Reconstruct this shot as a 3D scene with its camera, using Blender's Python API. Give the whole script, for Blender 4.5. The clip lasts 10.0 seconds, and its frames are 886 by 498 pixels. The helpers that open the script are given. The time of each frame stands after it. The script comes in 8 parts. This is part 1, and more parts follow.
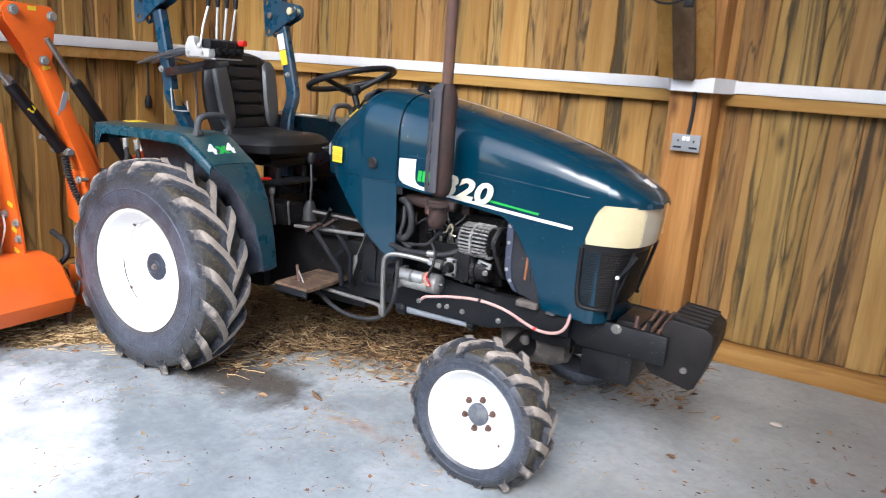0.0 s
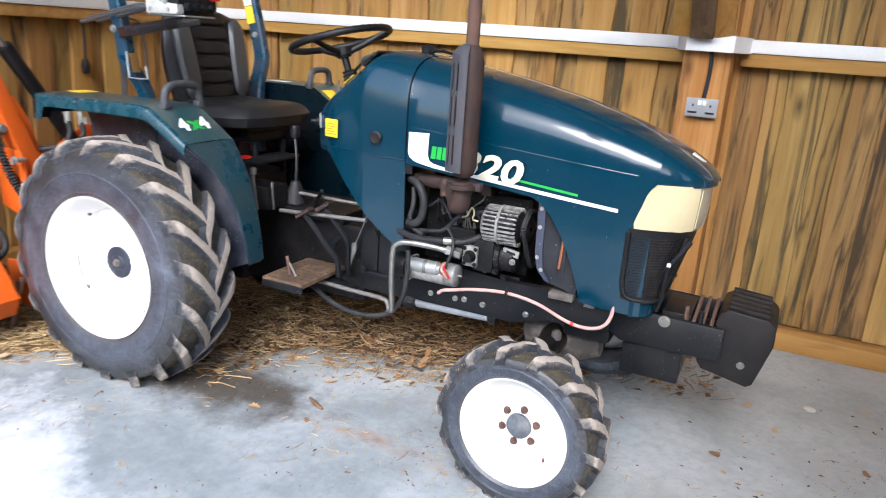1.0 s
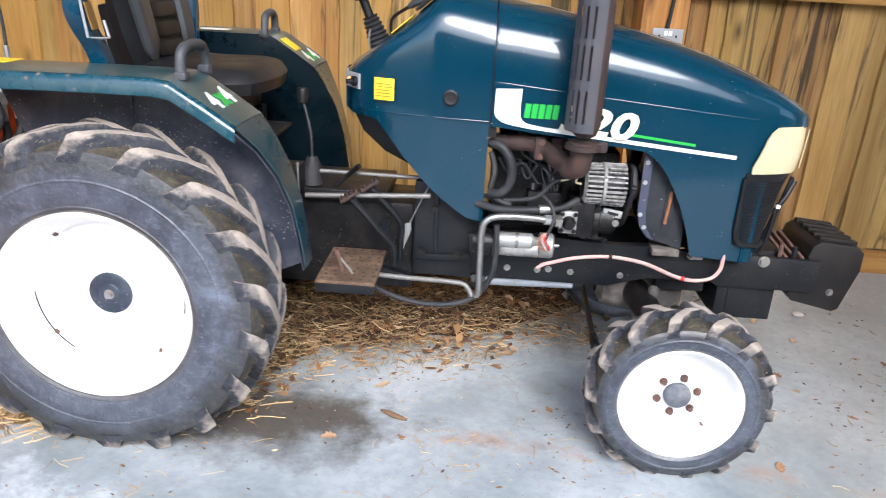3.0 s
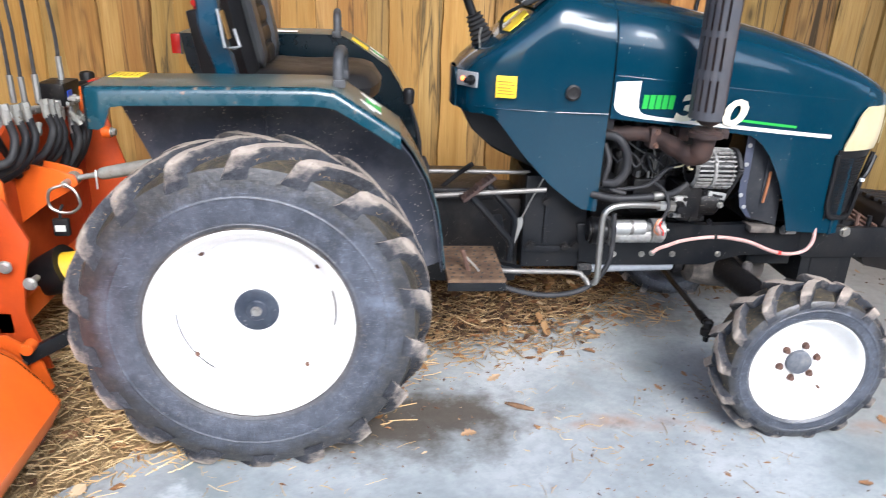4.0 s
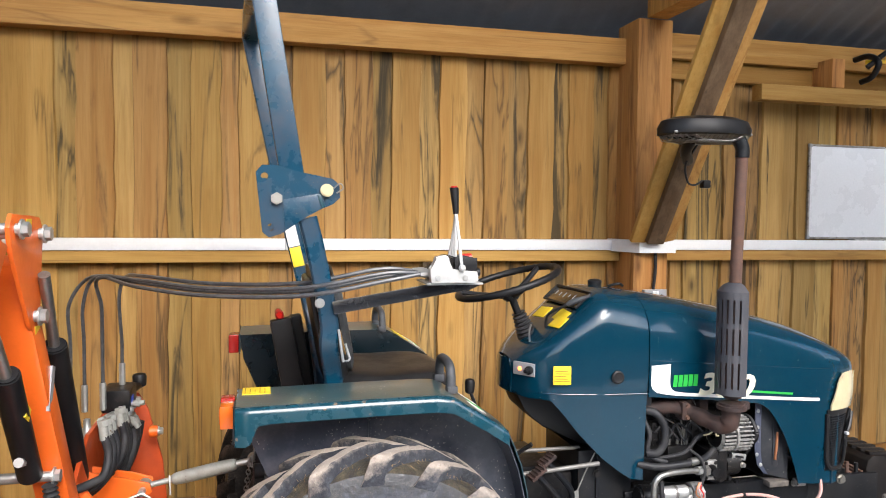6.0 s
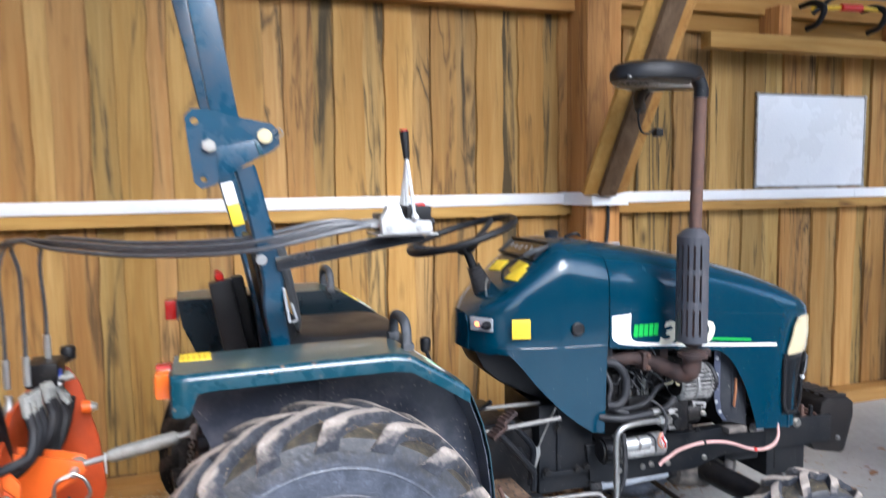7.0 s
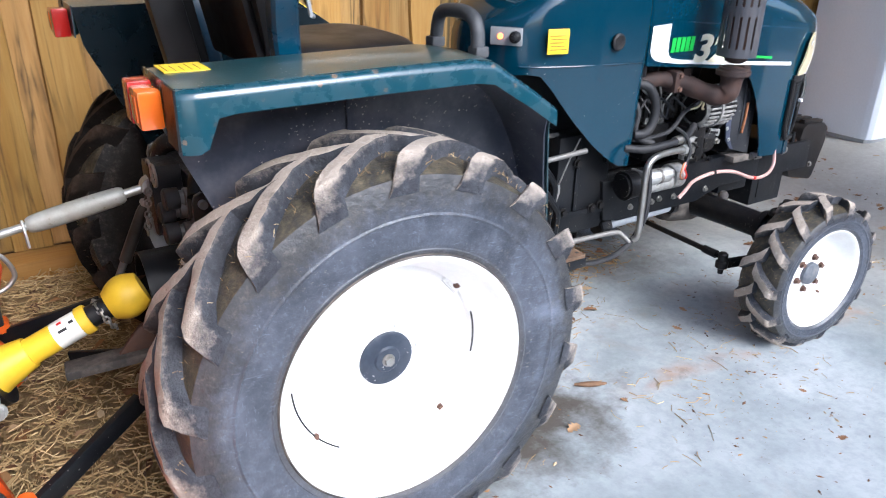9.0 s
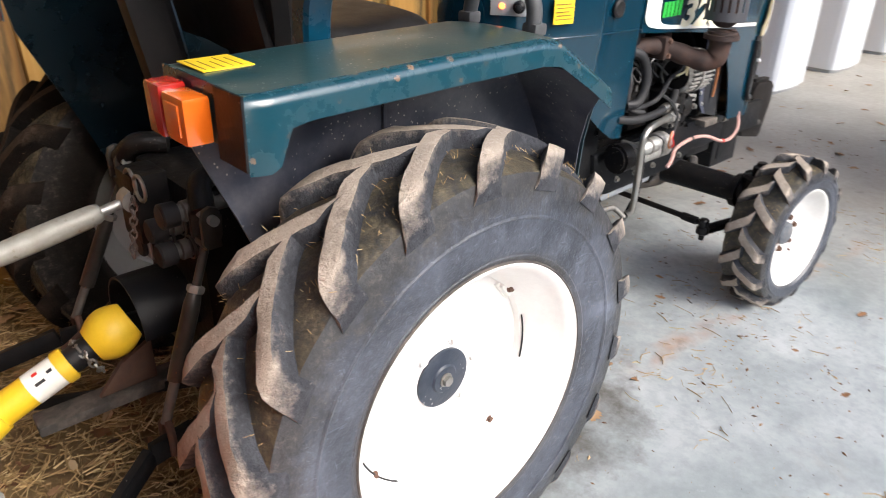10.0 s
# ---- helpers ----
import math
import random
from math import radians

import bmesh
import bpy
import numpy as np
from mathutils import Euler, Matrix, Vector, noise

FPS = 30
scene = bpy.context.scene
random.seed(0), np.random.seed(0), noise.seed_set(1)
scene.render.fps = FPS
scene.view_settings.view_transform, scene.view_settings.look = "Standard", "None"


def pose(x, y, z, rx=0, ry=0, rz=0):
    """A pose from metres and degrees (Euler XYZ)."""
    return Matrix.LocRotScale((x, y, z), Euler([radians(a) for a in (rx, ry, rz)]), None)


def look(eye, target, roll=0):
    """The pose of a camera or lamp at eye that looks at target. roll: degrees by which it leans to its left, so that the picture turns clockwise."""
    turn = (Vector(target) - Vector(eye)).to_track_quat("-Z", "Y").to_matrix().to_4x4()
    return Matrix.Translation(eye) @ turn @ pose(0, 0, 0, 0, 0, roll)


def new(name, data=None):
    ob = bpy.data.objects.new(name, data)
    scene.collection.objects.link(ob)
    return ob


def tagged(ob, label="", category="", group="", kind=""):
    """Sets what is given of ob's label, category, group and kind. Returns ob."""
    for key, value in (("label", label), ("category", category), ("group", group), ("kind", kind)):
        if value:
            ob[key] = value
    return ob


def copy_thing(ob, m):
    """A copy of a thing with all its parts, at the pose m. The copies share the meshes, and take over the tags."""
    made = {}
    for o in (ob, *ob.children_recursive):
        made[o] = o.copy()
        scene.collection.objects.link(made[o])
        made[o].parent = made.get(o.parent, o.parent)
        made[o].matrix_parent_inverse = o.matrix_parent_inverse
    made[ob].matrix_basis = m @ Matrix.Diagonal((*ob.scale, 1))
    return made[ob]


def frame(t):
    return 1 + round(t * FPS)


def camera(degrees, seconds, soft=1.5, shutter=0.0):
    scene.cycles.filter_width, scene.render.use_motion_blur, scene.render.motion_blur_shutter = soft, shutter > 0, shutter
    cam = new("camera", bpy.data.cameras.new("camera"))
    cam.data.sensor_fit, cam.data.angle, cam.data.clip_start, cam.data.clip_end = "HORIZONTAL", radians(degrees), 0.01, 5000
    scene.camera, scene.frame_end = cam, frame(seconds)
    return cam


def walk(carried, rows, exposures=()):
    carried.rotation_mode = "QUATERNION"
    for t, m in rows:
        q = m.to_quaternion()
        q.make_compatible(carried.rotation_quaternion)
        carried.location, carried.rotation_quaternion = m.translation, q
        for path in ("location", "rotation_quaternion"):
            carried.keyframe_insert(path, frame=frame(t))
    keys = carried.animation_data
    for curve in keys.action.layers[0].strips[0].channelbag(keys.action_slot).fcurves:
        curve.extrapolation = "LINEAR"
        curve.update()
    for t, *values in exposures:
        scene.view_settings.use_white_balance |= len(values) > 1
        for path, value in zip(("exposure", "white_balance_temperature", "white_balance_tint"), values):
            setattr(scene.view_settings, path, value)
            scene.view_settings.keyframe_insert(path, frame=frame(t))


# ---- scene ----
cam = camera(63.0, 10.0, soft=1.0, shutter=0.5)
PATH = [
    (0, (2.926, -2.865, 1.529), (1.951, -1.185, 1.054), 4.1),
    (0.5, (2.702, -2.762, 1.503), (1.73, -1.094, 0.984), 3.8),
    (1, (2.442, -2.674, 1.511), (1.643, -0.93, 0.944), 3.9),
    (1.5, (2.14, -2.561, 1.507), (1.487, -0.764, 0.921), 3.4),
    (2, (1.829, -2.521, 1.501), (1.403, -0.681, 0.844), 3.8),
    (2.5, (1.451, -2.607, 1.492), (1.227, -0.743, 0.803), 2.8),
    (2.7, (1.318, -2.619, 1.485), (1.151, -0.753, 0.785), 3.2),
    (3.8, (0.494, -2.618, 1.51), (0.653, -0.763, 0.778), 2.0),
    (4, (0.368, -2.628, 1.502), (0.546, -0.777, 0.765), 2.0),
    (4.5, (0.113, -2.564, 1.493), (0.428, -0.733, 0.753), 0.7),
    (5, (-0.101, -2.586, 1.611), (0.314, -0.685, 1.146), 0.8),
    (5.5, (-0.294, -2.748, 1.721), (0.186, -0.814, 1.545), 0.9),
    (5.7, (-0.321, -2.782, 1.737), (0.155, -0.841, 1.645), 0.8),
    (6.8, (-0.321, -2.718, 1.686), (0.251, -0.805, 1.574), -0.8),
    (7, (-0.3, -2.631, 1.67), (0.322, -0.739, 1.485), -0.7),
    (7.5, (-0.238, -2.391, 1.631), (0.445, -0.545, 1.278), -0.8),
    (8, (-0.353, -2.217, 1.576), (0.311, -0.387, 1.118), -0.6),
    (8.5, (-0.569, -2.142, 1.462), (0.273, -0.458, 0.788), -0.5),
    (9, (-0.666, -1.903, 1.426), (0.314, -0.361, 0.614), 1.0),
    (9.5, (-0.717, -1.672, 1.422), (0.333, -0.21, 0.55), 0.7),
    (10, (-0.844, -1.515, 1.427), (0.373, -0.208, 0.525), 1.2),
]
EXPOSURES = [(0.0, 1.38, 5600, 10), (2.5, 1.54, 5650, 10), (4.5, 1.52, 5650, 10), (5.5, 1.40, 6150, 10), (7.0, 1.55, 5350, 10), (7.5, 1.62, 5150, 10), (8.5, 1.68, 5300, 10), (9.5, 1.50, 5850, 10), (10.0, 1.47, 6250, 10)]
walk(cam, [(t, look(eye, target, roll)) for t, eye, target, roll in PATH], EXPOSURES)

# ---- daylight ----
world = bpy.data.worlds.new("world")
scene.world = world
world.use_nodes = True
wn = world.node_tree.nodes
sky = wn.new("ShaderNodeTexSky")
sky.sky_type, sky.sun_disc = "NISHITA", False
sky.sun_elevation, sky.sun_rotation = radians(38), radians(172)
sky.air_density, sky.dust_density, sky.ozone_density = 1.0, 3.0, 1.0
wn["Background"].inputs["Strength"].default_value = 0.15
world.node_tree.links.new(sky.outputs[0], wn["Background"].inputs["Color"])
sun = new("sun", bpy.data.lights.new("sun", "SUN"))
sun.data.energy, sun.data.angle, sun.data.color = 1.4, radians(32), (1.0, 0.96, 0.9)
sun.matrix_world = look((0, 0, 0), (-0.20, 0.76, -0.62))


# ---- materials ----
class Nodes:
    """A short way to write a node material."""

    def __init__(self, name):
        self.m = bpy.data.materials.new(name)
        self.m.use_nodes = True
        self.t = self.m.node_tree
        self.b = self.t.nodes["Principled BSDF"]
        self.co = self.t.nodes.new("ShaderNodeTexCoord").outputs["Object"]

    def node(self, kind, **inputs):
        n = self.t.nodes.new(kind)
        for key, value in inputs.items():
            self.put(n.inputs[key.replace("_", " ")], value)
        return n

    def put(self, socket, value):
        if isinstance(value, bpy.types.NodeSocket):
            self.t.links.new(value, socket)
        else:
            socket.default_value = value

    def scaled(self, scale, co=None):
        n = self.node("ShaderNodeMapping", Vector=co or self.co)
        n.inputs["Scale"].default_value = scale
        return n.outputs[0]

    def noise(self, scale, detail=4.0, rough=0.6, co=None, distort=0.0):
        return self.node("ShaderNodeTexNoise", Vector=co or self.co, Scale=scale, Detail=detail, Roughness=rough, Distortion=distort).outputs[0]

    def ramp(self, fac, *stops):
        n = self.node("ShaderNodeValToRGB", Fac=fac)
        e = n.color_ramp.elements
        while len(e) < len(stops):
            e.new(0.5)
        for k, (p, c) in enumerate(stops):
            e[k].position = p
            e[k].color = (*c, 1) if isinstance(c, tuple) else (c, c, c, 1)
        return n.outputs[0]

    def mix(self, fac, a, b, how="MIX"):
        n = self.t.nodes.new("ShaderNodeMix")
        n.data_type, n.blend_type = "RGBA", how
        self.put(n.inputs[0], fac)
        for s, v in ((6, a), (7, b)):
            self.put(n.inputs[s], (*v, 1) if isinstance(v, tuple) else v)
        return n.outputs[2]

    def math(self, how, a, b=0.0):
        n = self.t.nodes.new("ShaderNodeMath")
        n.operation = how
        self.put(n.inputs[0], a)
        self.put(n.inputs[1], b)
        return n.outputs[0]

    def bump(self, height, strength, distance=0.01):
        n = self.node("ShaderNodeBump", Height=height, Strength=strength, Distance=distance)
        self.put(self.b.inputs["Normal"], n.outputs[0])

    def done(self, color, rough, metal=0.0, coat=0.0):
        self.put(self.b.inputs["Base Color"], (*color, 1) if isinstance(color, tuple) else color)
        self.put(self.b.inputs["Roughness"], rough)
        self.put(self.b.inputs["Metallic"], metal)
        self.put(self.b.inputs["Coat Weight"], coat)
        self.put(self.b.inputs["Coat Roughness"], 0.12)
        return self.m


def worn(name, base, dirt, rough=0.5, metal=0.0, amount=0.5, scale=9.0, bump=0.15, coat=0.0, specks=None, fine=70.0):
    """A painted, metal, rubber or plastic surface with two scales of dirt, and specks."""
    k = Nodes(name)
    big = k.ramp(k.noise(scale, 6, 0.65), (0.42, 0.0), (0.78, 1.0))
    small = k.noise(fine, 4, 0.7)
    col = k.mix(k.math("MULTIPLY", big, amount), base, dirt)
    col = k.mix(k.math("MULTIPLY", small, 0.35), col, tuple(c * 0.55 for c in base))
    if specks:
        v = k.node("ShaderNodeTexVoronoi", Vector=k.co, Scale=specks[1])
        v.feature = "F1"
        dots = k.math("MULTIPLY", k.math("LESS_THAN", k.math("ADD", v.outputs["Distance"], k.math("MULTIPLY", k.math("SUBTRACT", k.noise(specks[1] * 2.6, 3, 0.8), 0.5), 0.55)), specks[2] - 0.02), k.ramp(k.noise(7, 2), (0.45, 0.0), (0.6, 1.0)))
        col = k.mix(dots, col, specks[0])
    k.bump(k.math("ADD", small, k.math("MULTIPLY", big, 0.5)), bump, 0.004)
    r = k.math("ADD", rough, k.math("MULTIPLY", big, 0.25 * min(1.0, 2.0 * rough)))
    k.b.inputs["Specular IOR Level"].default_value = 0.28 if max(base) < 0.03 and not coat else 0.5
    return k.done(col, r, metal, coat)


def wood(name, light, mid, dark, streak=0.5, knots=True, along="z", rough=0.72):
    """Sawn timber with long grain, bark streaks in a grey-brown halo, fine cracks and knots; each piece is its own shade."""
    k = Nodes(name)
    info = k.t.nodes.new("ShaderNodeObjectInfo").outputs["Random"]
    off = k.node("ShaderNodeCombineXYZ", X=k.math("MULTIPLY", info, 37.0), Y=k.math("MULTIPLY", info, 11.0), Z=k.math("MULTIPLY", info, 53.0)).outputs[0]
    add = k.t.nodes.new("ShaderNodeVectorMath")
    k.put(add.inputs[0], k.co)
    k.put(add.inputs[1], off)
    co = add.outputs[0]

    def run(f):
        return {"z": (1, 1, f), "x": (f, 1, 1), "y": (1, f, 1)}[along]

    long1 = k.noise(13, 5, 0.55, k.scaled(run(0.05), co), 0.8)
    long2 = k.noise(90, 4, 0.65, k.scaled(run(0.035), co), 0.3)
    heart = k.noise(5.5, 5, 0.6, k.scaled(run(0.09), co), 1.0)
    bark = k.noise(8.0, 6, 0.60, k.scaled(run(0.07), co), 1.6)
    flow = k.noise(4.2, 4, 0.55, k.scaled(run(0.10), co), 0.9)
    zone = k.noise(2.6, 3, 0.5, k.scaled(run(0.45), co), 0.3)
    ragged = k.noise(48, 5, 0.78, k.scaled(run(0.30), co))
    pick = k.math("FRACT", k.math("MULTIPLY", info, 7.31))
    col = k.mix(k.ramp(long1, (0.32, 0.0), (0.68, 1.0)), light, mid)
    col = k.mix(k.math("MULTIPLY", k.ramp(long2, (0.46, 0.0), (0.74, 1.0)), 0.34), col, tuple(0.45 * a + 0.35 * b for a, b in zip(mid, dark)))
    # reddish heartwood in broad soft bands
    col = k.mix(k.math("MULTIPLY", k.ramp(heart, (0.50, 0.0), (0.66, 1.0)), 0.42), col, tuple(c * f for c, f in zip(mid, (0.86, 0.70, 0.50))))
    edge = k.math("ADD", bark, k.math("MULTIPLY", k.math("SUBTRACT", ragged, 0.5), 0.10))
    lim = k.math("ADD", 0.64 - 0.13 * streak, k.math("MULTIPLY", pick, 0.14))
    over = k.math("SUBTRACT", edge, lim)
    halo = k.node("ShaderNodeClamp", Value=k.math("MULTIPLY", k.math("ADD", over, 0.075), 6.5)).outputs[0]
    core = k.node("ShaderNodeClamp", Value=k.math("MULTIPLY", over, 11.0)).outputs[0]
    col = k.mix(k.math("MULTIPLY", halo, 0.20 + 0.38 * streak), col, tuple(0.34 * m + 0.75 * d + 0.012 for m, d in zip(mid, dark)))
    col = k.mix(k.math("MULTIPLY", core, min(0.92, 0.35 + 0.5 * streak)), col, dark)
    # dark lines that wander along the grain like contours, where the bark edge runs
    ridge = k.math("ADD", k.math("ABSOLUTE", k.math("SUBTRACT", k.math("FRACT", k.math("MULTIPLY", flow, 5.0)), 0.5)), k.math("MULTIPLY", k.math("SUBTRACT", ragged, 0.5), 0.10))
    gate = k.ramp(k.math("ADD", zone, k.math("MULTIPLY", k.math("SUBTRACT", pick, 0.5), -0.25)), (0.53 - 0.10 * streak, 0.0), (0.63 - 0.10 * streak, 1.0))
    col = k.mix(k.math("MULTIPLY", k.math("MULTIPLY", k.ramp(ridge, (0.0, 1.0), (0.055, 0.55), (0.14, 0.0)), gate), min(0.9, 0.35 + 0.5 * streak)), col, tuple(1.15 * d for d in dark))
    crack = k.noise(30, 3, 0.5, k.scaled(run(0.02), co), 0.4)
    col = k.mix(k.math("MULTIPLY", k.ramp(crack, (0.70, 0.0), (0.73, 1.0)), 0.35), col, tuple(0.8 * d for d in dark))
    if knots:
        kn = {"z": (5, 5, 1.9), "x": (1.9, 5, 5), "y": (5, 1.9, 5)}[along]
        v = k.node("ShaderNodeTexVoronoi", Vector=k.scaled(kn, co), Scale=1.1)
        few = k.math("GREATER_THAN", k.node("ShaderNodeSeparateXYZ", Vector=v.outputs["Color"]).outputs[0], 0.45)
        near = k.math("ADD", v.outputs["Distance"], k.math("MULTIPLY", k.math("SUBTRACT", ragged, 0.5), 0.06))
        col = k.mix(k.math("MULTIPLY", k.ramp(near, (0.035, 0.95), (0.075, 0.62), (0.20, 0.0)), few), col, tuple(0.25 * m + 0.55 * d for m, d in zip(mid, dark)))
    shade = k.math("ADD", 0.80, k.math("MULTIPLY", k.math("FRACT", k.math("MULTIPLY", info, 3.7)), 0.36))
    hue = k.math("ADD", 0.493, k.math("MULTIPLY", k.math("FRACT", k.math("MULTIPLY", info, 5.9)), 0.016))
    hsv = k.node("ShaderNodeHueSaturation", Color=col, Value=shade, Hue=hue)
    k.bump(k.math("ADD", long2, k.math("MULTIPLY", long1, 0.5)), 0.4, 0.004)
    k.b.inputs["Specular IOR Level"].default_value = 0.25
    return k.done(hsv.outputs[0], rough)


M_BOARD = wood("larch_boards", (0.45, 0.268, 0.082), (0.335, 0.177, 0.043), (0.046, 0.032, 0.016), 0.46)
M_WANEY = wood("waney_larch_boards", (0.42, 0.262, 0.092), (0.29, 0.163, 0.046), (0.044, 0.034, 0.018), 0.95)
M_BEAM_X = wood("sawn_timber_long", (0.50, 0.285, 0.085), (0.38, 0.19, 0.045), (0.12, 0.05, 0.02), 0.2, along="x")
M_POST = wood("sawn_timber_post", (0.60, 0.315, 0.095), (0.47, 0.225, 0.058), (0.12, 0.05, 0.02), 0.2)
M_PLANK = wood("pale_sawn_plank", (0.58, 0.33, 0.10), (0.46, 0.235, 0.058), (0.16, 0.07, 0.025), 0.2)
M_DARKWOOD = wood("dark_timber", (0.22, 0.14, 0.082), (0.145, 0.088, 0.05), (0.05, 0.031, 0.02), 0.4)

# floor paint: grey-green, worn to pale chalky concrete, with damp and earth stains
k = Nodes("painted_concrete")
patch = k.noise(1.6, 8, 0.66, None, 0.15)
fine = k.noise(26, 5, 0.7)
grit = k.noise(160, 3, 0.7)
tint = k.mix(k.ramp(patch, (0.36, 0.0), (0.64, 1.0)), (0.20, 0.23, 0.238), (0.41, 0.435, 0.445))
tint = k.mix(k.math("MULTIPLY", k.ramp(fine, (0.45, 0.0), (0.75, 1.0)), 0.45), tint, (0.18, 0.20, 0.21))
rust = k.ramp(k.noise(2.3, 6, 0.7, k.scaled((1, 1, 1)), 0.4), (0.60, 0.0), (0.78, 1.0))
tint = k.mix(k.math("MULTIPLY", rust, 0.4), tint, (0.26, 0.185, 0.12))
# oily earth by the back wheel
sep = k.node("ShaderNodeSeparateXYZ", Vector=k.co)
dx = k.math("SUBTRACT", sep.outputs[0], 0.45)
dy = k.math("SUBTRACT", sep.outputs[1], -0.48)
dist = k.math("SQRT", k.math("ADD", k.math("MULTIPLY", k.math("MULTIPLY", dx, dx), 1.6), k.math("MULTIPLY", k.math("MULTIPLY", dy, dy), 7.0)))
spot = k.math("ADD", dist, k.math("MULTIPLY", k.math("SUBTRACT", k.noise(6, 6, 0.7), 0.5), 1.3))
tint = k.mix(k.ramp(spot, (0.30, 0.92), (0.70, 0.0)), tint, (0.070, 0.056, 0.042))
dx2 = k.math("SUBTRACT", sep.outputs[0], 1.72)
dy2 = k.math("SUBTRACT", sep.outputs[1], 0.30)
dist2 = k.math("SQRT", k.math("ADD", k.math("MULTIPLY", dx2, dx2), k.math("MULTIPLY", k.math("MULTIPLY", dy2, dy2), 2.0)))
spot2 = k.math("ADD", dist2, k.math("MULTIPLY", k.math("SUBTRACT", k.noise(5, 5, 0.7), 0.5), 0.8))
tint = k.mix(k.ramp(spot2, (0.12, 0.75), (0.4, 0.0)), tint, (0.10, 0.10, 0.10))
wob = k.math("MULTIPLY", k.math("SUBTRACT", k.noise(5, 5, 0.7), 0.5), 0.10)
line = k.math("ABSOLUTE", k.math("ADD", k.math("SUBTRACT", sep.outputs[1], k.math("ADD", -0.42, k.math("MULTIPLY", sep.outputs[0], -0.085))), wob))
part_on = k.math("MULTIPLY", k.ramp(k.noise(3.2, 4, 0.6), (0.47, 0.0), (0.6, 1.0)), k.ramp(k.math("MULTIPLY", sep.outputs[0], 0.25), (0.22, 0.0), (0.27, 1.0)))
tint = k.mix(k.math("MULTIPLY", k.ramp(line, (0.01, 0.55), (0.06, 0.0)), part_on), tint, (0.34, 0.17, 0.07))
scratch = k.ramp(k.noise(2.2, 3, 0.5, k.scaled((0.6, 7.0, 1.0)), 0.6), (0.735, 0.0), (0.75, 1.0))
tint = k.mix(k.math("MULTIPLY", scratch, 0.35), tint, (0.55, 0.54, 0.52))
far = k.ramp(k.math("MULTIPLY", k.math("ADD", sep.outputs[0], k.math("MULTIPLY", k.noise(1.3, 5, 0.65), 1.6)), 0.2), (0.56, 0.0), (0.80, 1.0))
tint = k.mix(k.math("MULTIPLY", far, 0.6), tint, (0.35, 0.315, 0.26))
# ragged near-white patch on the left, near the open front
wx = k.math("ADD", sep.outputs[0], 0.35)
wy = k.math("ADD", sep.outputs[1], 1.75)
pale_patch = k.math("ADD", k.math("SQRT", k.math("ADD", k.math("MULTIPLY", k.math("MULTIPLY", wx, wx), 0.35), k.math("MULTIPLY", wy, wy))), k.math("MULTIPLY", k.math("SUBTRACT", k.noise(2.6, 7, 0.7), 0.5), 1.5))
tint = k.mix(k.ramp(pale_patch, (0.50, 0.9), (0.80, 0.0)), tint, (0.66, 0.69, 0.72))
blot = k.ramp(k.noise(7, 6, 0.7), (0.60, 0.0), (0.68, 1.0))
tint = k.mix(k.math("MULTIPLY", k.math("MULTIPLY", blot, k.ramp(k.noise(0.9, 4, 0.6), (0.45, 0.0), (0.6, 1.0))), 0.45), tint, (0.13, 0.125, 0.115))
chalk = k.ramp(k.noise(13, 7, 0.75), (0.60, 0.0), (0.72, 1.0))
tint = k.mix(k.math("MULTIPLY", chalk, 0.35), tint, (0.52, 0.54, 0.56))
crumbs = k.ramp(k.noise(75, 4, 0.75), (0.66, 0.0), (0.72, 1.0))
tint = k.mix(k.math("MULTIPLY", k.math("MULTIPLY", crumbs, k.ramp(k.noise(1.7, 4, 0.6), (0.48, 0.0), (0.62, 1.0))), 0.55), tint, (0.16, 0.10, 0.055))
k.bump(k.math("ADD", grit, k.math("MULTIPLY", fine, 0.6)), 0.25, 0.003)
M_FLOOR = k.done(tint, k.ramp(fine, (0.3, 0.42), (0.7, 0.68)))

k = Nodes("yard_gravel")
M_YARD = k.done(k.mix(k.noise(40, 5, 0.7), (0.13, 0.12, 0.105), (0.07, 0.066, 0.058)), 0.95)
M_PAINT = worn("green_tractor_paint", (0.0015, 0.028, 0.052), (0.009, 0.046, 0.070), 0.20, 0.0, 0.35, 4.0, 0.02, 0.75, ((0.28, 0.30, 0.28), 60.0, 0.06))
M_PAINT.node_tree.nodes["Principled BSDF"].inputs["Specular IOR Level"].default_value = 0.2
M_PAINT.node_tree.nodes["Principled BSDF"].inputs["Coat Roughness"].default_value = 0.07
M_FENDER = worn("worn_fender_paint", (0.003, 0.040, 0.062), (0.075, 0.085, 0.070), 0.26, 0.0, 0.75, 4.0, 0.08, 0.35, ((0.30, 0.28, 0.23), 75.0, 0.15))
M_POSTPAINT = worn("chipped_post_paint", (0.003, 0.046, 0.088), (0.12, 0.075, 0.06), 0.26, 0.0, 0.45, 10.0, 0.08, 0.0, ((0.20, 0.13, 0.09), 70.0, 0.10))
M_GUARDTOP = worn("dusty_guard_top", (0.010, 0.050, 0.062), (0.15, 0.16, 0.135), 0.30, 0.0, 0.95, 3.5, 0.10, 0.5, ((0.36, 0.34, 0.29), 75.0, 0.16))
M_LIP = worn("scuffed_lip_paint", (0.003, 0.044, 0.066), (0.045, 0.080, 0.092), 0.24, 0.0, 0.6, 14.0, 0.1, 0.4, ((0.20, 0.13, 0.085), 30.0, 0.20))
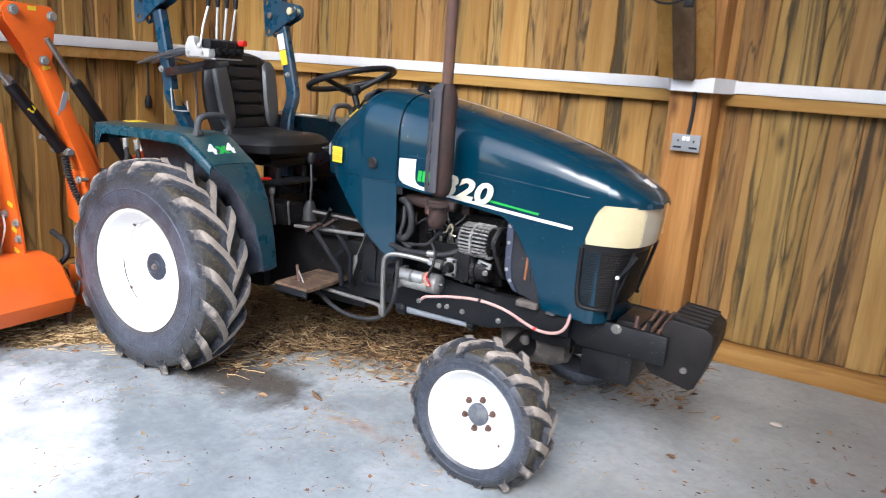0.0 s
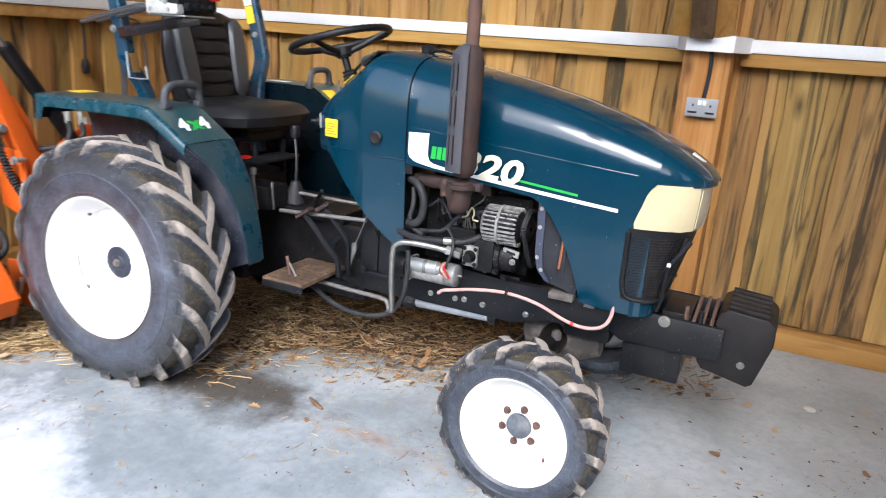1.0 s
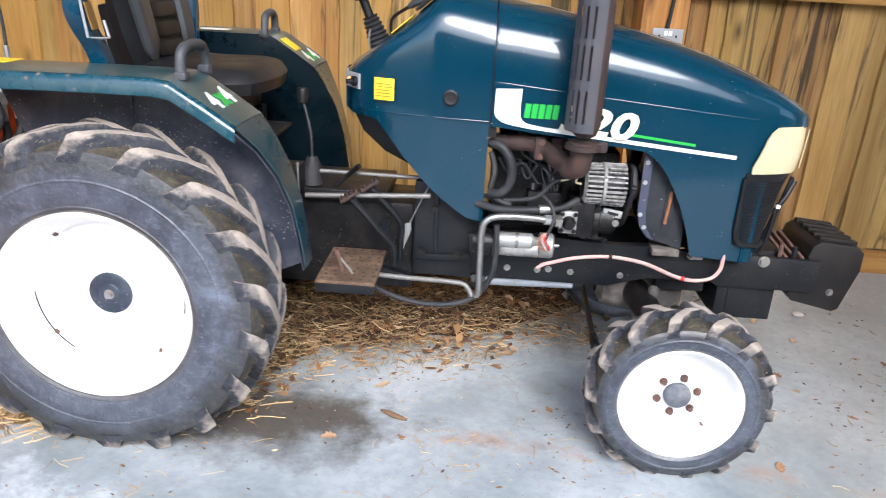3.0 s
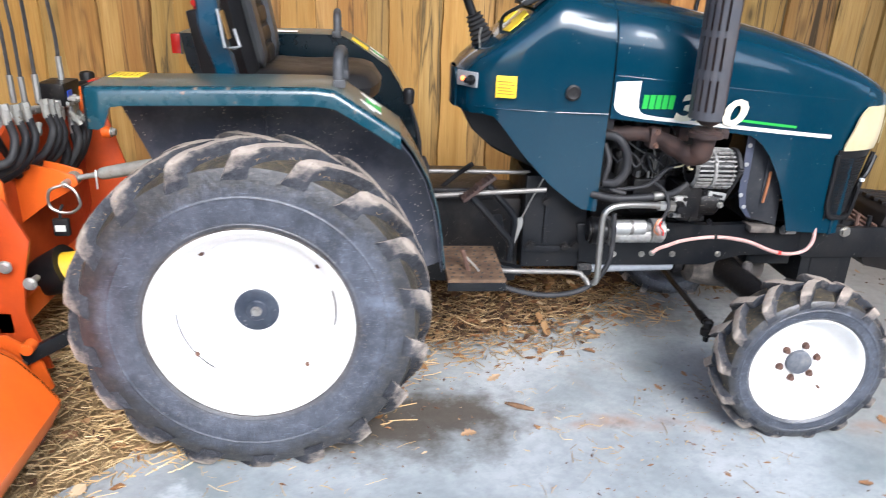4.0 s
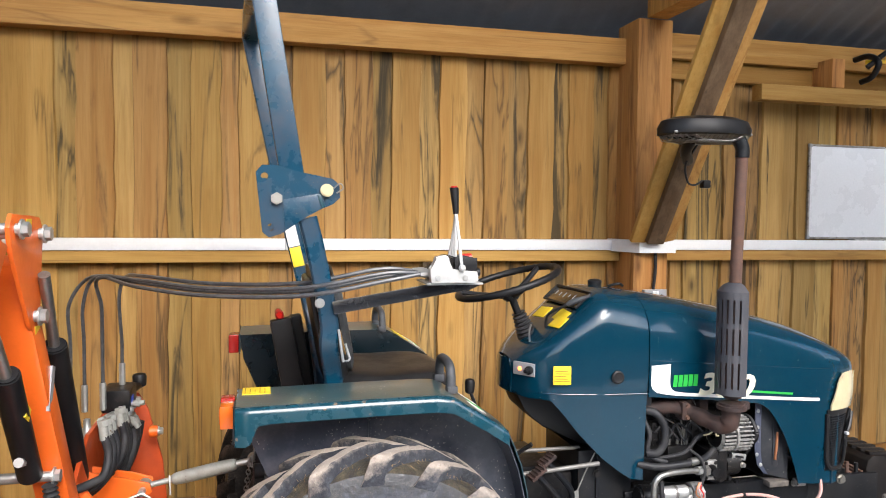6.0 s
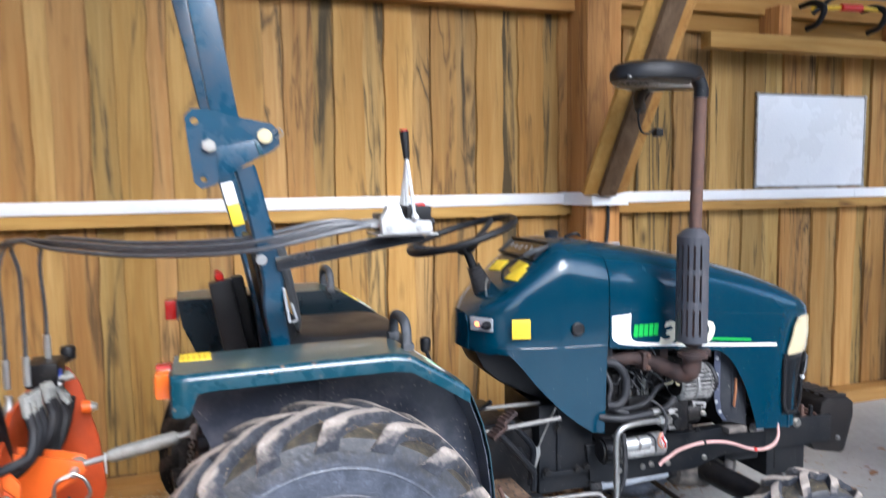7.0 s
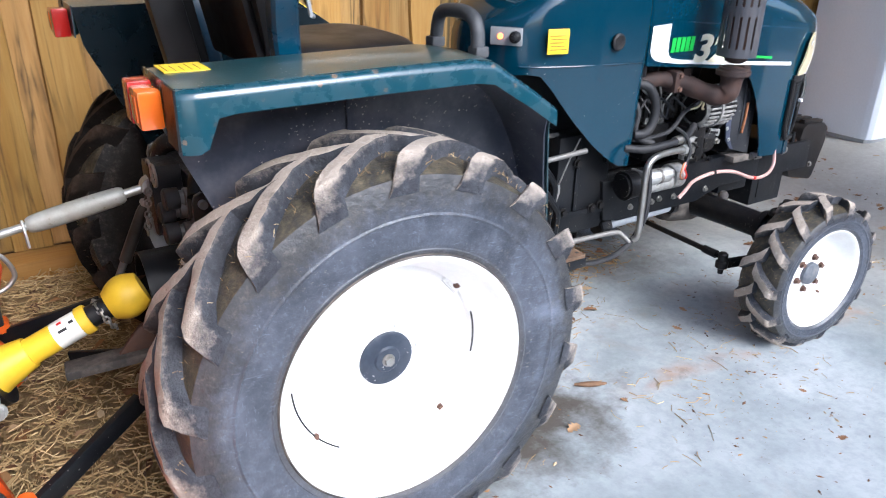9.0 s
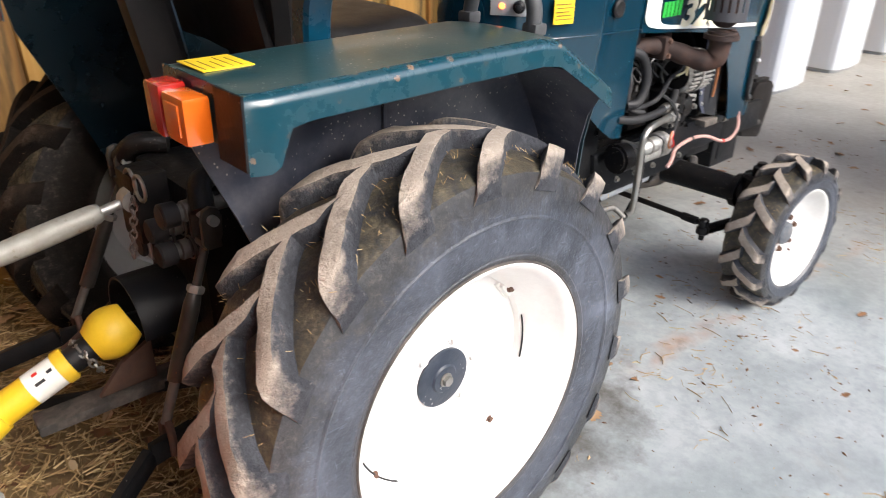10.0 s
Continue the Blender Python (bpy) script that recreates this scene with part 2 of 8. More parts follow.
# left inner guard: green paint blackened to carry the shade on it
M_GUARDSHADED = worn("shaded_inner_guard_paint", (0.0008, 0.006, 0.010), (0.004, 0.011, 0.016), 0.25, 0.0, 0.3, 6.0, 0.02, 0.25)
M_ENAMEL = worn("white_enamel", (0.76, 0.80, 0.86), (0.66, 0.70, 0.75), 0.3, 0.0, 0.3, 3.0, 0.01)
M_FENDER_IN = worn("dusty_black_guard", (0.034, 0.040, 0.060), (0.20, 0.195, 0.215), 0.34, 0.0, 0.8, 6.0, 0.12, 0.35, ((0.42, 0.38, 0.33), 80.0, 0.17))
M_RIM = worn("white_wheel_paint", (0.82, 0.81, 0.78), (0.62, 0.56, 0.47), 0.45, 0.0, 0.25, 6.0, 0.05)
M_LENS = worn("clouded_lens", (0.60, 0.56, 0.46), (0.42, 0.38, 0.30), 0.12, 0.0, 0.5, 12.0, 0.02, 0.8)
M_CREAM = worn("cream_lens", (0.62, 0.53, 0.32), (0.50, 0.41, 0.23), 0.16, 0.0, 0.4, 8.0, 0.02, 0.6)
M_BLACK = worn("dull_black_metal", (0.006, 0.007, 0.009), (0.026, 0.023, 0.020), 0.40, 0.0, 0.5, 11.0, 0.2, 0.0, ((0.22, 0.20, 0.17), 70.0, 0.10))
M_HUB = worn("dusty_hub_paint", (0.017, 0.025, 0.041), (0.10, 0.112, 0.138), 0.42, 0.1, 0.6, 18.0, 0.2, 0.0, ((0.45, 0.44, 0.42), 60.0, 0.13))
M_HUBCAP = worn("scuffed_hub_cover", (0.085, 0.095, 0.115), (0.30, 0.29, 0.27), 0.55, 0.1, 0.8, 24.0, 0.25)
M_SOOT = worn("sooty_rust", (0.032, 0.019, 0.016), (0.11, 0.05, 0.032), 0.72, 0.1, 0.75, 13.0, 0.35)
M_CHEEK = worn("knocked_blue_grey_paint", (0.050, 0.058, 0.092), (0.030, 0.030, 0.034), 0.45, 0.0, 0.6, 9.0, 0.2, 0.0, ((0.45, 0.42, 0.36), 45.0, 0.16))
M_SHROUD = worn("dusty_shroud", (0.016, 0.018, 0.023), (0.085, 0.082, 0.08), 0.65, 0.0, 0.5, 9.0, 0.2, 0.0, ((0.45, 0.42, 0.36), 60.0, 0.14))
M_SHAFT = worn("dusty_shaft_tube", (0.30, 0.32, 0.35), (0.09, 0.085, 0.08), 0.6, 0.2, 0.6, 12.0, 0.2)
M_PIVOT = worn("mud_caked_casting", (0.05, 0.044, 0.04), (0.27, 0.23, 0.19), 0.8, 0.0, 0.9, 14.0, 0.5)
M_WEIGHT = worn("brown_black_weight", (0.009, 0.008, 0.008), (0.036, 0.028, 0.022), 0.42, 0.0, 0.6, 9.0, 0.2)
M_BRASS = worn("dull_brass", (0.26, 0.15, 0.04), (0.12, 0.07, 0.03), 0.5, 0.4, 0.6, 20.0, 0.1)
M_GRILLE = worn("brown_dusty_screen", (0.045, 0.032, 0.022), (0.12, 0.085, 0.055), 0.75, 0.0, 0.7, 9.0, 0.2)
M_NUMBER = worn("cream_number_decal", (0.78, 0.74, 0.56), (0.66, 0.60, 0.42), 0.4, 0.0, 0.3, 15.0, 0.02)
M_DARK = worn("greasy_cast_iron", (0.006, 0.006, 0.007), (0.034, 0.028, 0.022), 0.36, 0.1, 0.55, 16.0, 0.35, 0.0, ((0.22, 0.19, 0.15), 80.0, 0.13))
M_PLASTIC = worn("black_plastic", (0.009, 0.009, 0.010), (0.034, 0.031, 0.028), 0.40, 0.0, 0.35, 9.0, 0.1)
M_VINYL = worn("black_vinyl", (0.013, 0.013, 0.014), (0.04, 0.038, 0.035), 0.36, 0.0, 0.4, 9.0, 0.12)
M_BRACKET = worn("glossy_black_bracket_paint", (0.012, 0.013, 0.016), (0.05, 0.05, 0.055), 0.22, 0.0, 0.4, 12.0, 0.03, 1.0)
M_VINYLGREY = worn("grey_vinyl", (0.050, 0.053, 0.056), (0.10, 0.10, 0.10), 0.34, 0.0, 0.4, 9.0, 0.12)
M_STEEL = worn("bare_steel", (0.40, 0.39, 0.36), (0.17, 0.14, 0.11), 0.36, 0.9, 0.6, 20.0, 0.15)
M_ZINC = worn("zinc_plating", (0.52, 0.52, 0.50), (0.24, 0.22, 0.19), 0.40, 0.75, 0.4, 18.0, 0.1)
M_PALE = worn("pale_zinc", (0.66, 0.66, 0.63), (0.44, 0.42, 0.37), 0.36, 0.45, 0.5, 30.0, 0.1)
M_ROD = worn("oily_forged_steel", (0.085, 0.080, 0.072), (0.035, 0.029, 0.023), 0.30, 0.55, 0.6, 22.0, 0.2, 0.0, ((0.20, 0.11, 0.06), 55.0, 0.14))
M_LINKSTEEL = worn("weathered_link_steel", (0.37, 0.37, 0.335), (0.20, 0.18, 0.15), 0.5, 0.35, 0.7, 16.0, 0.25, 0.0, ((0.16, 0.12, 0.08), 60.0, 0.22))
M_FIN = worn("grimy_cast_fins", (0.34, 0.33, 0.31), (0.020, 0.018, 0.016), 0.5, 0.3, 1.0, 34.0, 0.35, 0.0, ((0.03, 0.025, 0.02), 70.0, 0.34))
M_ALU = worn("cast_aluminium", (0.40, 0.39, 0.37), (0.09, 0.075, 0.06), 0.5, 0.55, 0.95, 24.0, 0.35, 0.0, ((0.05, 0.04, 0.03), 55.0, 0.26))
M_RUST = worn("rusty_steel", (0.10, 0.055, 0.04), (0.20, 0.10, 0.06), 0.75, 0.1, 0.7, 18.0, 0.3)
M_ORANGE = worn("orange_machine_paint", (0.80, 0.135, 0.012), (0.50, 0.075, 0.012), 0.32, 0.0, 0.35, 6.0, 0.05, 0.3)
# headstock orange, deepened to red to hold the shade behind the tractor
M_REDORANGE = worn("shaded_orange_paint", (0.51, 0.068, 0.010), (0.24, 0.036, 0.012), 0.36, 0.0, 0.6, 7.0, 0.08, 0.1)
M_YELLOW = worn("yellow_plastic", (0.80, 0.52, 0.02), (0.42, 0.26, 0.04), 0.42, 0.0, 0.4, 12.0, 0.1)
M_DARKGLASS = worn("smoked_instrument_glass", (0.012, 0.012, 0.013), (0.03, 0.028, 0.025), 0.12, 0.0, 0.3, 12.0, 0.01, 0.6)
M_STICKER = worn("yellow_sticker", (0.82, 0.58, 0.02), (0.7, 0.48, 0.05), 0.45, 0.0, 0.25, 12.0, 0.02)
M_WHITE = worn("white_plastic", (0.80, 0.80, 0.79), (0.62, 0.60, 0.56), 0.4, 0.0, 0.35, 6.0, 0.03)
M_DECAL = worn("white_decal", (0.80, 0.79, 0.74), (0.66, 0.62, 0.5), 0.4, 0.0, 0.3, 15.0, 0.02)
M_GREEN = worn("green_decal", (0.03, 0.40, 0.05), (0.03, 0.30, 0.05), 0.4, 0.0, 0.3, 15.0, 0.02)
M_REDPLASTIC = worn("red_plastic", (0.62, 0.02, 0.012), (0.35, 0.02, 0.015), 0.3, 0.0, 0.3, 15.0, 0.03)
M_AMBER = worn("amber_lens", (0.66, 0.13, 0.008), (0.50, 0.09, 0.008), 0.2, 0.0, 0.3, 20.0, 0.05, 0.5)
M_REDLENS = worn("red_lens", (0.34, 0.012, 0.008), (0.25, 0.010, 0.010), 0.2, 0.0, 0.3, 20.0, 0.05, 0.5)
M_LINE = worn("shiny_grey_hose", (0.045, 0.047, 0.052), (0.16, 0.155, 0.15), 0.28, 0.0, 0.6, 40.0, 0.05)
M_HANDLE = worn("faded_black_handle", (0.035, 0.038, 0.042), (0.15, 0.15, 0.155), 0.5, 0.0, 0.6, 14.0, 0.1)
M_HOSE = worn("rubber_hose", (0.02, 0.02, 0.022), (0.09, 0.085, 0.08), 0.5, 0.0, 0.5, 14.0, 0.1)
M_DULL = worn("dull_oily_steel", (0.20, 0.19, 0.175), (0.09, 0.07, 0.055), 0.45, 0.4, 0.6, 20.0, 0.15)
M_WIRE = worn("pink_and_white_wire", (0.55, 0.34, 0.30), (0.42, 0.17, 0.15), 0.5, 0.0, 0.6, 26.0, 0.02)
M_COPPER = worn("copper_strip", (0.50, 0.20, 0.09), (0.25, 0.12, 0.06), 0.4, 0.5, 0.5, 20.0, 0.1)
M_GUARD = worn("sooty_heat_guard", (0.060, 0.062, 0.072), (0.12, 0.095, 0.085), 0.5, 0.2, 0.5, 12.0, 0.2)
M_STEP = worn("muddy_step_plate", (0.085, 0.050, 0.030), (0.30, 0.19, 0.105), 0.8, 0.1, 0.95, 14.0, 0.4)
M_GREY = worn("grey_socket", (0.32, 0.33, 0.34), (0.25, 0.25, 0.25), 0.4, 0.1, 0.3, 20.0, 0.02)
M_BOARDWHITE = worn("whiteboard_face", (0.76, 0.77, 0.78), (0.66, 0.68, 0.72), 0.25, 0.0, 0.5, 2.5, 0.01)
M_ROOF = worn("galvanised_sheet", (0.30, 0.31, 0.33), (0.20, 0.20, 0.21), 0.45, 0.6, 0.5, 4.0, 0.05)
M_STONE = worn("pale_pebble", (0.50, 0.45, 0.40), (0.38, 0.33, 0.28), 0.8, 0.0, 0.5, 30.0, 0.2)

# tyre rubber: grey-blue dusty walls with scuffs and mud flecks, dried mud on the tread
def rubber_wall(name, bare, dust, fleck_col, amount, shine=0.75, rim_r=0.297, tread_r=0.494):
    k = Nodes(name)
    cloud = k.ramp(k.noise(5, 8, 0.78), (0.40, 0.0), (0.70, 1.0))
    scr = k.ramp(k.noise(40, 8, 0.9, None, 0.6), (0.53, 0.0), (0.62, 1.0))
    col = k.mix(k.math("MULTIPLY", cloud, amount), bare, dust)
    col = k.mix(k.math("MULTIPLY", scr, 0.25), col, tuple(1.7 * c for c in dust))
    smear = k.ramp(k.noise(3.2, 4, 0.6), (0.60, 0.0), (0.74, 1.0))
    col = k.mix(k.math("MULTIPLY", smear, 0.45 * amount), col, tuple(2.6 * c for c in dust))
    nick = k.ramp(k.noise(26, 3, 0.6, k.scaled((1, 1, 7)), 2.0), (0.64, 0.0), (0.68, 1.0))
    nick2 = k.ramp(k.noise(26, 3, 0.6, k.scaled((7, 1, 1)), 2.0), (0.65, 0.0), (0.69, 1.0))
    col = k.mix(k.math("MULTIPLY", k.math("MAXIMUM", nick, nick2), 0.35), col, tuple(2.4 * c for c in dust))
    fleck = k.ramp(k.noise(80, 5, 0.85, None, 1.2), (0.60, 0.0), (0.68, 1.0))
    col = k.mix(k.math("MULTIPLY", k.math("MULTIPLY", fleck, k.ramp(k.noise(4, 3, 0.6), (0.40, 0.0), (0.58, 1.0))), 0.75), col, fleck_col)
    # ragged earth on the shoulder, a thin brown ring at the bead
    length = k.node("ShaderNodeVectorMath", Vector=k.scaled((1, 0, 1)))
    length.operation = "LENGTH"
    r = k.math("DIVIDE", k.math("SUBTRACT", length.outputs["Value"], rim_r), tread_r - rim_r)
    jag = k.math("ADD", k.math("MULTIPLY", k.math("SUBTRACT", k.noise(7, 7, 0.75), 0.5), 1.3), k.math("MULTIPLY", k.math("SUBTRACT", k.noise(45, 5, 0.8), 0.5), 0.6))
    earth = k.ramp(k.math("ADD", r, jag), (0.48, 0.0), (0.76, 1.0))
    soil = k.ramp(k.noise(50, 6, 0.8), (0.36, (0.010, 0.010, 0.011)), (0.54, (0.026, 0.024, 0.022)), (0.70, (0.10, 0.088, 0.068)))
    col = k.mix(k.math("MULTIPLY", earth, 0.85), col, soil)
    bead = k.ramp(k.math("ADD", r, k.math("MULTIPLY", jag, 0.15)), (0.03, 1.0), (0.16, 0.0))
    col = k.mix(k.math("MULTIPLY", bead, 0.55), col, (0.075, 0.064, 0.052))
    # earth and moss packed on the carcass between the lugs
    geo = k.t.nodes.new("ShaderNodeNewGeometry")
    loc = k.node("ShaderNodeVectorMath", Vector=k.scaled((1, 0, 1)))
    loc.operation = "NORMALIZE"
    nrm = k.node("ShaderNodeVectorTransform", Vector=geo.outputs["Normal"])
    nrm.vector_type, nrm.convert_from, nrm.convert_to = "NORMAL", "WORLD", "OBJECT"
    dot = k.node("ShaderNodeVectorMath")
    dot.operation = "DOT_PRODUCT"
    k.put(dot.inputs[0], loc.outputs[0])
    k.put(dot.inputs[1], nrm.outputs[0])
    packed = k.ramp(k.math("ADD", dot.outputs["Value"], k.math("MULTIPLY", k.math("SUBTRACT", k.noise(22, 6, 0.8), 0.5), 0.9)), (0.55, 0.0), (0.80, 0.9))
    col = k.mix(packed, col, k.ramp(k.noise(34, 6, 0.8), (0.35, tuple(0.9 * c for c in bare)), (0.50, (0.055, 0.047, 0.032)), (0.62, (0.13, 0.105, 0.066)), (0.72, (0.24, 0.19, 0.12))))
    k.bump(k.math("ADD", k.noise(55, 5, 0.7), k.math("MULTIPLY", packed, k.noise(70, 5, 0.8))), 0.5, 0.006)
    k.b.inputs["Specular IOR Level"].default_value = shine
    return k.done(col, k.ramp(cloud, (0, 0.32), (1, 0.52)))


def rubber_tread(name, bare, dust, mud_col, crust, shine=0.4):
    k = Nodes(name)
    cloud = k.ramp(k.noise(5, 8, 0.78), (0.38, 0.0), (0.64, 1.0))
    scr = k.ramp(k.noise(40, 8, 0.9, None, 0.6), (0.53, 0.0), (0.62, 1.0))
    rub = k.mix(k.math("MULTIPLY", scr, 0.25), k.mix(k.math("MULTIPLY", cloud, 0.75), bare, dust), tuple(1.7 * c for c in dust))
    mud = k.ramp(k.noise(11, 7, 0.72), (0.22, 0.0), (0.42, 1.0))
    # dried mud keeps to the outward faces of the lugs, the flanks are bare dark rubber
    geo = k.t.nodes.new("ShaderNodeNewGeometry")
    loc = k.node("ShaderNodeVectorMath", Vector=k.scaled((1, 0, 1)))
    loc.operation = "NORMALIZE"
    nrm = k.node("ShaderNodeVectorTransform", Vector=geo.outputs["Normal"])
    nrm.vector_type, nrm.convert_from, nrm.convert_to = "NORMAL", "WORLD", "OBJECT"
    dot = k.node("ShaderNodeVectorMath")
    dot.operation = "DOT_PRODUCT"
    k.put(dot.inputs[0], loc.outputs[0])
    k.put(dot.inputs[1], nrm.outputs[0])
    ragged = k.math("MULTIPLY", k.math("SUBTRACT", k.noise(46, 5, 0.8), 0.5), 0.6)
    face = k.ramp(k.math("ADD", dot.outputs["Value"], ragged), (0.22, 0.0), (0.60, 1.0))
    axial = k.math("ABSOLUTE", k.node("ShaderNodeSeparateXYZ", Vector=nrm.outputs[0]).outputs[1])
    rub = k.mix(k.ramp(k.math("ADD", axial, ragged), (0.25, 0.0), (0.65, 1.0)), k.mix(k.noise(24, 5, 0.75), tuple(0.8 * c for c in bare), tuple(0.22 * c for c in mud_col)), rub)
    col = k.mix(k.math("MULTIPLY", mud, face), rub, mud_col)
    col = k.mix(k.math("MULTIPLY", face, k.ramp(k.noise(60, 5, 0.75), (0.52, 0.0), (0.70, 0.7))), col, crust)
    pits = k.math("MULTIPLY", face, k.ramp(k.noise(95, 4, 0.8), (0.60, 0.0), (0.68, 0.7)))
    col = k.mix(pits, col, tuple(0.45 * c for c in mud_col))
    k.bump(k.math("ADD", k.noise(38, 6, 0.75), k.math("MULTIPLY", k.noise(120, 4, 0.8), 0.4)), 1.0, 0.012)
    k.b.inputs["Specular IOR Level"].default_value = shine
    return k.done(col, 0.85)


M_TYRE = rubber_wall("dusty_tyre_wall", (0.020, 0.024, 0.034), (0.108, 0.121, 0.155), (0.40, 0.35, 0.27), 0.75)
M_TYRE_FRONT = rubber_wall("dusty_front_tyre_wall", (0.020, 0.024, 0.034), (0.108, 0.121, 0.155), (0.40, 0.35, 0.27), 0.75, 0.75, 0.190, 0.271)
M_TREAD = rubber_tread("dried_mud_tread", (0.016, 0.018, 0.024), (0.085, 0.088, 0.100), (0.41, 0.345, 0.285), (0.60, 0.53, 0.45))
# left rear tyre only: the shade on that side is put into these colours
M_TYRE_SHADED = rubber_wall("shaded_tyre_wall", (0.009, 0.008, 0.007), (0.020, 0.015, 0.012), (0.07, 0.05, 0.035), 0.6, 0.15)
M_TREAD_SHADED = rubber_tread("shaded_tread", (0.009, 0.008, 0.007), (0.020, 0.015, 0.012), (0.045, 0.031, 0.022), (0.08, 0.056, 0.04), 0.1)

# straw and dead leaves: every blade its own shade
k = Nodes("straw")
isl = k.t.nodes.new("ShaderNodeNewGeometry").outputs["Random Per Island"]
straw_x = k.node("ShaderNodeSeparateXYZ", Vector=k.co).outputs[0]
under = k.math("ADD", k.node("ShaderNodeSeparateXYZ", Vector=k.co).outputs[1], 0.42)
# straw goes from gold to dark brown towards +x, inside the litter's edge
dark_mix = k.math("MULTIPLY", k.ramp(k.math("MULTIPLY", k.math("ADD", straw_x, k.math("MULTIPLY", k.noise(2.5, 4), 0.8)), 0.5), (0.15, 0.0), (0.50, 1.0)), k.math("MULTIPLY", k.ramp(under, (0.10, 0.0), (0.45, 1.0)), 0.58))
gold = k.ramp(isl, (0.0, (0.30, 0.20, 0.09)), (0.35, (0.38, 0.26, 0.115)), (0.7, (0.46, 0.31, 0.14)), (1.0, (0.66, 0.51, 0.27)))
M_STRAW = k.done(k.mix(dark_mix, gold, k.ramp(isl, (0.0, (0.035, 0.02, 0.012)), (0.6, (0.13, 0.068, 0.032)), (0.9, (0.20, 0.115, 0.05)), (1.0, (0.46, 0.33, 0.17)))), 0.75)
k = Nodes("dead_leaf")
isl = k.t.nodes.new("ShaderNodeObjectInfo").outputs["Random"]
col = k.ramp(isl, (0.0, (0.20, 0.095, 0.04)), (0.5, (0.38, 0.21, 0.10)), (1.0, (0.52, 0.37, 0.22)))
M_LEAF = k.done(k.mix(k.math("MULTIPLY", k.noise(60, 4, 0.7), 0.5), col, (0.12, 0.06, 0.03)), 0.8)
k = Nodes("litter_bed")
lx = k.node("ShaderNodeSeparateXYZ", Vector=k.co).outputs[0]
# the bed goes from gold to dark brown towards +x
to_front = k.ramp(k.math("MULTIPLY", k.math("ADD", lx, k.math("MULTIPLY", k.noise(2.5, 4), 0.8)), 0.5), (0.15, 0.0), (0.50, 1.0))
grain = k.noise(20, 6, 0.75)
col = k.mix(to_front, k.mix(grain, (0.10, 0.065, 0.03), (0.36, 0.24, 0.105)), k.mix(grain, (0.03, 0.018, 0.012), (0.13, 0.07, 0.035)))
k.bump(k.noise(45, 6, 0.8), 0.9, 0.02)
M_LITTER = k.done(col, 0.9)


k = Nodes("leaf_litter")
isl = k.t.nodes.new("ShaderNodeNewGeometry").outputs["Random Per Island"]
M_MULCH = k.done(k.ramp(isl, (0.0, (0.05, 0.025, 0.014)), (0.4, (0.16, 0.075, 0.03)), (0.7, (0.27, 0.13, 0.045)), (0.9, (0.36, 0.22, 0.10)), (1.0, (0.55, 0.42, 0.26))), 0.7)


# ---- mesh tools ----
def part(name, bm, material, parent=None, label="", smooth=True):
    """Links a bmesh as one object, under a thing or under a part."""
    bmesh.ops.recalc_face_normals(bm, faces=bm.faces)
    me = bpy.data.meshes.new(name)
    bm.to_mesh(me)
    bm.free()
    for m in material if isinstance(material, (list, tuple)) else [material]:
        me.materials.append(m)
    if smooth:
        me.shade_smooth()
        me.set_sharp_from_angle(angle=radians(38))
    ob = new(name, me)
    if parent:
        ob.parent = parent
    if label:
        ob["label"] = label
    return ob


def thing(name, label, category, at=(0, 0, 0), group="", kind=""):
    ob = new(name)
    ob.location = at
    ob.empty_display_size = 0.1
    return tagged(ob, label, category, group, kind)


def box(x0, x1, y0, y1, z0, z1, bevel=0.004, bm=None, turn=None, seg=2):
    """A box by its bounds, its edges rounded."""
    b = bmesh.new()
    r = bmesh.ops.create_cube(b, size=1.0)
    c = Vector(((x0 + x1) / 2, (y0 + y1) / 2, (z0 + z1) / 2))
    for v in b.verts:
        v.co = Vector((v.co.x * (x1 - x0), v.co.y * (y1 - y0), v.co.z * (z1 - z0)))
    if bevel:
        bmesh.ops.bevel(b, geom=b.edges[:], offset=min(bevel, 0.45 * min(x1 - x0, y1 - y0, z1 - z0)), segments=seg, affect="EDGES", profile=0.6)
    m = Matrix.Translation(c) @ (turn or Matrix())
    bmesh.ops.transform(b, matrix=m, verts=b.verts)
    return merged(bm, b)


def merged(bm, b):
    """Adds b to bm, if there is one."""
    if bm is None:
        return b
    me = bpy.data.meshes.new("joined")
    b.to_mesh(me)
    b.free()
    bm.from_mesh(me)
    bpy.data.meshes.remove(me)
    return bm


def beam(p, q, w, h, bevel=0.004, bm=None, up=(0, 0, 1)):
    """A rectangular bar from p to q: w wide, h high across it."""
    p, q = Vector(p), Vector(q)
    d = (q - p)
    z = d.normalized()
    x = Vector(up).cross(z)
    x = x.normalized() if x.length > 1e-4 else Vector((1, 0, 0))
    y = z.cross(x)
    turn = Matrix((x, y, z)).transposed().to_4x4()
    b = box(-w / 2, w / 2, -h / 2, h / 2, -d.length / 2, d.length / 2, bevel)
    bmesh.ops.transform(b, matrix=Matrix.Translation((p + q) / 2) @ turn, verts=b.verts)
    return merged(bm, b)


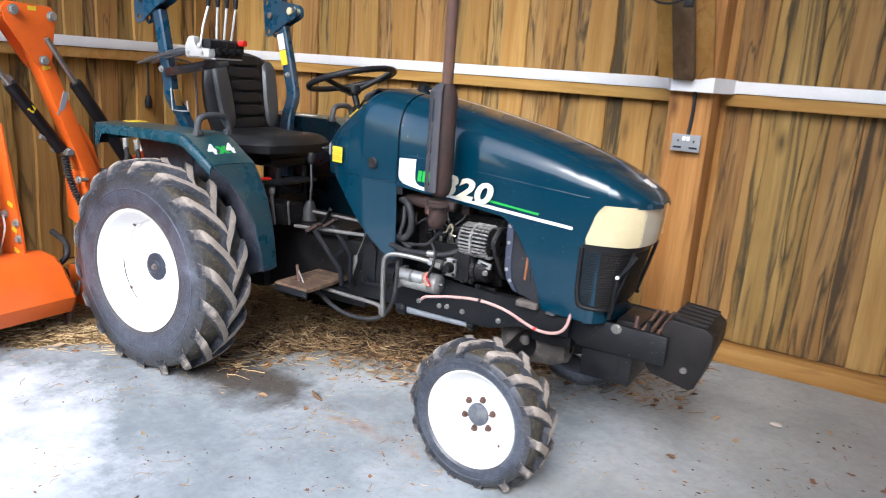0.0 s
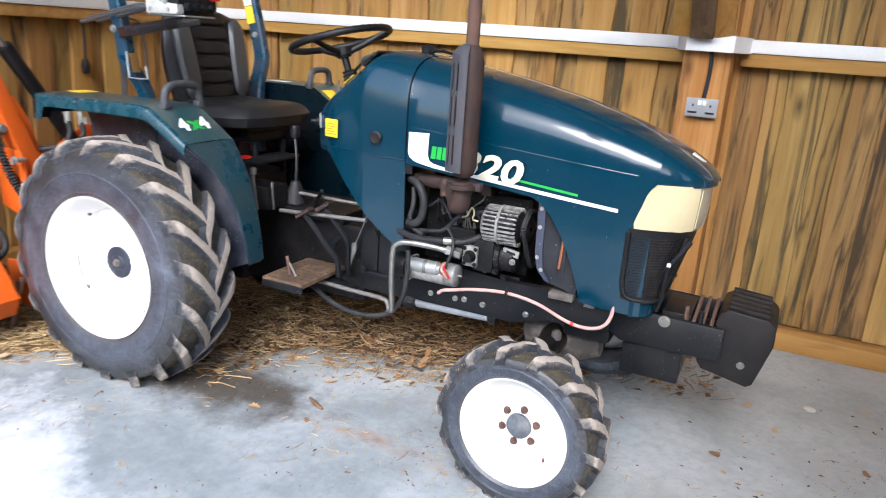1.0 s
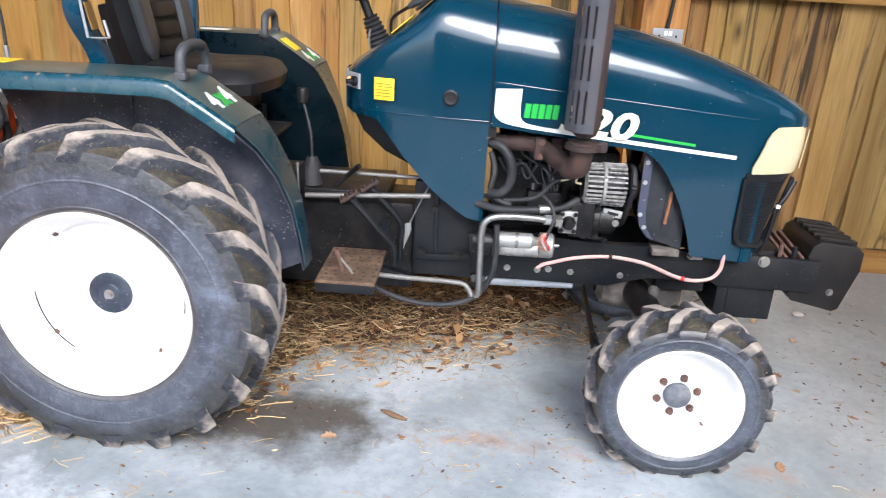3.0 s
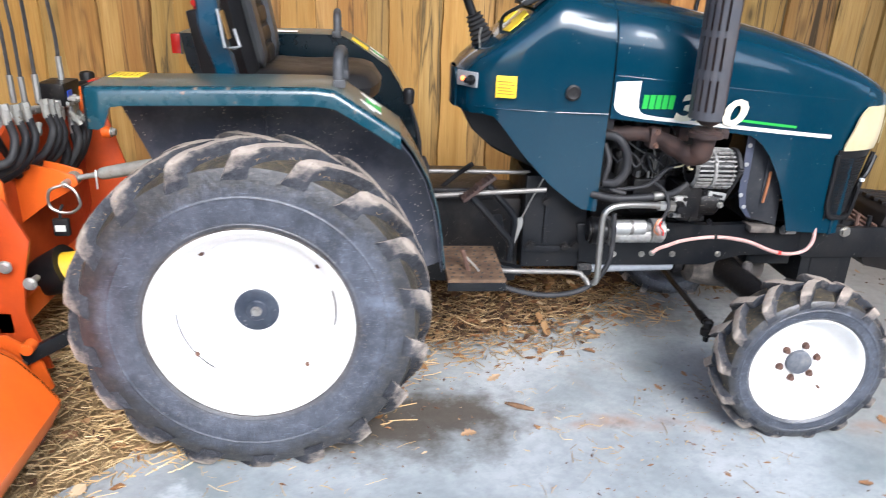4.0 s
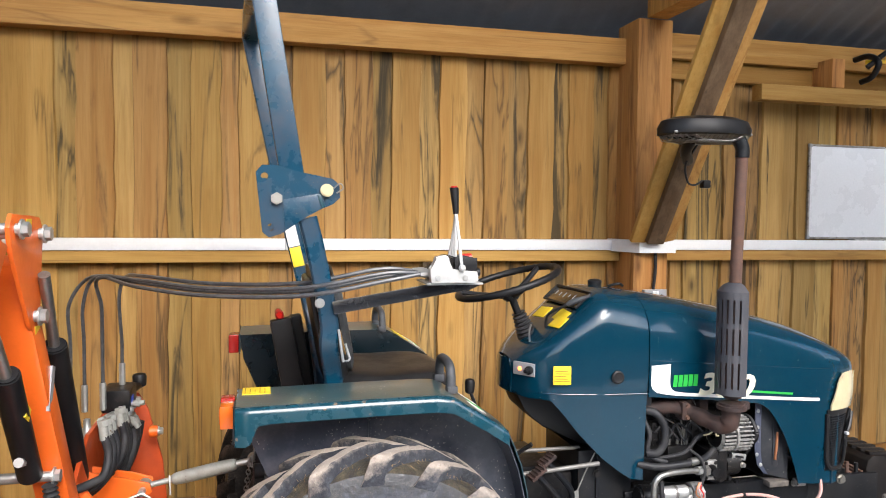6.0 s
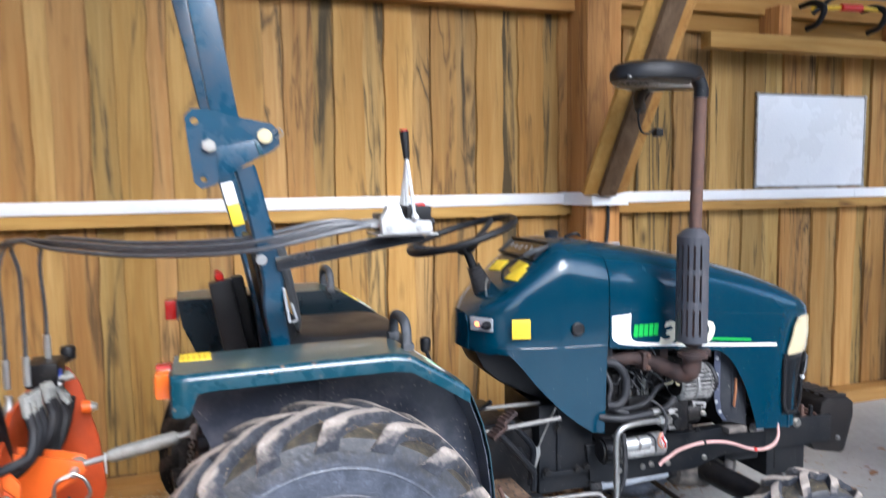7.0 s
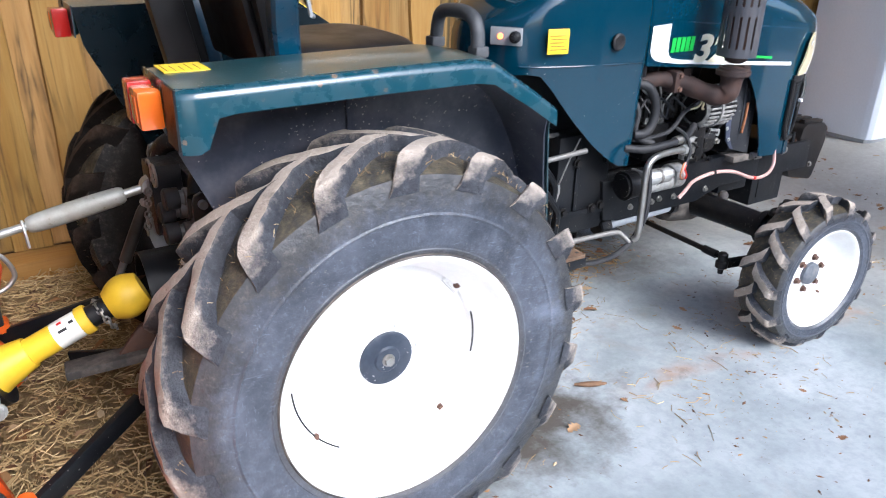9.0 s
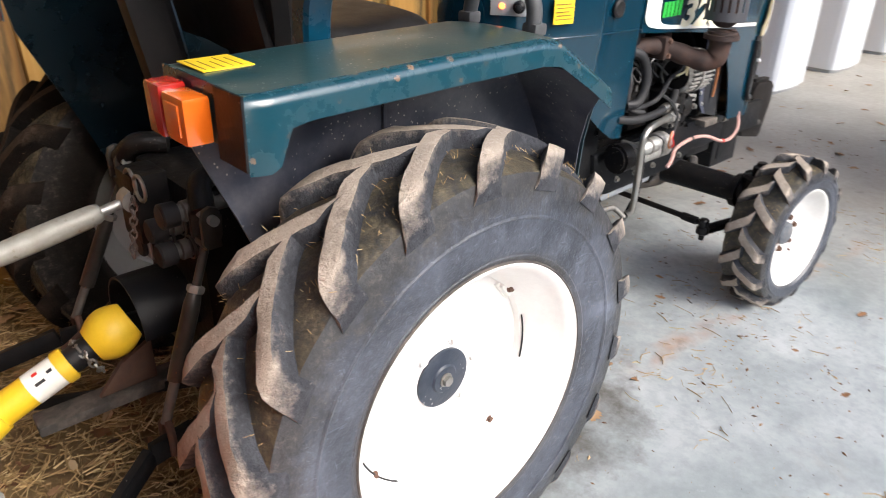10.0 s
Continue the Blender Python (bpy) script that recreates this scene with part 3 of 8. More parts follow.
def rod(p, q, r, r2=None, n=16, bm=None, bevel=0.0):
    """A round bar from p to q."""
    p, q = Vector(p), Vector(q)
    d = q - p
    b = bmesh.new()
    bmesh.ops.create_cone(b, cap_ends=True, segments=n, radius1=r, radius2=r if r2 is None else r2, depth=d.length)
    if bevel:
        rim = [e for e in b.edges if abs(abs(e.verts[0].co.z) - d.length / 2) < 1e-6 and abs(e.verts[0].co.z - e.verts[1].co.z) < 1e-6]
        bmesh.ops.bevel(b, geom=rim, offset=bevel, segments=2, affect="EDGES")
    bmesh.ops.transform(b, matrix=Matrix.Translation((p + q) / 2) @ d.to_track_quat("Z", "Y").to_matrix().to_4x4(), verts=b.verts)
    return merged(bm, b)


def smooth_path(pts, steps=6):
    pts = [Vector(p) for p in pts]
    full = [2 * pts[0] - pts[1], *pts, 2 * pts[-1] - pts[-2]]
    out = []
    for a, b, c, d in zip(full, full[1:], full[2:], full[3:]):
        for k in range(steps):
            t = k / steps
            out.append(0.5 * ((2 * b) + (c - a) * t + (2 * a - 5 * b + 4 * c - d) * t * t + (3 * b - a - 3 * c + d) * t ** 3))
    return out + [pts[-1]]


def tube(pts, r, n=10, bm=None, steps=6, closed=False):
    """A hose, pipe or wire along a smooth path."""
    path = smooth_path(pts, steps) if steps else [Vector(p) for p in pts]
    if closed:
        path = path[:-1]
    b = bmesh.new()
    rings = []
    side = None
    for k, p in enumerate(path):
        if closed:
            d = path[(k + 1) % len(path)] - path[k - 1]
        else:
            d = path[min(k + 1, len(path) - 1)] - path[max(k - 1, 0)]
        d.normalize()
        side = d.orthogonal() if side is None else side - d * side.dot(d)
        side.normalize()
        other = d.cross(side)
        rad = r(k / (len(path) - 1)) if callable(r) else r
        rings.append([b.verts.new(p + rad * (math.cos(a) * side + math.sin(a) * other)) for a in (2 * math.pi * j / n for j in range(n))])
    skin(b, rings, not closed)
    if closed:
        band(b, rings[-1], rings[0])
    return merged(bm, b)


def band(b, u, v):
    n = len(u)
    for j in range(n):
        b.faces.new((u[j], u[(j + 1) % n], v[(j + 1) % n], v[j]))


def skin(b, rings, caps=True):
    for u, v in zip(rings, rings[1:]):
        band(b, u, v)
    if caps:
        b.faces.new(rings[0][::-1])
        b.faces.new(rings[-1])


def lathe(profile, n=64, axis="y", at=(0, 0, 0), bm=None):
    """Turns a profile of (along, radius) about an axis through at."""
    b = bmesh.new()
    rings = []
    for y, r in profile:
        ring = []
        for j in range(n):
            a = 2 * math.pi * j / n
            s, c = r * math.sin(a), r * math.cos(a)
            ring.append(b.verts.new({"y": (s, y, c), "z": (s, c, y), "x": (y, s, c)}[axis]))
        rings.append(ring)
    skin(b, rings, False)
    for ring in (rings[0], rings[-1]):
        if (ring[0].co - ring[n // 2].co).length < 0.004:
            bmesh.ops.contextual_create(b, geom=ring)
    bmesh.ops.translate(b, vec=at, verts=b.verts)
    return merged(bm, b)


def sheet(rows, thick=0.0, bm=None):
    """A curved sheet through rows of points, with a thickness."""
    b = bmesh.new()
    g = [[b.verts.new(p) for p in row] for row in rows]
    for u, v in zip(g, g[1:]):
        for a in range(len(u) - 1):
            b.faces.new((u[a], u[a + 1], v[a + 1], v[a]))
    if thick:
        bmesh.ops.recalc_face_normals(b, faces=b.faces)
        bmesh.ops.solidify(b, geom=b.faces[:], thickness=thick)
    return merged(bm, b)


def prism(outline, a, b0, axis="y", bevel=0.0, bm=None):
    """A flat outline of (x, z) for axis y, (x, y) for z, (y, z) for x, drawn out from a to b0."""
    b = bmesh.new()
    place = {"y": lambda u, v, w: (u, w, v), "z": lambda u, v, w: (u, v, w), "x": lambda u, v, w: (w, u, v)}[axis]
    lo = [b.verts.new(place(u, v, a)) for u, v in outline]
    hi = [b.verts.new(place(u, v, b0)) for u, v in outline]
    skin(b, [lo, hi])
    if bevel:
        bmesh.ops.bevel(b, geom=b.edges[:], offset=bevel, segments=2, affect="EDGES", profile=0.6)
    return merged(bm, b)


def bolt(at, axis, r=0.011, h=0.008, bm=None):
    """A hexagon bolt head with a washer."""
    a, d = Vector(at), Vector(axis).normalized()
    b = rod(a, a + d * h * 0.25, r * 1.35, n=14)
    b = rod(a + d * h * 0.2, a + d * h, r, n=6, bm=b)
    return merged(bm, b)


def lettering(text, size, material, name, parent, m, shear=0.0, fat=0.0, depth=0.0015, label="", gap=1.0):
    """Writing as a mesh, in the built-in font."""
    cu = bpy.data.curves.new("writing", "FONT")
    cu.body, cu.size, cu.shear, cu.offset, cu.extrude = text, size, shear, fat, depth
    cu.resolution_u, cu.space_character = 3, gap
    tmp = bpy.data.objects.new("writing", cu)
    scene.collection.objects.link(tmp)
    me = bpy.data.meshes.new_from_object(tmp.evaluated_get(bpy.context.evaluated_depsgraph_get()))
    bpy.data.objects.remove(tmp)
    bpy.data.curves.remove(cu)
    me.transform(m)
    me.materials.clear()
    me.materials.append(material)
    ob = new(name, me)
    ob.parent = parent
    if label:
        ob["label"] = label
    return ob


def lerp(table, x):
    return float(np.interp(x, [a for a, _ in table], [b for _, b in table]))


# ---- the shed ----
WALL_Y, REAR_X, END_X, FRONT_Y = 1.56, -1.74, 9.0, -2.1
CY = 0.027  # the tractor's middle line
yard = part("ground", box(-60, 60, -60, 60, -0.30, -0.02, 0), M_YARD)
tagged(yard, "grey gravel yard in front of the shed", "ground", kind="structure")
floor = part("floor", box(REAR_X - 0.1, END_X, -3.6, WALL_Y + 0.1, -0.2, 0.0, 0), M_FLOOR)
tagged(floor, "grey painted concrete floor, worn pale and stained", "floor", kind="structure")


def plank(width, height, seed, front):
    """One upright board with a wandering waney edge."""
    rng = random.Random(seed)
    b = bmesh.new()
    n = 15
    grid = []
    for k in range(n):
        z = height * k / (n - 1)
        wl = width / 2 + (0.008 if front else 0.0) * rng.uniform(-1, 1)
        wr = width / 2 + (0.008 if front else 0.0) * rng.uniform(-1, 1)
        bow = 0.003 * rng.uniform(-1, 1)
        grid.append([b.verts.new(p) for p in ((-wl, 0.0, z), (-wl + 0.005, -0.020 + bow, z), (wr - 0.005, -0.020 + bow, z), (wr, 0.0, z))])
    for u, v in zip(grid, grid[1:]):
        band(b, u, v)
    b.faces.new(grid[0][::-1])
    b.faces.new(grid[-1])
    return b


def board_wall(name, length, place, label, seed, height=2.72, base=0.10, fronts=()):
    """A wall of board-on-board planks on a dark backing, along local x. fronts: the proud boards' edges, where they are known."""
    back = part(name, box(0, length, 0.0, 0.05, 0.0, height + 0.1, 0), M_DARKWOOD)
    tagged(back, label, "wall", kind="structure")
    back.matrix_world = place
    rng = random.Random(seed)
    spans = list(fronts)
    x = spans[-1][1] + 0.10 if spans else 0.0
    while x < length - 0.2:
        w = rng.uniform(0.14, 0.20)
        spans.append((x, x + w))
        x += w + rng.uniform(0.08, 0.13)
    k = 0
    for n, (a, b) in enumerate(spans):
        rows = [(True, b - a, (a + b) / 2)]
        if n + 1 < len(spans):
            c = spans[n + 1][0]
            rows.append((False, c - b + 0.05, (b + c) / 2))
        for proud, wide, at in rows:
            ob = part("plank", plank(wide, height - base, seed * 1000 + k, proud), M_BOARD if proud and not (name == "wall_north" and 3.9 < at < 5.3) else M_WANEY, back, smooth=False)
            ob.location = (at, -0.022 if proud else -0.001, base)
            k += 1
    return back


NORTH = [(-1.72, -1.41), (-1.31, -1.116), (-1.016, -0.842), (-0.716, -0.554), (-0.459, -0.285), (-0.165, 0.033), (0.145, 0.308), (0.425, 0.601), (0.716, 0.892), (1.0, 1.164), (1.287, 1.466),
         (1.562, 1.739), (1.84, 2.17), (2.30, 2.355), (2.40, 2.585), (2.69, 2.85), (2.985, 3.16), (3.27, 3.45), (3.60, 3.75), (3.895, 4.03), (4.14, 4.31)]
board_wall("wall_north", END_X - REAR_X, pose(REAR_X, WALL_Y, 0), "shed wall of upright honey-coloured waney larch boards", 5, fronts=[(a - REAR_X, b - REAR_X) for a, b in NORTH])
board_wall("wall_west", 3.75, pose(REAR_X, FRONT_Y, 0, 0, 0, 90), "end wall of upright honey-coloured waney larch boards", 8)
# unseen panel, added to keep daylight off the right-hand bay
front = part("wall_south", box(3.35, 5.2, FRONT_Y - 0.05, FRONT_Y, 0, 4.6, 0), M_BOARD)
tagged(front, "unseen board wall added to shade the right bay", "wall", kind="structure")
# unseen panel, added to dim the left end of the shed
front2 = part("wall_south", box(REAR_X - 0.05, -1.15, FRONT_Y - 0.05, FRONT_Y, 0, 4.6, 0), M_BOARD)
tagged(front2, "unseen board return added to shade the left end", "wall", kind="structure")
# unseen wall, added so the paint mirrors no bright horizon on the right
yard_blocker = part("wall_yard", box(-3.0, 40, -13.0, -12.8, -0.02, 4.6, 0), M_DARKWOOD)
tagged(yard_blocker, "unseen dark board wall added to block the low sky", "wall", kind="structure")
wall_e = part("wall_east", box(END_X, END_X + 0.1, FRONT_Y, WALL_Y + 0.1, 0, 4.6, 0), M_BOARD)
tagged(wall_e, "far end wall of brown boards", "wall", kind="structure")

# sill plates at the foot of the walls
sill = part("trim", box(REAR_X + 0.14, END_X, 1.385, WALL_Y - 0.026, 0.0, 0.095, 0.006), M_BEAM_X)
tagged(sill, "heavy sawn timber sill at the foot of the boards", "sill", kind="structure")
sill2 = part("trim", box(REAR_X + 0.026, REAR_X + 0.13, FRONT_Y, WALL_Y - 0.03, 0.0, 0.095, 0.006), M_BEAM_X)
tagged(sill2, "heavy sawn timber sill at the foot of the boards", "sill", kind="structure")

# rail under the white trunking
for x0, x1 in ((REAR_X + 0.1, 1.90), (2.16, END_X)):
    r = part("trim", box(x0, x1, WALL_Y - 0.105, WALL_Y - 0.045, 1.455, 1.522, 0.004), M_BEAM_X)
    tagged(r, "sawn timber rail under the white trunking", "rail", kind="structure")
r = part("trim", box(REAR_X + 0.045, REAR_X + 0.105, FRONT_Y, WALL_Y - 0.11, 1.455, 1.522, 0.004), M_BEAM_X)
tagged(r, "sawn timber rail under the white trunking", "rail", kind="structure")

# trunking: wall runs, and the joint that steps out round the post
trunk = thing("cable_trunking", "white plastic cable trunking along the board wall", "trunking")
ZT0, ZT1 = 1.524, 1.590
for x0, x1 in ((REAR_X + 0.12, -0.2), (-0.198, 1.86), (2.19, 4.2), (4.202, END_X - 0.02)):
    part("trunking_length", box(x0, x1, WALL_Y - 0.115, WALL_Y - 0.045, ZT0, ZT1, 0.004), M_WHITE, trunk)
part("trunking_joint", prism([(1.84, WALL_Y - 0.125), (1.91, 1.215), (2.14, 1.185), (2.20, WALL_Y - 0.125), (2.20, WALL_Y - 0.05), (2.16, WALL_Y - 0.07), (2.135, 1.255), (1.93, 1.262), (1.87, WALL_Y - 0.05), (1.84, WALL_Y - 0.05)], ZT0 - 0.006, ZT1 + 0.006, "z"), M_WHITE, trunk, smooth=False)
part("trunking_length", box(REAR_X + 0.045, REAR_X + 0.115, FRONT_Y, WALL_Y - 0.12, ZT0, ZT1, 0.004), M_WHITE, trunk)

# post, its brace and the wall plates
post = part("post", box(1.90, 2.13, 1.265, WALL_Y - 0.03, 0.0, 2.95, 0.006), M_POST)
tagged(post, "square reddish sawn timber post carrying the roof", "post", kind="structure")
brace = part("brace", beam((1.985, 1.20, 1.60), (1.985, 0.30, 2.98), 0.10, 0.11, 0.005, up=(1, 0, 0)), M_DARKWOOD)
tagged(brace, "dark-stained diagonal timber brace rising from the post", "brace", kind="structure")
for dx in (-0.068, 0.068):
    b = part("brace", beam((1.985 + dx, 1.21, 1.59), (1.985 + dx, 0.31, 2.98), 0.032, 0.15, 0.004, up=(1, 0, 0)), M_PLANK)
    tagged(b, "sawn timber plank bolted along the dark brace", "brace", kind="structure")
plate = part("trim", box(REAR_X, 1.90, WALL_Y - 0.14, WALL_Y - 0.03, 2.70, 2.86, 0.005), M_BEAM_X)
tagged(plate, "sawn timber wall plate under the roof", "beam", kind="structure")
plate2 = part("trim", box(2.13, END_X, WALL_Y - 0.14, WALL_Y - 0.03, 2.76, 2.92, 0.005), M_BEAM_X)
tagged(plate2, "sawn timber wall plate under the roof", "beam", kind="structure")
plate3 = part("trim", box(2.13, END_X, WALL_Y - 0.09, WALL_Y - 0.03, 2.64, 2.755, 0.004), M_BEAM_X)
tagged(plate3, "pale sawn timber rail below the wall plate", "beam", kind="structure")
tie = part("trim", box(1.95, 2.09, FRONT_Y, 1.26, 2.95, 3.13, 0.005), M_POST)
tagged(tie, "sawn timber tie beam across the shed", "beam", kind="structure")

# corrugated roof
rows = []
for k in range(0, 221):
    x = REAR_X - 0.3 + k * 0.052
    z = 0.012 * math.cos(k * math.pi / 1.5)
    rows.append([(x, WALL_Y + 0.3, 2.90 + z), (x, FRONT_Y, 4.8 + z)])
roof = part("ceiling", sheet(rows, 0.004), M_ROOF)
tagged(roof, "corrugated galvanised metal roof sheets", "roof", kind="structure")


# ---- on the wall ----
def wall_socket():
    t = thing("wall_socket", "grey metal double socket with switches on the timber post", "socket", (2.03, 1.262, 1.245))
    part("back_box", box(-0.072, 0.072, -0.036, 0.0, -0.044, 0.044, 0.006), M_GREY, t)
    part("face_plate", box(-0.076, 0.076, -0.042, -0.036, -0.046, 0.046, 0.002), M_GREY, t)
    for x in (-0.011, 0.011):
        part("switch", box(x - 0.009, x + 0.009, -0.048, -0.0415, 0.012, 0.036, 0.002), M_WHITE, t)
    for x in (-0.042, 0.042):
        part("socket_holes", box(x - 0.004, x + 0.004, -0.0435, -0.041, 0.004, 0.016, 0), M_PLASTIC, t)
        part("plate_marking", box(x - 0.022, x + 0.022, -0.0435, -0.041, -0.030, -0.020, 0), M_PLASTIC, t)
    return t


wall_socket()
drop = part("socket_cable", tube([(2.035, 1.245, 1.52), (2.04, 1.247, 1.42), (2.03, 1.25, 1.28)], 0.010), M_HOSE)
tagged(drop, "black cable dropping from the trunking to the socket", "cable")


def whiteboard():
    t = thing("whiteboard", "white enamel whiteboard with a thin aluminium frame", "whiteboard", (3.352, WALL_Y - 0.048, 1.60))
    w, h = 0.985, 0.657
    part("panel", box(0.012, w - 0.012, -0.012, 0.0, 0.012, h - 0.012, 0.001), M_BOARDWHITE, t)
    for x0, x1, z0, z1 in ((0, w, 0, 0.014), (0, w, h - 0.014, h), (0, 0.014, 0.015, h - 0.015), (w - 0.014, w, 0.015, h - 0.015)):
        part("frame", box(x0, x1, -0.018, 0.0, z0, z1, 0.003), M_ALU, t)
    for x in (0.0, w - 0.02):
        for z in (0.0, h - 0.02):
            part("corner_cap", box(x - 0.002, x + 0.022, -0.020, 0.0, z - 0.002, z + 0.022, 0.003), M_GREY, t)
    part("pen_tray", box(0.36, 0.70, -0.05, 0.0, -0.014, -0.002, 0.002), M_ALU, t)


whiteboard()

# shelf plank with a tool on hooks
shelf = part("shelf_plank", box(2.805, 6.0, 1.30, 1.40, 2.507, 2.609, 0.005), M_BEAM_X)
tagged(shelf, "pale sawn timber rail carrying tool hooks", "rail", kind="structure")
for x in (3.40, 4.5, 5.6):
    blk = part("block", box(x - 0.07, x + 0.03, 1.29, WALL_Y - 0.03, 2.611, 2.80, 0.004), M_POST)
    tagged(blk, "square timber block on the shelf rail", "block", kind="structure")
tool = thing("hung_tool", "black long-handled garden tool with yellow shaft on hooks", "tool", (3.56, 1.25, 2.66))
part("shaft", tube([(0.0, 0, 0.12), (0.4, -0.02, 0.14), (1.0, 0, 0.12)], 0.014), M_YELLOW, tool)
part("grip", rod((0.22, -0.02, 0.135), (0.40, -0.02, 0.14), 0.024, bevel=0.004), M_REDPLASTIC, tool)
part("boom", tube([(-0.02, -0.03, 0.08), (0.15, -0.08, 0.2), (0.5, -0.1, 0.22), (1.1, -0.06, 0.24)], 0.018), M_PLASTIC, tool)
for x in (0.02, 0.55):
    part("hook", tube([(x, 0.12, 0.16), (x, 0.0, 0.16), (x, -0.08, 0.10), (x, -0.03, 0.02), (x, 0.06, 0.0)], 0.020), M_PLASTIC, tool)


def patio_heater():
    """An oval heater lamp with a mesh front, on an arm from the brace."""
    t = thing("heater_lamp", "black oval heater lamp with wire mesh front", "heater", (1.86, 0.50, 2.165))
    prof = [(-0.02, 0.01), (0.035, 0.12), (0.045, 0.20), (0.03, 0.265), (0.0, 0.29), (-0.025, 0.285), (-0.03, 0.26)]
    b = lathe(prof, 48, "z")
    bmesh.ops.scale(b, vec=(0.88, 0.55, 1.25), verts=b.verts)
    bmesh.ops.translate(b, vec=(0, 0, 0.02), verts=b.verts)
    part("housing", b, M_PLASTIC, t)
    g = bmesh.new()
    for k in range(-9, 10):
        x = k * 0.0237
        d = 0.145 * math.sqrt(max(0.0, 1 - (x / 0.246) ** 2))
        tube([(x, -d, -0.012), (x, -d * 0.5, -0.045), (x, d * 0.5, -0.045), (x, d, -0.012)], 0.0022, 5, g, 3)
    for k in range(-5, 6):
        y = k * 0.025
        d = 0.237 * math.sqrt(max(0.0, 1 - (y / 0.15) ** 2))
        tube([(-d, y, -0.02), (-d * 0.6, y, -0.043), (d * 0.6, y, -0.043), (d, y, -0.02)], 0.0022, 5, g, 3)
    part("mesh_guard", g, M_STEEL, t)
    part("reflector", box(-0.22, 0.22, -0.09, 0.09, -0.012, 0.0, 0.01), M_ALU, t)
    part("arm", tube([(-0.06, 0.02, -0.03), (-0.04, 0.10, -0.08), (0.05, 0.22, -0.12)], 0.030), M_PLASTIC, t)
    return t


patio_heater()
cable = part("plug_cable", tube([(1.90, 0.62, 2.12), (1.86, 0.66, 2.02), (1.90, 0.70, 1.93), (1.97, 0.74, 1.915), (2.03, 0.765, 1.94)], 0.006), M_HOSE)
tagged(cable, "thin black flex looped below the heater lamp", "cable")
plug = part("plug", box(2.03, 2.075, 0.745, 0.79, 1.90, 1.945, 0.008), M_PLASTIC)
tagged(plug, "black mains plug hanging by the post", "plug")
hang = part("hanging_flex", tube([(REAR_X + 0.06, 0.64, 1.52), (REAR_X + 0.07, 0.64, 1.35), (REAR_X + 0.065, 0.64, 1.20)], 0.008), M_HOSE)
tagged(hang, "black flex hanging below the trunking", "cable")
hang2 = part("hanging_plug", lathe([(-0.05, 0.004), (-0.045, 0.022), (0.0, 0.028), (0.04, 0.018), (0.05, 0.004)], 14, "z", (REAR_X + 0.066, 0.64, 1.17)), M_PLASTIC)
tagged(hang2, "black plug on a hanging flex", "plug")


def freezer(x):
    """An upright white freezer, its front softly rounded."""
    t = thing("upright_freezer", "white enamelled upright freezer standing on the concrete", "freezer", (x, 0.84, 0.0), "freezers")
    out = [(0.0, 0.62), (0.0, 0.07), (0.012, 0.025), (0.05, 0.0), (0.30, -0.02), (0.55, 0.0), (0.588, 0.025), (0.60, 0.07), (0.60, 0.62)]
    part("body", prism([(u, v) for u, v in out], 0.03, 1.50, "z", 0.006), M_ENAMEL, t)
    part("plinth", prism([(u * 0.96 + 0.012, v * 0.96 + 0.02) for u, v in out], 0.0, 0.029, "z"), M_GREY, t)
    part("lid", prism([(u, v) for u, v in out], 1.508, 1.56, "z", 0.008), M_ENAMEL, t)
    return t


freezer(4.79)
freezer(5.97)
freezer(7.2)


# ---- the tractor ----
tractor = thing("compact_tractor", "dark green compact tractor with white wheels and muddy tyres", "tractor")


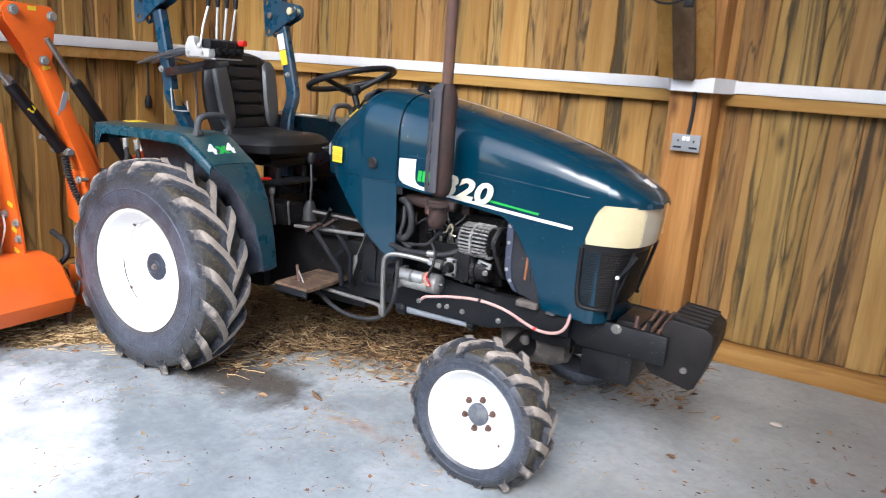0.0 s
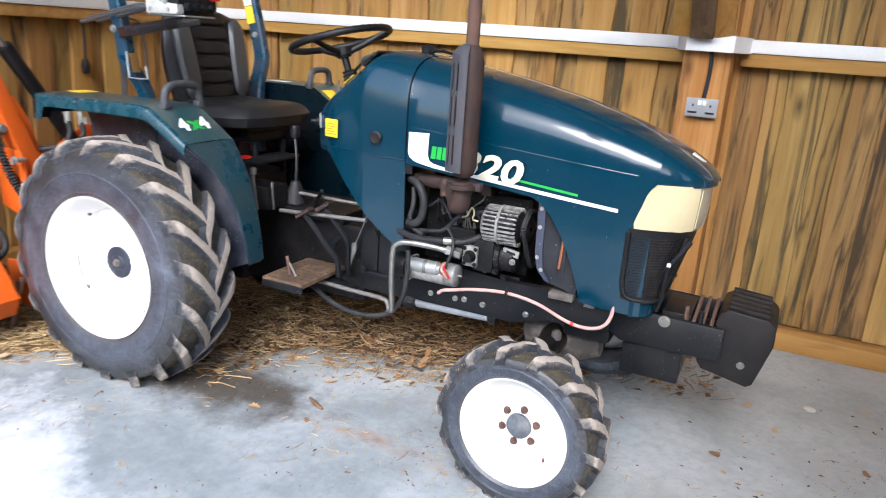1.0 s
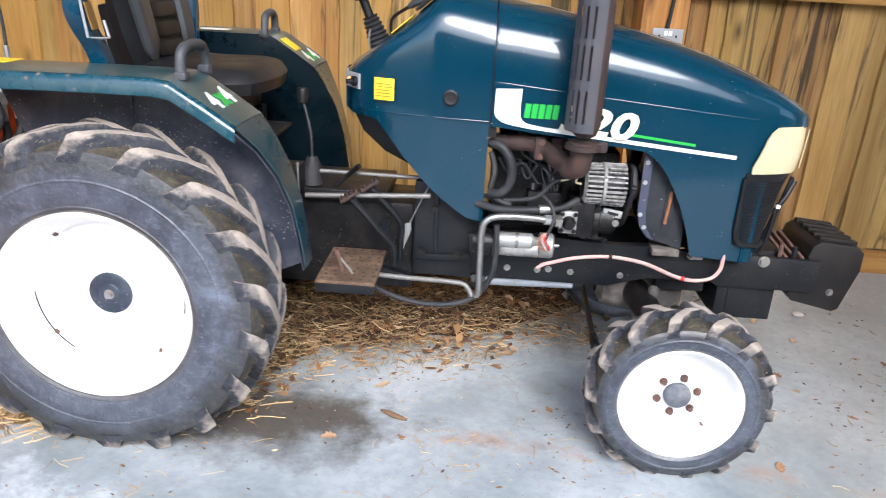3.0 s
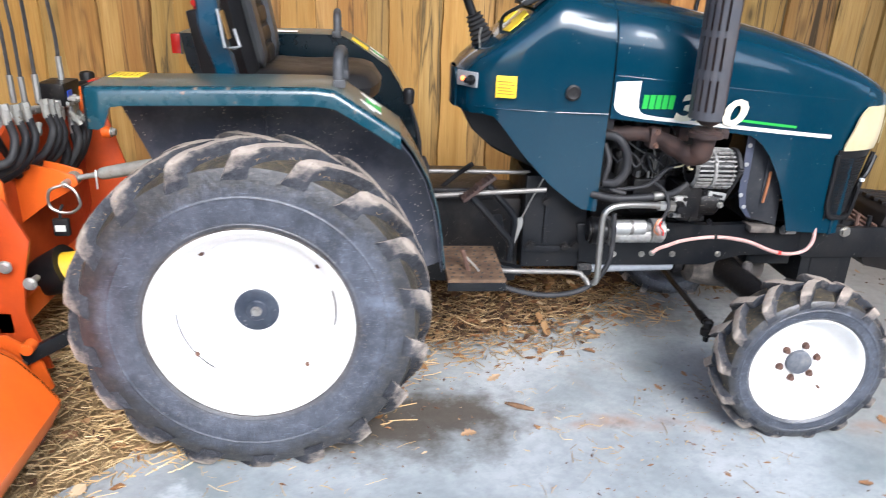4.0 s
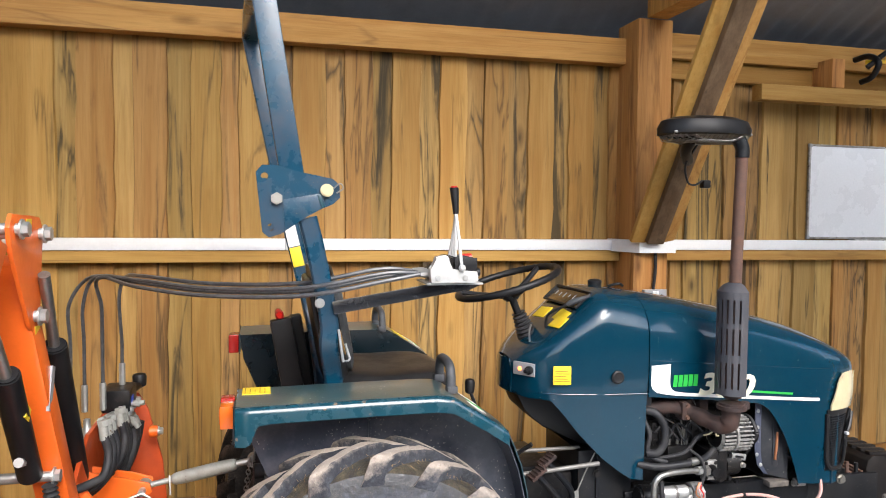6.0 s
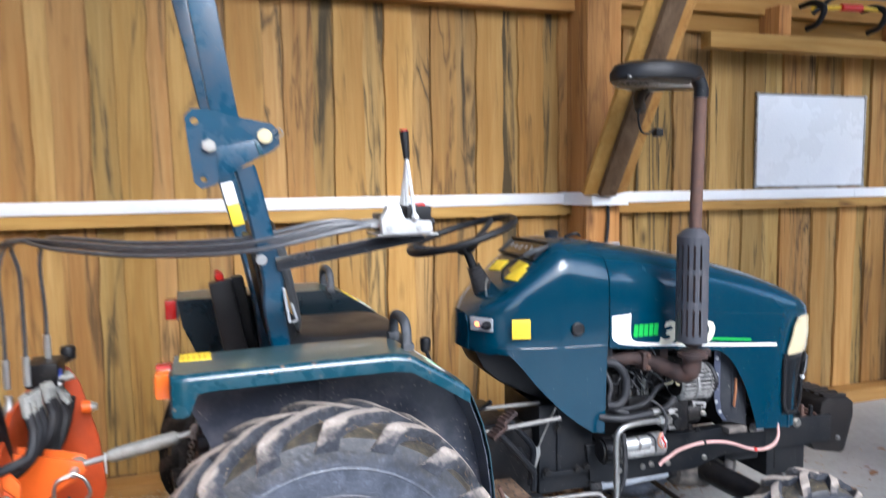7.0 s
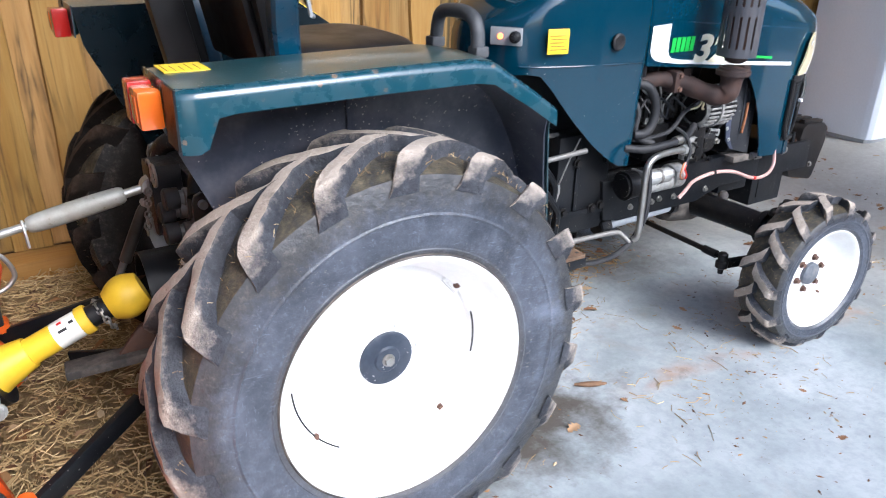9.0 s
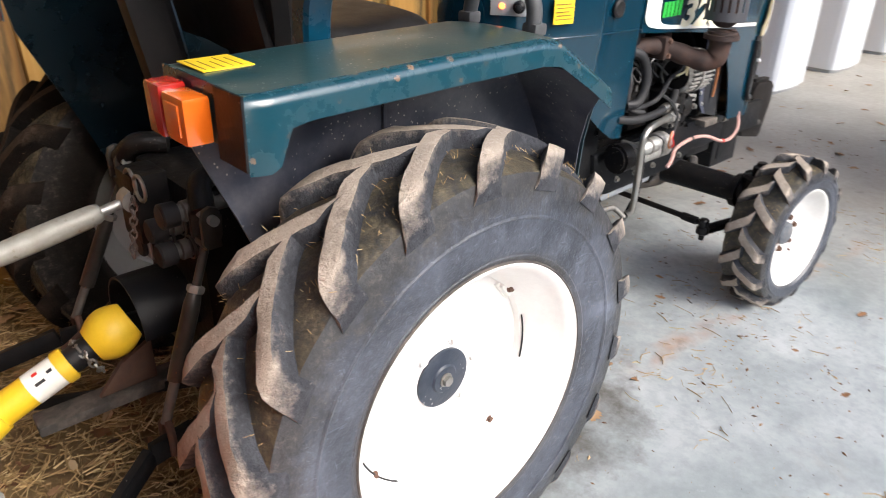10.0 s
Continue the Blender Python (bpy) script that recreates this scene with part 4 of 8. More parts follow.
def wheel(parent, name, at, radius, rim_r, half, lugs, lug_h, steer=0.0, rear=True, label="", rubber=None):
    """A wheel with a ribbed tractor tyre. The outer face looks to -y when side is -1."""
    wall_mat, tread_mat = rubber or (M_TYRE if rear else M_TYRE_FRONT, M_TREAD)
    hub = new(name)
    hub.parent = parent
    hub.matrix_local = pose(*at, 0, 0, steer)
    if label:
        hub["label"] = label
    R = radius - lug_h
    wall = [(-half * 0.86, rim_r), (-half * 0.93, rim_r + 0.010), (-half * 0.97, rim_r + (R - rim_r) * 0.16), (-half * 0.99, rim_r + (R - rim_r) * 0.34), (-half * 1.0, rim_r + (R - rim_r) * 0.52),
            (-half * 0.97, rim_r + (R - rim_r) * 0.74), (-half * 0.90, R * 0.965), (-half * 0.72, R * 0.988), (-half * 0.3, R), (0, R * 1.002)]
    prof = wall + [(-y, r) for y, r in wall[-2::-1]]
    inner = [(half * 0.70, rim_r - 0.01), (-half * 0.70, rim_r - 0.01)]
    b = lathe(prof + inner + [prof[0]], 72)
    ribs = [(rim_r + 0.020, -half * 0.945), (rim_r + (R - rim_r) * 0.50, -half * 1.0)]
    flat = -at[2] + 0.001
    for v in b.verts:
        if v.co.z < flat:
            v.co.z = flat
            v.co.y *= 1.03
    part("tyre", b, wall_mat, hub, "dusty black rubber tyre wall" if not rubber else "black muddy tyre wall, darkened for the shade it stands in")
    for r, y in ribs:
        part("tyre_rib", lathe([(y - 0.0005, r - 0.005), (y - 0.0025, r), (y - 0.0005, r + 0.005)], 72), wall_mat, hub)
    # chevron lugs
    rng = random.Random(len(name) + lugs)
    for s in (-1, 1):
        for k in range(lugs):
            t = bmesh.new()
            phi0 = 2 * math.pi * (k + (0.5 if s > 0 else 0.0)) / lugs
            secs = []
            scale = half / 0.125
            for u in (0.0, 0.08, 0.18, 0.30, 0.42, 0.54, 0.66, 0.76, 0.85, 0.90, 0.945, 0.98, 1.0):
                y = s * (-0.014 * scale + (half * 0.985 + 0.014 * scale) * u)
                # the nose leads in the rolling direction, the heel trails
                lag = 0.36 * u ** 0.92 * scale
                base = R * (1.0 - 0.035 * u ** 4) - 0.006
                top = radius * (1.0 - 0.018 * u ** 3)
                # the heel slopes down over the shoulder, the nose has a splayed foot
                drop = max(0.0, (u - 0.80) / 0.20)
                top -= (radius - R * 0.958) * drop ** 1.7
                base -= 0.050 * R * drop
                foot = max(0.0, 1 - u / 0.20)
                w1 = (0.0275 + 0.0015 * u - 0.004 * drop) * scale
                w0 = w1 + (0.008 + 0.004 * drop) * scale
                rough_w, rough_h = rng.uniform(-0.0022, 0.0022), rng.uniform(-0.0022, 0.0022)
                lip = 0.28 * (top - base)
                sec = []
                for ww, r in ((w0 + 0.016 * foot * scale, base), (w1 * 1.10 + 0.016 * foot * scale, top - lip), (w1 * 0.90 + rough_w + 0.014 * foot * scale, top + rough_h), (0.0, top + 0.0015 + rough_h * 0.5),
                              (-w1 * 0.90 + rough_w, top - rough_h), (-w1 * 1.10, top - lip), (-w0, base)):
                    p = phi0 - lag + ww / radius
                    sec.append(t.verts.new((r * math.sin(p), y, max(flat, r * math.cos(p)))))
                secs.append(sec)
            skin(t, secs)
            part("tread_lug", t, tread_mat, hub)
    g = bmesh.new()
    for k in range(1100 if rear else 250):
        p0, y0, r0 = rng.uniform(0, 6.283), rng.uniform(-0.9, 0.8) * half, R + rng.uniform(-0.05, 0.35) * lug_h
        ln, a = 0.0015 + 0.009 * rng.random() ** 2.5, rng.uniform(0, 3.14)
        pts = []
        for u in (-1, 0, 1):
            pp, yy = p0 + u * ln * math.cos(a) / radius, y0 + u * ln * math.sin(a)
            pts.append(((r0 + 0.003 * u) * math.sin(pp), yy, max(flat, (r0 + 0.003 * u) * math.cos(pp))))
        tube(pts, 0.0005, 3, g, 1)
    part("caught_straw", g, M_STRAW, hub, "bits of straw stuck in the tread")["kind"] = "stuff"
    if rear:
        p = [(-0.116, rim_r + 0.010), (-0.124, rim_r + 0.008), (-0.126, rim_r + 0.002), (-0.120, rim_r - 0.008), (-0.105, rim_r - 0.018), (-0.085, rim_r - 0.024), (-0.075, rim_r - 0.034), (-0.030, rim_r - 0.048), (-0.016, rim_r - 0.062), (0.03, rim_r - 0.066), (0.05, rim_r - 0.05), (0.10, rim_r - 0.012), (0.124, rim_r + 0.006)]
        part("rim", lathe(p, 72), M_RIM, hub, "white painted steel rim")
        part("rim_edge", lathe([(-0.1262, rim_r + 0.0045), (-0.1280, rim_r + 0.0062), (-0.1262, rim_r + 0.0085), (-0.120, rim_r + 0.0105)], 72), M_PIVOT, hub, "rust-brown bare rim edge")
        d = [(0.006, 0.252), (0.000, 0.254), (-0.004, 0.246), (0.002, 0.225), (0.002, 0.13), (-0.004, 0.115), (-0.008, 0.10), (-0.008, 0.02), (-0.008, 0.001)]
        part("wheel_disc", lathe(d + [(0.006, 0.001)], 64), M_RIM, hub, "white painted wheel centre")
        for k in range(4):
            a = radians(38 + 90 * k)
            m = Matrix.Rotation(-a, 4, "Y")
            b = box(-0.030, 0.030, -0.006, 0.012, 0.222, rim_r - 0.050, 0.004)
            box(-0.022, 0.022, -0.016, 0.006, 0.226, 0.256, 0.006, b)
            bmesh.ops.transform(b, matrix=m, verts=b.verts)
            part("rim_clamp", b, M_RIM, hub)
            b = bolt((0, -0.016, 0.241), (0, -1, 0), 0.008, 0.008)
            bmesh.ops.transform(b, matrix=m, verts=b.verts)
            part("clamp_bolt", b, M_RUST, hub)
        part("hub_cap", lathe([(-0.004, 0.068), (-0.014, 0.068), (-0.017, 0.062), (-0.017, 0.034), (-0.021, 0.030), (-0.022, 0.010), (-0.022, 0.001)], 40), M_HUB, hub, "dusty blue-grey hub flange")
        for a0, a1 in ((178, 236), (-12, 16)):
            arc = [(0.238 * math.cos(radians(a0 + (a1 - a0) * q / 12)), -0.0215, -0.238 * math.sin(radians(a0 + (a1 - a0) * q / 12)) if a0 > 90 else 0.238 * math.sin(radians(a0 + (a1 - a0) * q / 12))) for q in range(13)]
            if a0 > 90:
                arc = [(x, y, -abs(z)) for x, y, z in arc]
            part("rim_slot", tube(arc, 0.0022, 6, None, 1), M_PLASTIC, hub)
        part("axle_nut", bolt((0, -0.021, 0), (0, -1, 0), 0.012, 0.012), M_STEEL, hub)
        for k in range(6):
            a = radians(20 + 60 * k)
            part("wheel_bolt", bolt((0.088 * math.sin(a), -0.008, 0.088 * math.cos(a)), (0, -1, 0), 0.010, 0.012), M_RIM, hub)
    else:
        p = [(-0.072, rim_r + 0.008), (-0.077, rim_r + 0.006), (-0.078, rim_r + 0.001), (-0.073, rim_r - 0.007), (-0.062, rim_r - 0.013), (-0.045, rim_r - 0.022), (-0.020, rim_r - 0.034), (0.000, rim_r - 0.055), (0.004, rim_r - 0.080), (-0.004, 0.085), (-0.012, 0.066), (-0.012, 0.05), (-0.012, 0.001)]
        part("rim", lathe(p, 64), M_RIM, hub, "white painted steel wheel with small rust chips")
        part("hub_cap", lathe([(-0.010, 0.045), (-0.024, 0.043), (-0.029, 0.036), (-0.030, 0.001)], 32), M_HUBCAP, hub, "scuffed pale grey hub cover")
        for k in range(6):
            a = radians(12 + 60 * k)
            part("wheel_bolt", bolt((0.064 * math.sin(a), -0.011, 0.064 * math.cos(a)), (0, -1, 0), 0.010, 0.014), M_RUST, hub)
        part("valve_stem", rod((0.09, 0.012, -0.10), (0.098, -0.012, -0.104), 0.005), M_RUST, hub)
    return hub


RW_Y, FW_Y = -0.604, -0.558
wheel(tractor, "rear_wheel", (0, RW_Y, 0.502), 0.530, 0.297, 0.134, 18, 0.036, label="white wheel with a big muddy chevron tyre")
fw = wheel(tractor, "front_wheel", (1.806, FW_Y, 0.266), 0.297, 0.190, 0.088, 14, 0.026, steer=-4.0, rear=False, label="small white wheel with a muddy chevron tyre")
wheel(tractor, "rear_wheel", (0, 2 * CY - RW_Y, 0.502), 0.530, 0.297, 0.134, 18, 0.036, steer=180.0, label="white wheel with a big muddy tyre, rubber darkened for shade", rubber=(M_TYRE_SHADED, M_TREAD_SHADED))
copy_thing(fw, pose(1.806, 2 * CY - FW_Y, 0.266, 0, 0, 176))

# --- bonnet, nose and cowl ---
HALF = [(0.64, 0.09), (0.67, 0.155), (0.70, 0.19), (0.75, 0.222), (0.82, 0.246), (0.95, 0.268), (1.14, 0.276), (1.16, 0.272), (1.5, 0.268), (1.8, 0.258), (2.0, 0.244), (2.08, 0.232), (2.14, 0.216), (2.19, 0.186), (2.225, 0.142), (2.245, 0.100), (2.258, 0.055)]
TOP = [(0.64, 1.165), (0.67, 1.196), (0.70, 1.218), (0.78, 1.278), (0.85, 1.336), (0.95, 1.424), (0.98, 1.438), (1.02, 1.445), (1.14, 1.432), (1.3, 1.408), (1.5, 1.372), (1.72, 1.325), (1.9, 1.275), (2.02, 1.232), (2.12, 1.185), (2.19, 1.146), (2.225, 1.122), (2.245, 1.105), (2.258, 1.088)]
SHO = [(0.64, 1.09), (0.70, 1.12), (0.80, 1.165), (0.90, 1.195), (1.0, 1.21), (1.14, 1.22), (1.5, 1.19), (1.9, 1.13), (2.1, 1.10), (2.245, 1.08)]


def arch(x, zb, n=15, grow=0.0, square=2.7, lower=None):
    """Points of the bonnet's cross-section at x, from the right skirt over the top to the left one."""
    w, zt, zs = lerp(HALF, x) + grow, lerp(TOP, x) + grow, lerp(SHO, x)
    zs = min(zs, zt - 0.01)
    pts = []
    side = []
    for k in range(5):
        f = k / 5
        z = zb + (zs - zb) * f
        ww = w * (1.0 + 0.0 * f)
        if lower is not None and z < lower:
            ww = w - 0.006 - 0.05 * (lower - z)
        side.append((ww, z))
    for w1, z in side:
        pts.append((x, CY - w1, z))
    for k in range(n):
        a = math.pi * k / (n - 1)
        c, s = math.cos(a), math.sin(a)
        y = -math.copysign(abs(c) ** (2 / square), c) * w
        pts.append((x, CY + y, zs + (zt - zs) * abs(s) ** (2 / square)))
    for w1, z in side[::-1]:
        pts.append((x, CY + w1, z))
    return pts


SKIRT = [(1.16, 1.028), (1.40, 1.005), (1.66, 0.975), (1.70, 0.955), (1.74, 0.915), (1.80, 0.82), (1.85, 0.70), (1.875, 0.615), (2.09, 0.60)]
bonnet_x = [1.150, 1.156, 1.22, 1.32, 1.42, 1.52, 1.60, 1.66, 1.69, 1.72, 1.75, 1.78, 1.81, 1.835, 1.855, 1.868, 1.874, 1.95, 2.03, 2.085]
rows = [arch(x, lerp(SKIRT, x)) for x in bonnet_x]
bonnet = part("bonnet", sheet(rows, 0.004), M_PAINT, tractor, "glossy dark green bonnet with a dusty lower skirt")
rows = [arch(x, lerp([(2.088, 0.985), (2.125, 1.062), (2.15, 1.072)], x)) for x in (2.0852, 2.10, 2.112, 2.125, 2.15, 2.18, 2.205, 2.225, 2.238, 2.248, 2.258)]
b = sheet(rows, 0.004)
part("bonnet_nose", b, M_PAINT, tractor, "rounded dark green bonnet nose")
part("nose_badge", box(2.150, 2.205, CY - 0.015, CY + 0.035, 1.150, 1.153, 0.001, turn=Matrix.Rotation(radians(33), 4, "Y")), M_DECAL, tractor)

COWL_B = [(0.64, 1.03), (0.70, 1.02), (0.75, 1.03), (0.80, 0.975), (0.88, 0.875), (0.97, 0.785), (1.08, 0.700), (1.14, 0.69)]
rows = [arch(x, lerp(COWL_B, x), 25, lower=1.04, square=lerp([(0.64, 3.6), (0.75, 4.6), (0.95, 4.2), (1.02, 3.3), (1.14, 2.8)], x)) for x in (0.642, 0.655, 0.67, 0.69, 0.72, 0.76, 0.80, 0.86, 0.92, 0.945, 0.96, 0.98, 1.01, 1.04, 1.09, 1.135, 1.144)]
cowl = part("dash_cowl", sheet(rows, 0.004), M_PAINT, tractor, "bulging dark green dashboard cowl")
# rear face of the cowl
rows = [[(0.642 - 0.012 * math.sin(math.pi * f), CY + (2 * f - 1) * w, z) for f in [k / 8 for k in range(9)]] for z, w in ((1.162, 0.07), (1.13, 0.090), (1.09, 0.096), (1.03, 0.092))]
part("dash_rear_panel", sheet(rows, 0.004), M_PAINT, tractor)
b = prism([(0.655, 1.04), (0.70, 0.95), (0.78, 0.88), (0.95, 0.80), (1.10, 0.72), (1.10, 1.04)], CY - 0.10, CY + 0.10, "y", 0.01)
part("lower_dash", b, M_PLASTIC, tractor, "matt black panel under the dashboard")
# fastener, catch and stickers on the cowl
part("cowl_fastener", lathe([(-0.004, 0.026), (-0.010, 0.026), (-0.013, 0.020), (-0.010, 0.012), (-0.012, 0.001)], 24, "y", (1.013, CY - 0.27, 1.113)), M_PLASTIC, tractor)
part("warning_sticker", box(0.757, 0.826, CY - 0.253, CY - 0.2485, 1.088, 1.160, 0.001, turn=Matrix.Rotation(radians(-13), 4, "Z")), M_STICKER, tractor, "yellow warning sticker")
# dashboard top: dark instrument window, two stickers, filler cap
dash = pose(0.916, CY, 1.399, 0, -41.3, 0)


def on_dash(name, x0, x1, y0, y1, z0, z1, bevel, material, label="", m=dash):
    b = box(x0, x1, y0, y1, z0, z1, bevel)
    bmesh.ops.transform(b, matrix=m, verts=b.verts)
    return part(name, b, material, tractor, label)


on_dash("instrument_window", -0.038, 0.038, -0.165, 0.165, 0.0, 0.004, 0.001, M_DARKGLASS, "dark instrument window")
for x0, x1, y0, y1 in ((-0.046, -0.0385, -0.173, 0.173), (0.0385, 0.046, -0.173, 0.173), (-0.038, 0.038, -0.173, -0.1655), (-0.038, 0.038, 0.1655, 0.173)):
    on_dash("instrument_frame", x0, x1, y0, y1, 0.0, 0.010, 0.003, M_PLASTIC)
for n in range(6):
    on_dash("gauge_mark", -0.012 + 0.004 * (n % 3), 0.012 + 0.003 * (n % 2), -0.12 + 0.046 * n, -0.114 + 0.046 * n, 0.0042, 0.0052, 0, M_GREY)
for x, y, turn in ((0.838, 0.075, 6), (0.848, -0.105, -5), (0.822, -0.135, 4)):
    on_dash("dash_sticker", -0.030, 0.030, -0.052, 0.052, 0.0, 0.003, 0.001, M_STICKER, "yellow instruction sticker", pose(x, CY + y, 1.329 + 0.85 * (x - 0.842), 0, -40.4, 0) @ pose(0, 0, 0, 0, 0, turn))
part("filler_cap", lathe([(0.0, 0.028), (0.02, 0.03), (0.026, 0.022), (0.03, 0.001)], 20, "z", (1.06, CY + 0.04, 1.44)), M_PLASTIC, tractor)
part("bonnet_catch", tube([(1.10, CY + 0.0, 1.44), (1.14, CY - 0.02, 1.452), (1.18, CY + 0.02, 1.44)], 0.006), M_PLASTIC, tractor)
# light switch panel with a lit red lamp on the cowl's corner
b = box(-0.004, 0.004, -0.050, 0.050, -0.026, 0.026, 0.006)
bmesh.ops.transform(b, matrix=pose(0.672, CY - 0.155, 1.135, 0, 0, 36), verts=b.verts)
panel = part("switch_panel", b, M_GREY, tractor, "small grey switch panel")
b = lathe([(-0.004, 0.008), (0.006, 0.008), (0.008, 0.001)], 16, "x")
bmesh.ops.transform(b, matrix=pose(0.660, CY - 0.142, 1.135, 0, 0, 216), verts=b.verts)
k = Nodes("lit_red_lamp")
k.b.inputs["Emission Color"].default_value = (1.0, 0.16, 0.03, 1)
k.b.inputs["Emission Strength"].default_value = 3.0
part("warning_lamp", b, k.done((0.6, 0.05, 0.02), 0.3), panel, "lit orange-red warning lamp")
b = lathe([(-0.004, 0.017), (0.008, 0.017), (0.012, 0.010), (0.03, 0.008), (0.032, 0.001)], 16, "x")
bmesh.ops.transform(b, matrix=pose(0.682, CY - 0.185, 1.135, 0, 0, 216), verts=b.verts)
part("key_switch", b, M_PLASTIC, panel)
part("seam_gap", sheet([arch(x, 0.99, grow=-0.012) for x in (1.13, 1.17)], 0.003), M_PLASTIC, tractor)

# headlamp band round the nose, and the mesh grille below it
PLAN = [(2.015, -0.236), (2.05, -0.231), (2.085, -0.222), (2.13, -0.209), (2.185, -0.183), (2.22, -0.138), (2.238, -0.07), (2.245, 0.0), (2.238, 0.07), (2.22, 0.138), (2.185, 0.183), (2.13, 0.209), (2.085, 0.222), (2.05, 0.231), (2.015, 0.236)]


def nose_band(z_lo, z_hi, lo_shift, hi_shift, grow, lo, hi, n=4):
    rows = []
    for k in range(n + 1):
        f = k / n
        z, s = z_lo + (z_hi - z_lo) * f, lo_shift + (hi_shift - lo_shift) * f
        rows.append([(x - s * max(0.0, x - 2.06) / 0.185, CY + y * grow, z) for x, y in PLAN[lo:hi]])
    return rows


for name, lo, hi in (("headlamp", 0, 6), ("front_lens", 5, 8), ("front_lens", 7, 10), ("headlamp", 9, 15)):
    rows = nose_band(0.920, 1.078, 0.015, 0.008, 1.05, lo, hi, 8)
    for k, row in enumerate(rows):
        f = k / 8
        puff = 0.010 * math.sin(math.pi * (0.12 + 0.8 * f))
        rake = 0.050 * f + 0.022 * max(0.0, (f - 0.7) / 0.3) ** 2 + 0.012 * max(0.0, (0.2 - f) / 0.2) ** 2
        rows[k] = [(x + puff * 0.6 + rake * max(0.0, 1 - (x - 2.015) / 0.08), y + math.copysign(puff, y - CY), z) for x, y, z in row]
    part(name, sheet(rows, 0.006), M_CREAM if name == "headlamp" else M_LENS, tractor, "yellowed cream plastic headlamp" if name == "headlamp" else "clouded front lens")
for s in (-1, 1):
    part("lamp_seam", beam((2.216, CY + s * 0.160, 0.932), (2.224, CY + s * 0.158, 1.066), 0.003, 0.003, 0.001), M_CREAM, tractor)
part("headlamp_reflector", sheet(nose_band(0.935, 1.065, 0.06, 0.04, 0.94, 2, 13, 3), 0.003), M_ZINC, tractor)
part("grille_surround", sheet(nose_band(0.890, 0.921, 0.035, 0.02, 1.045, 0, 15, 2), 0.008), M_PLASTIC, tractor)
part("grille_surround", sheet(nose_band(0.598, 0.662, 0.105, 0.095, 1.04, 1, 14, 2), 0.008), M_PAINT, tractor, "dark green lip below the grille")
part("grille_backing", sheet(nose_band(0.655, 0.895, 0.10, 0.045, 1.022, 0, 15, 3), 0.004), M_GRILLE, tractor, "brown dusty radiator screen")
g = bmesh.new()
mesh_rows = nose_band(0.665, 0.892, 0.094, 0.038, 1.040, 0, 15, 22)
for row in mesh_rows:
    tube(row, 0.0024, 4, g, 0)
cols = list(zip(*[[tuple(np.array(a) + (np.array(b2) - np.array(a)) * q) for a, b2 in zip(row, row[1:]) for q in (0, 0.25, 0.5, 0.75)] for row in mesh_rows]))
for c in cols:
    tube(c[::11], 0.0022, 4, g, 0)
part("grille_mesh", g, M_BLACK, tractor, "black wire mesh grille")
for s in (-1, 1):
    part("grille_frame", tube([(2.014, CY + s * 0.247, 0.905), (2.014, CY + s * 0.247, 0.80), (2.016, CY + s * 0.247, 0.71), (2.035, CY + s * 0.245, 0.672), (2.075, CY + s * 0.234, 0.664), (2.115, CY + s * 0.215, 0.662), (2.145, CY + s * 0.16, 0.662)], 0.0095, 8), M_PLASTIC, tractor)
    part("grille_pillar", tube([(2.200, CY + s * 0.168, 0.90), (2.175, CY + s * 0.17, 0.80), (2.138, CY + s * 0.172, 0.665)], 0.008, 8), M_PLASTIC, tractor)
part("grille_latch", tube([(2.212, CY - 0.165, 0.885), (2.18, CY - 0.19, 0.83), (2.160, CY - 0.195, 0.80), (2.150, CY - 0.196, 0.775)], 0.009, 8), M_PLASTIC, tractor)
part("grille_latch", tube([(2.158, CY - 0.197, 0.80), (2.150, CY - 0.198, 0.72), (2.146, CY - 0.192, 0.67), (2.135, CY - 0.18, 0.62)], 0.008, 8), M_PLASTIC, tractor)
part("latch_clip", box(2.150, 2.164, CY - 0.211, CY - 0.195, 0.795, 0.808, 0.003), M_WHITE, tractor)

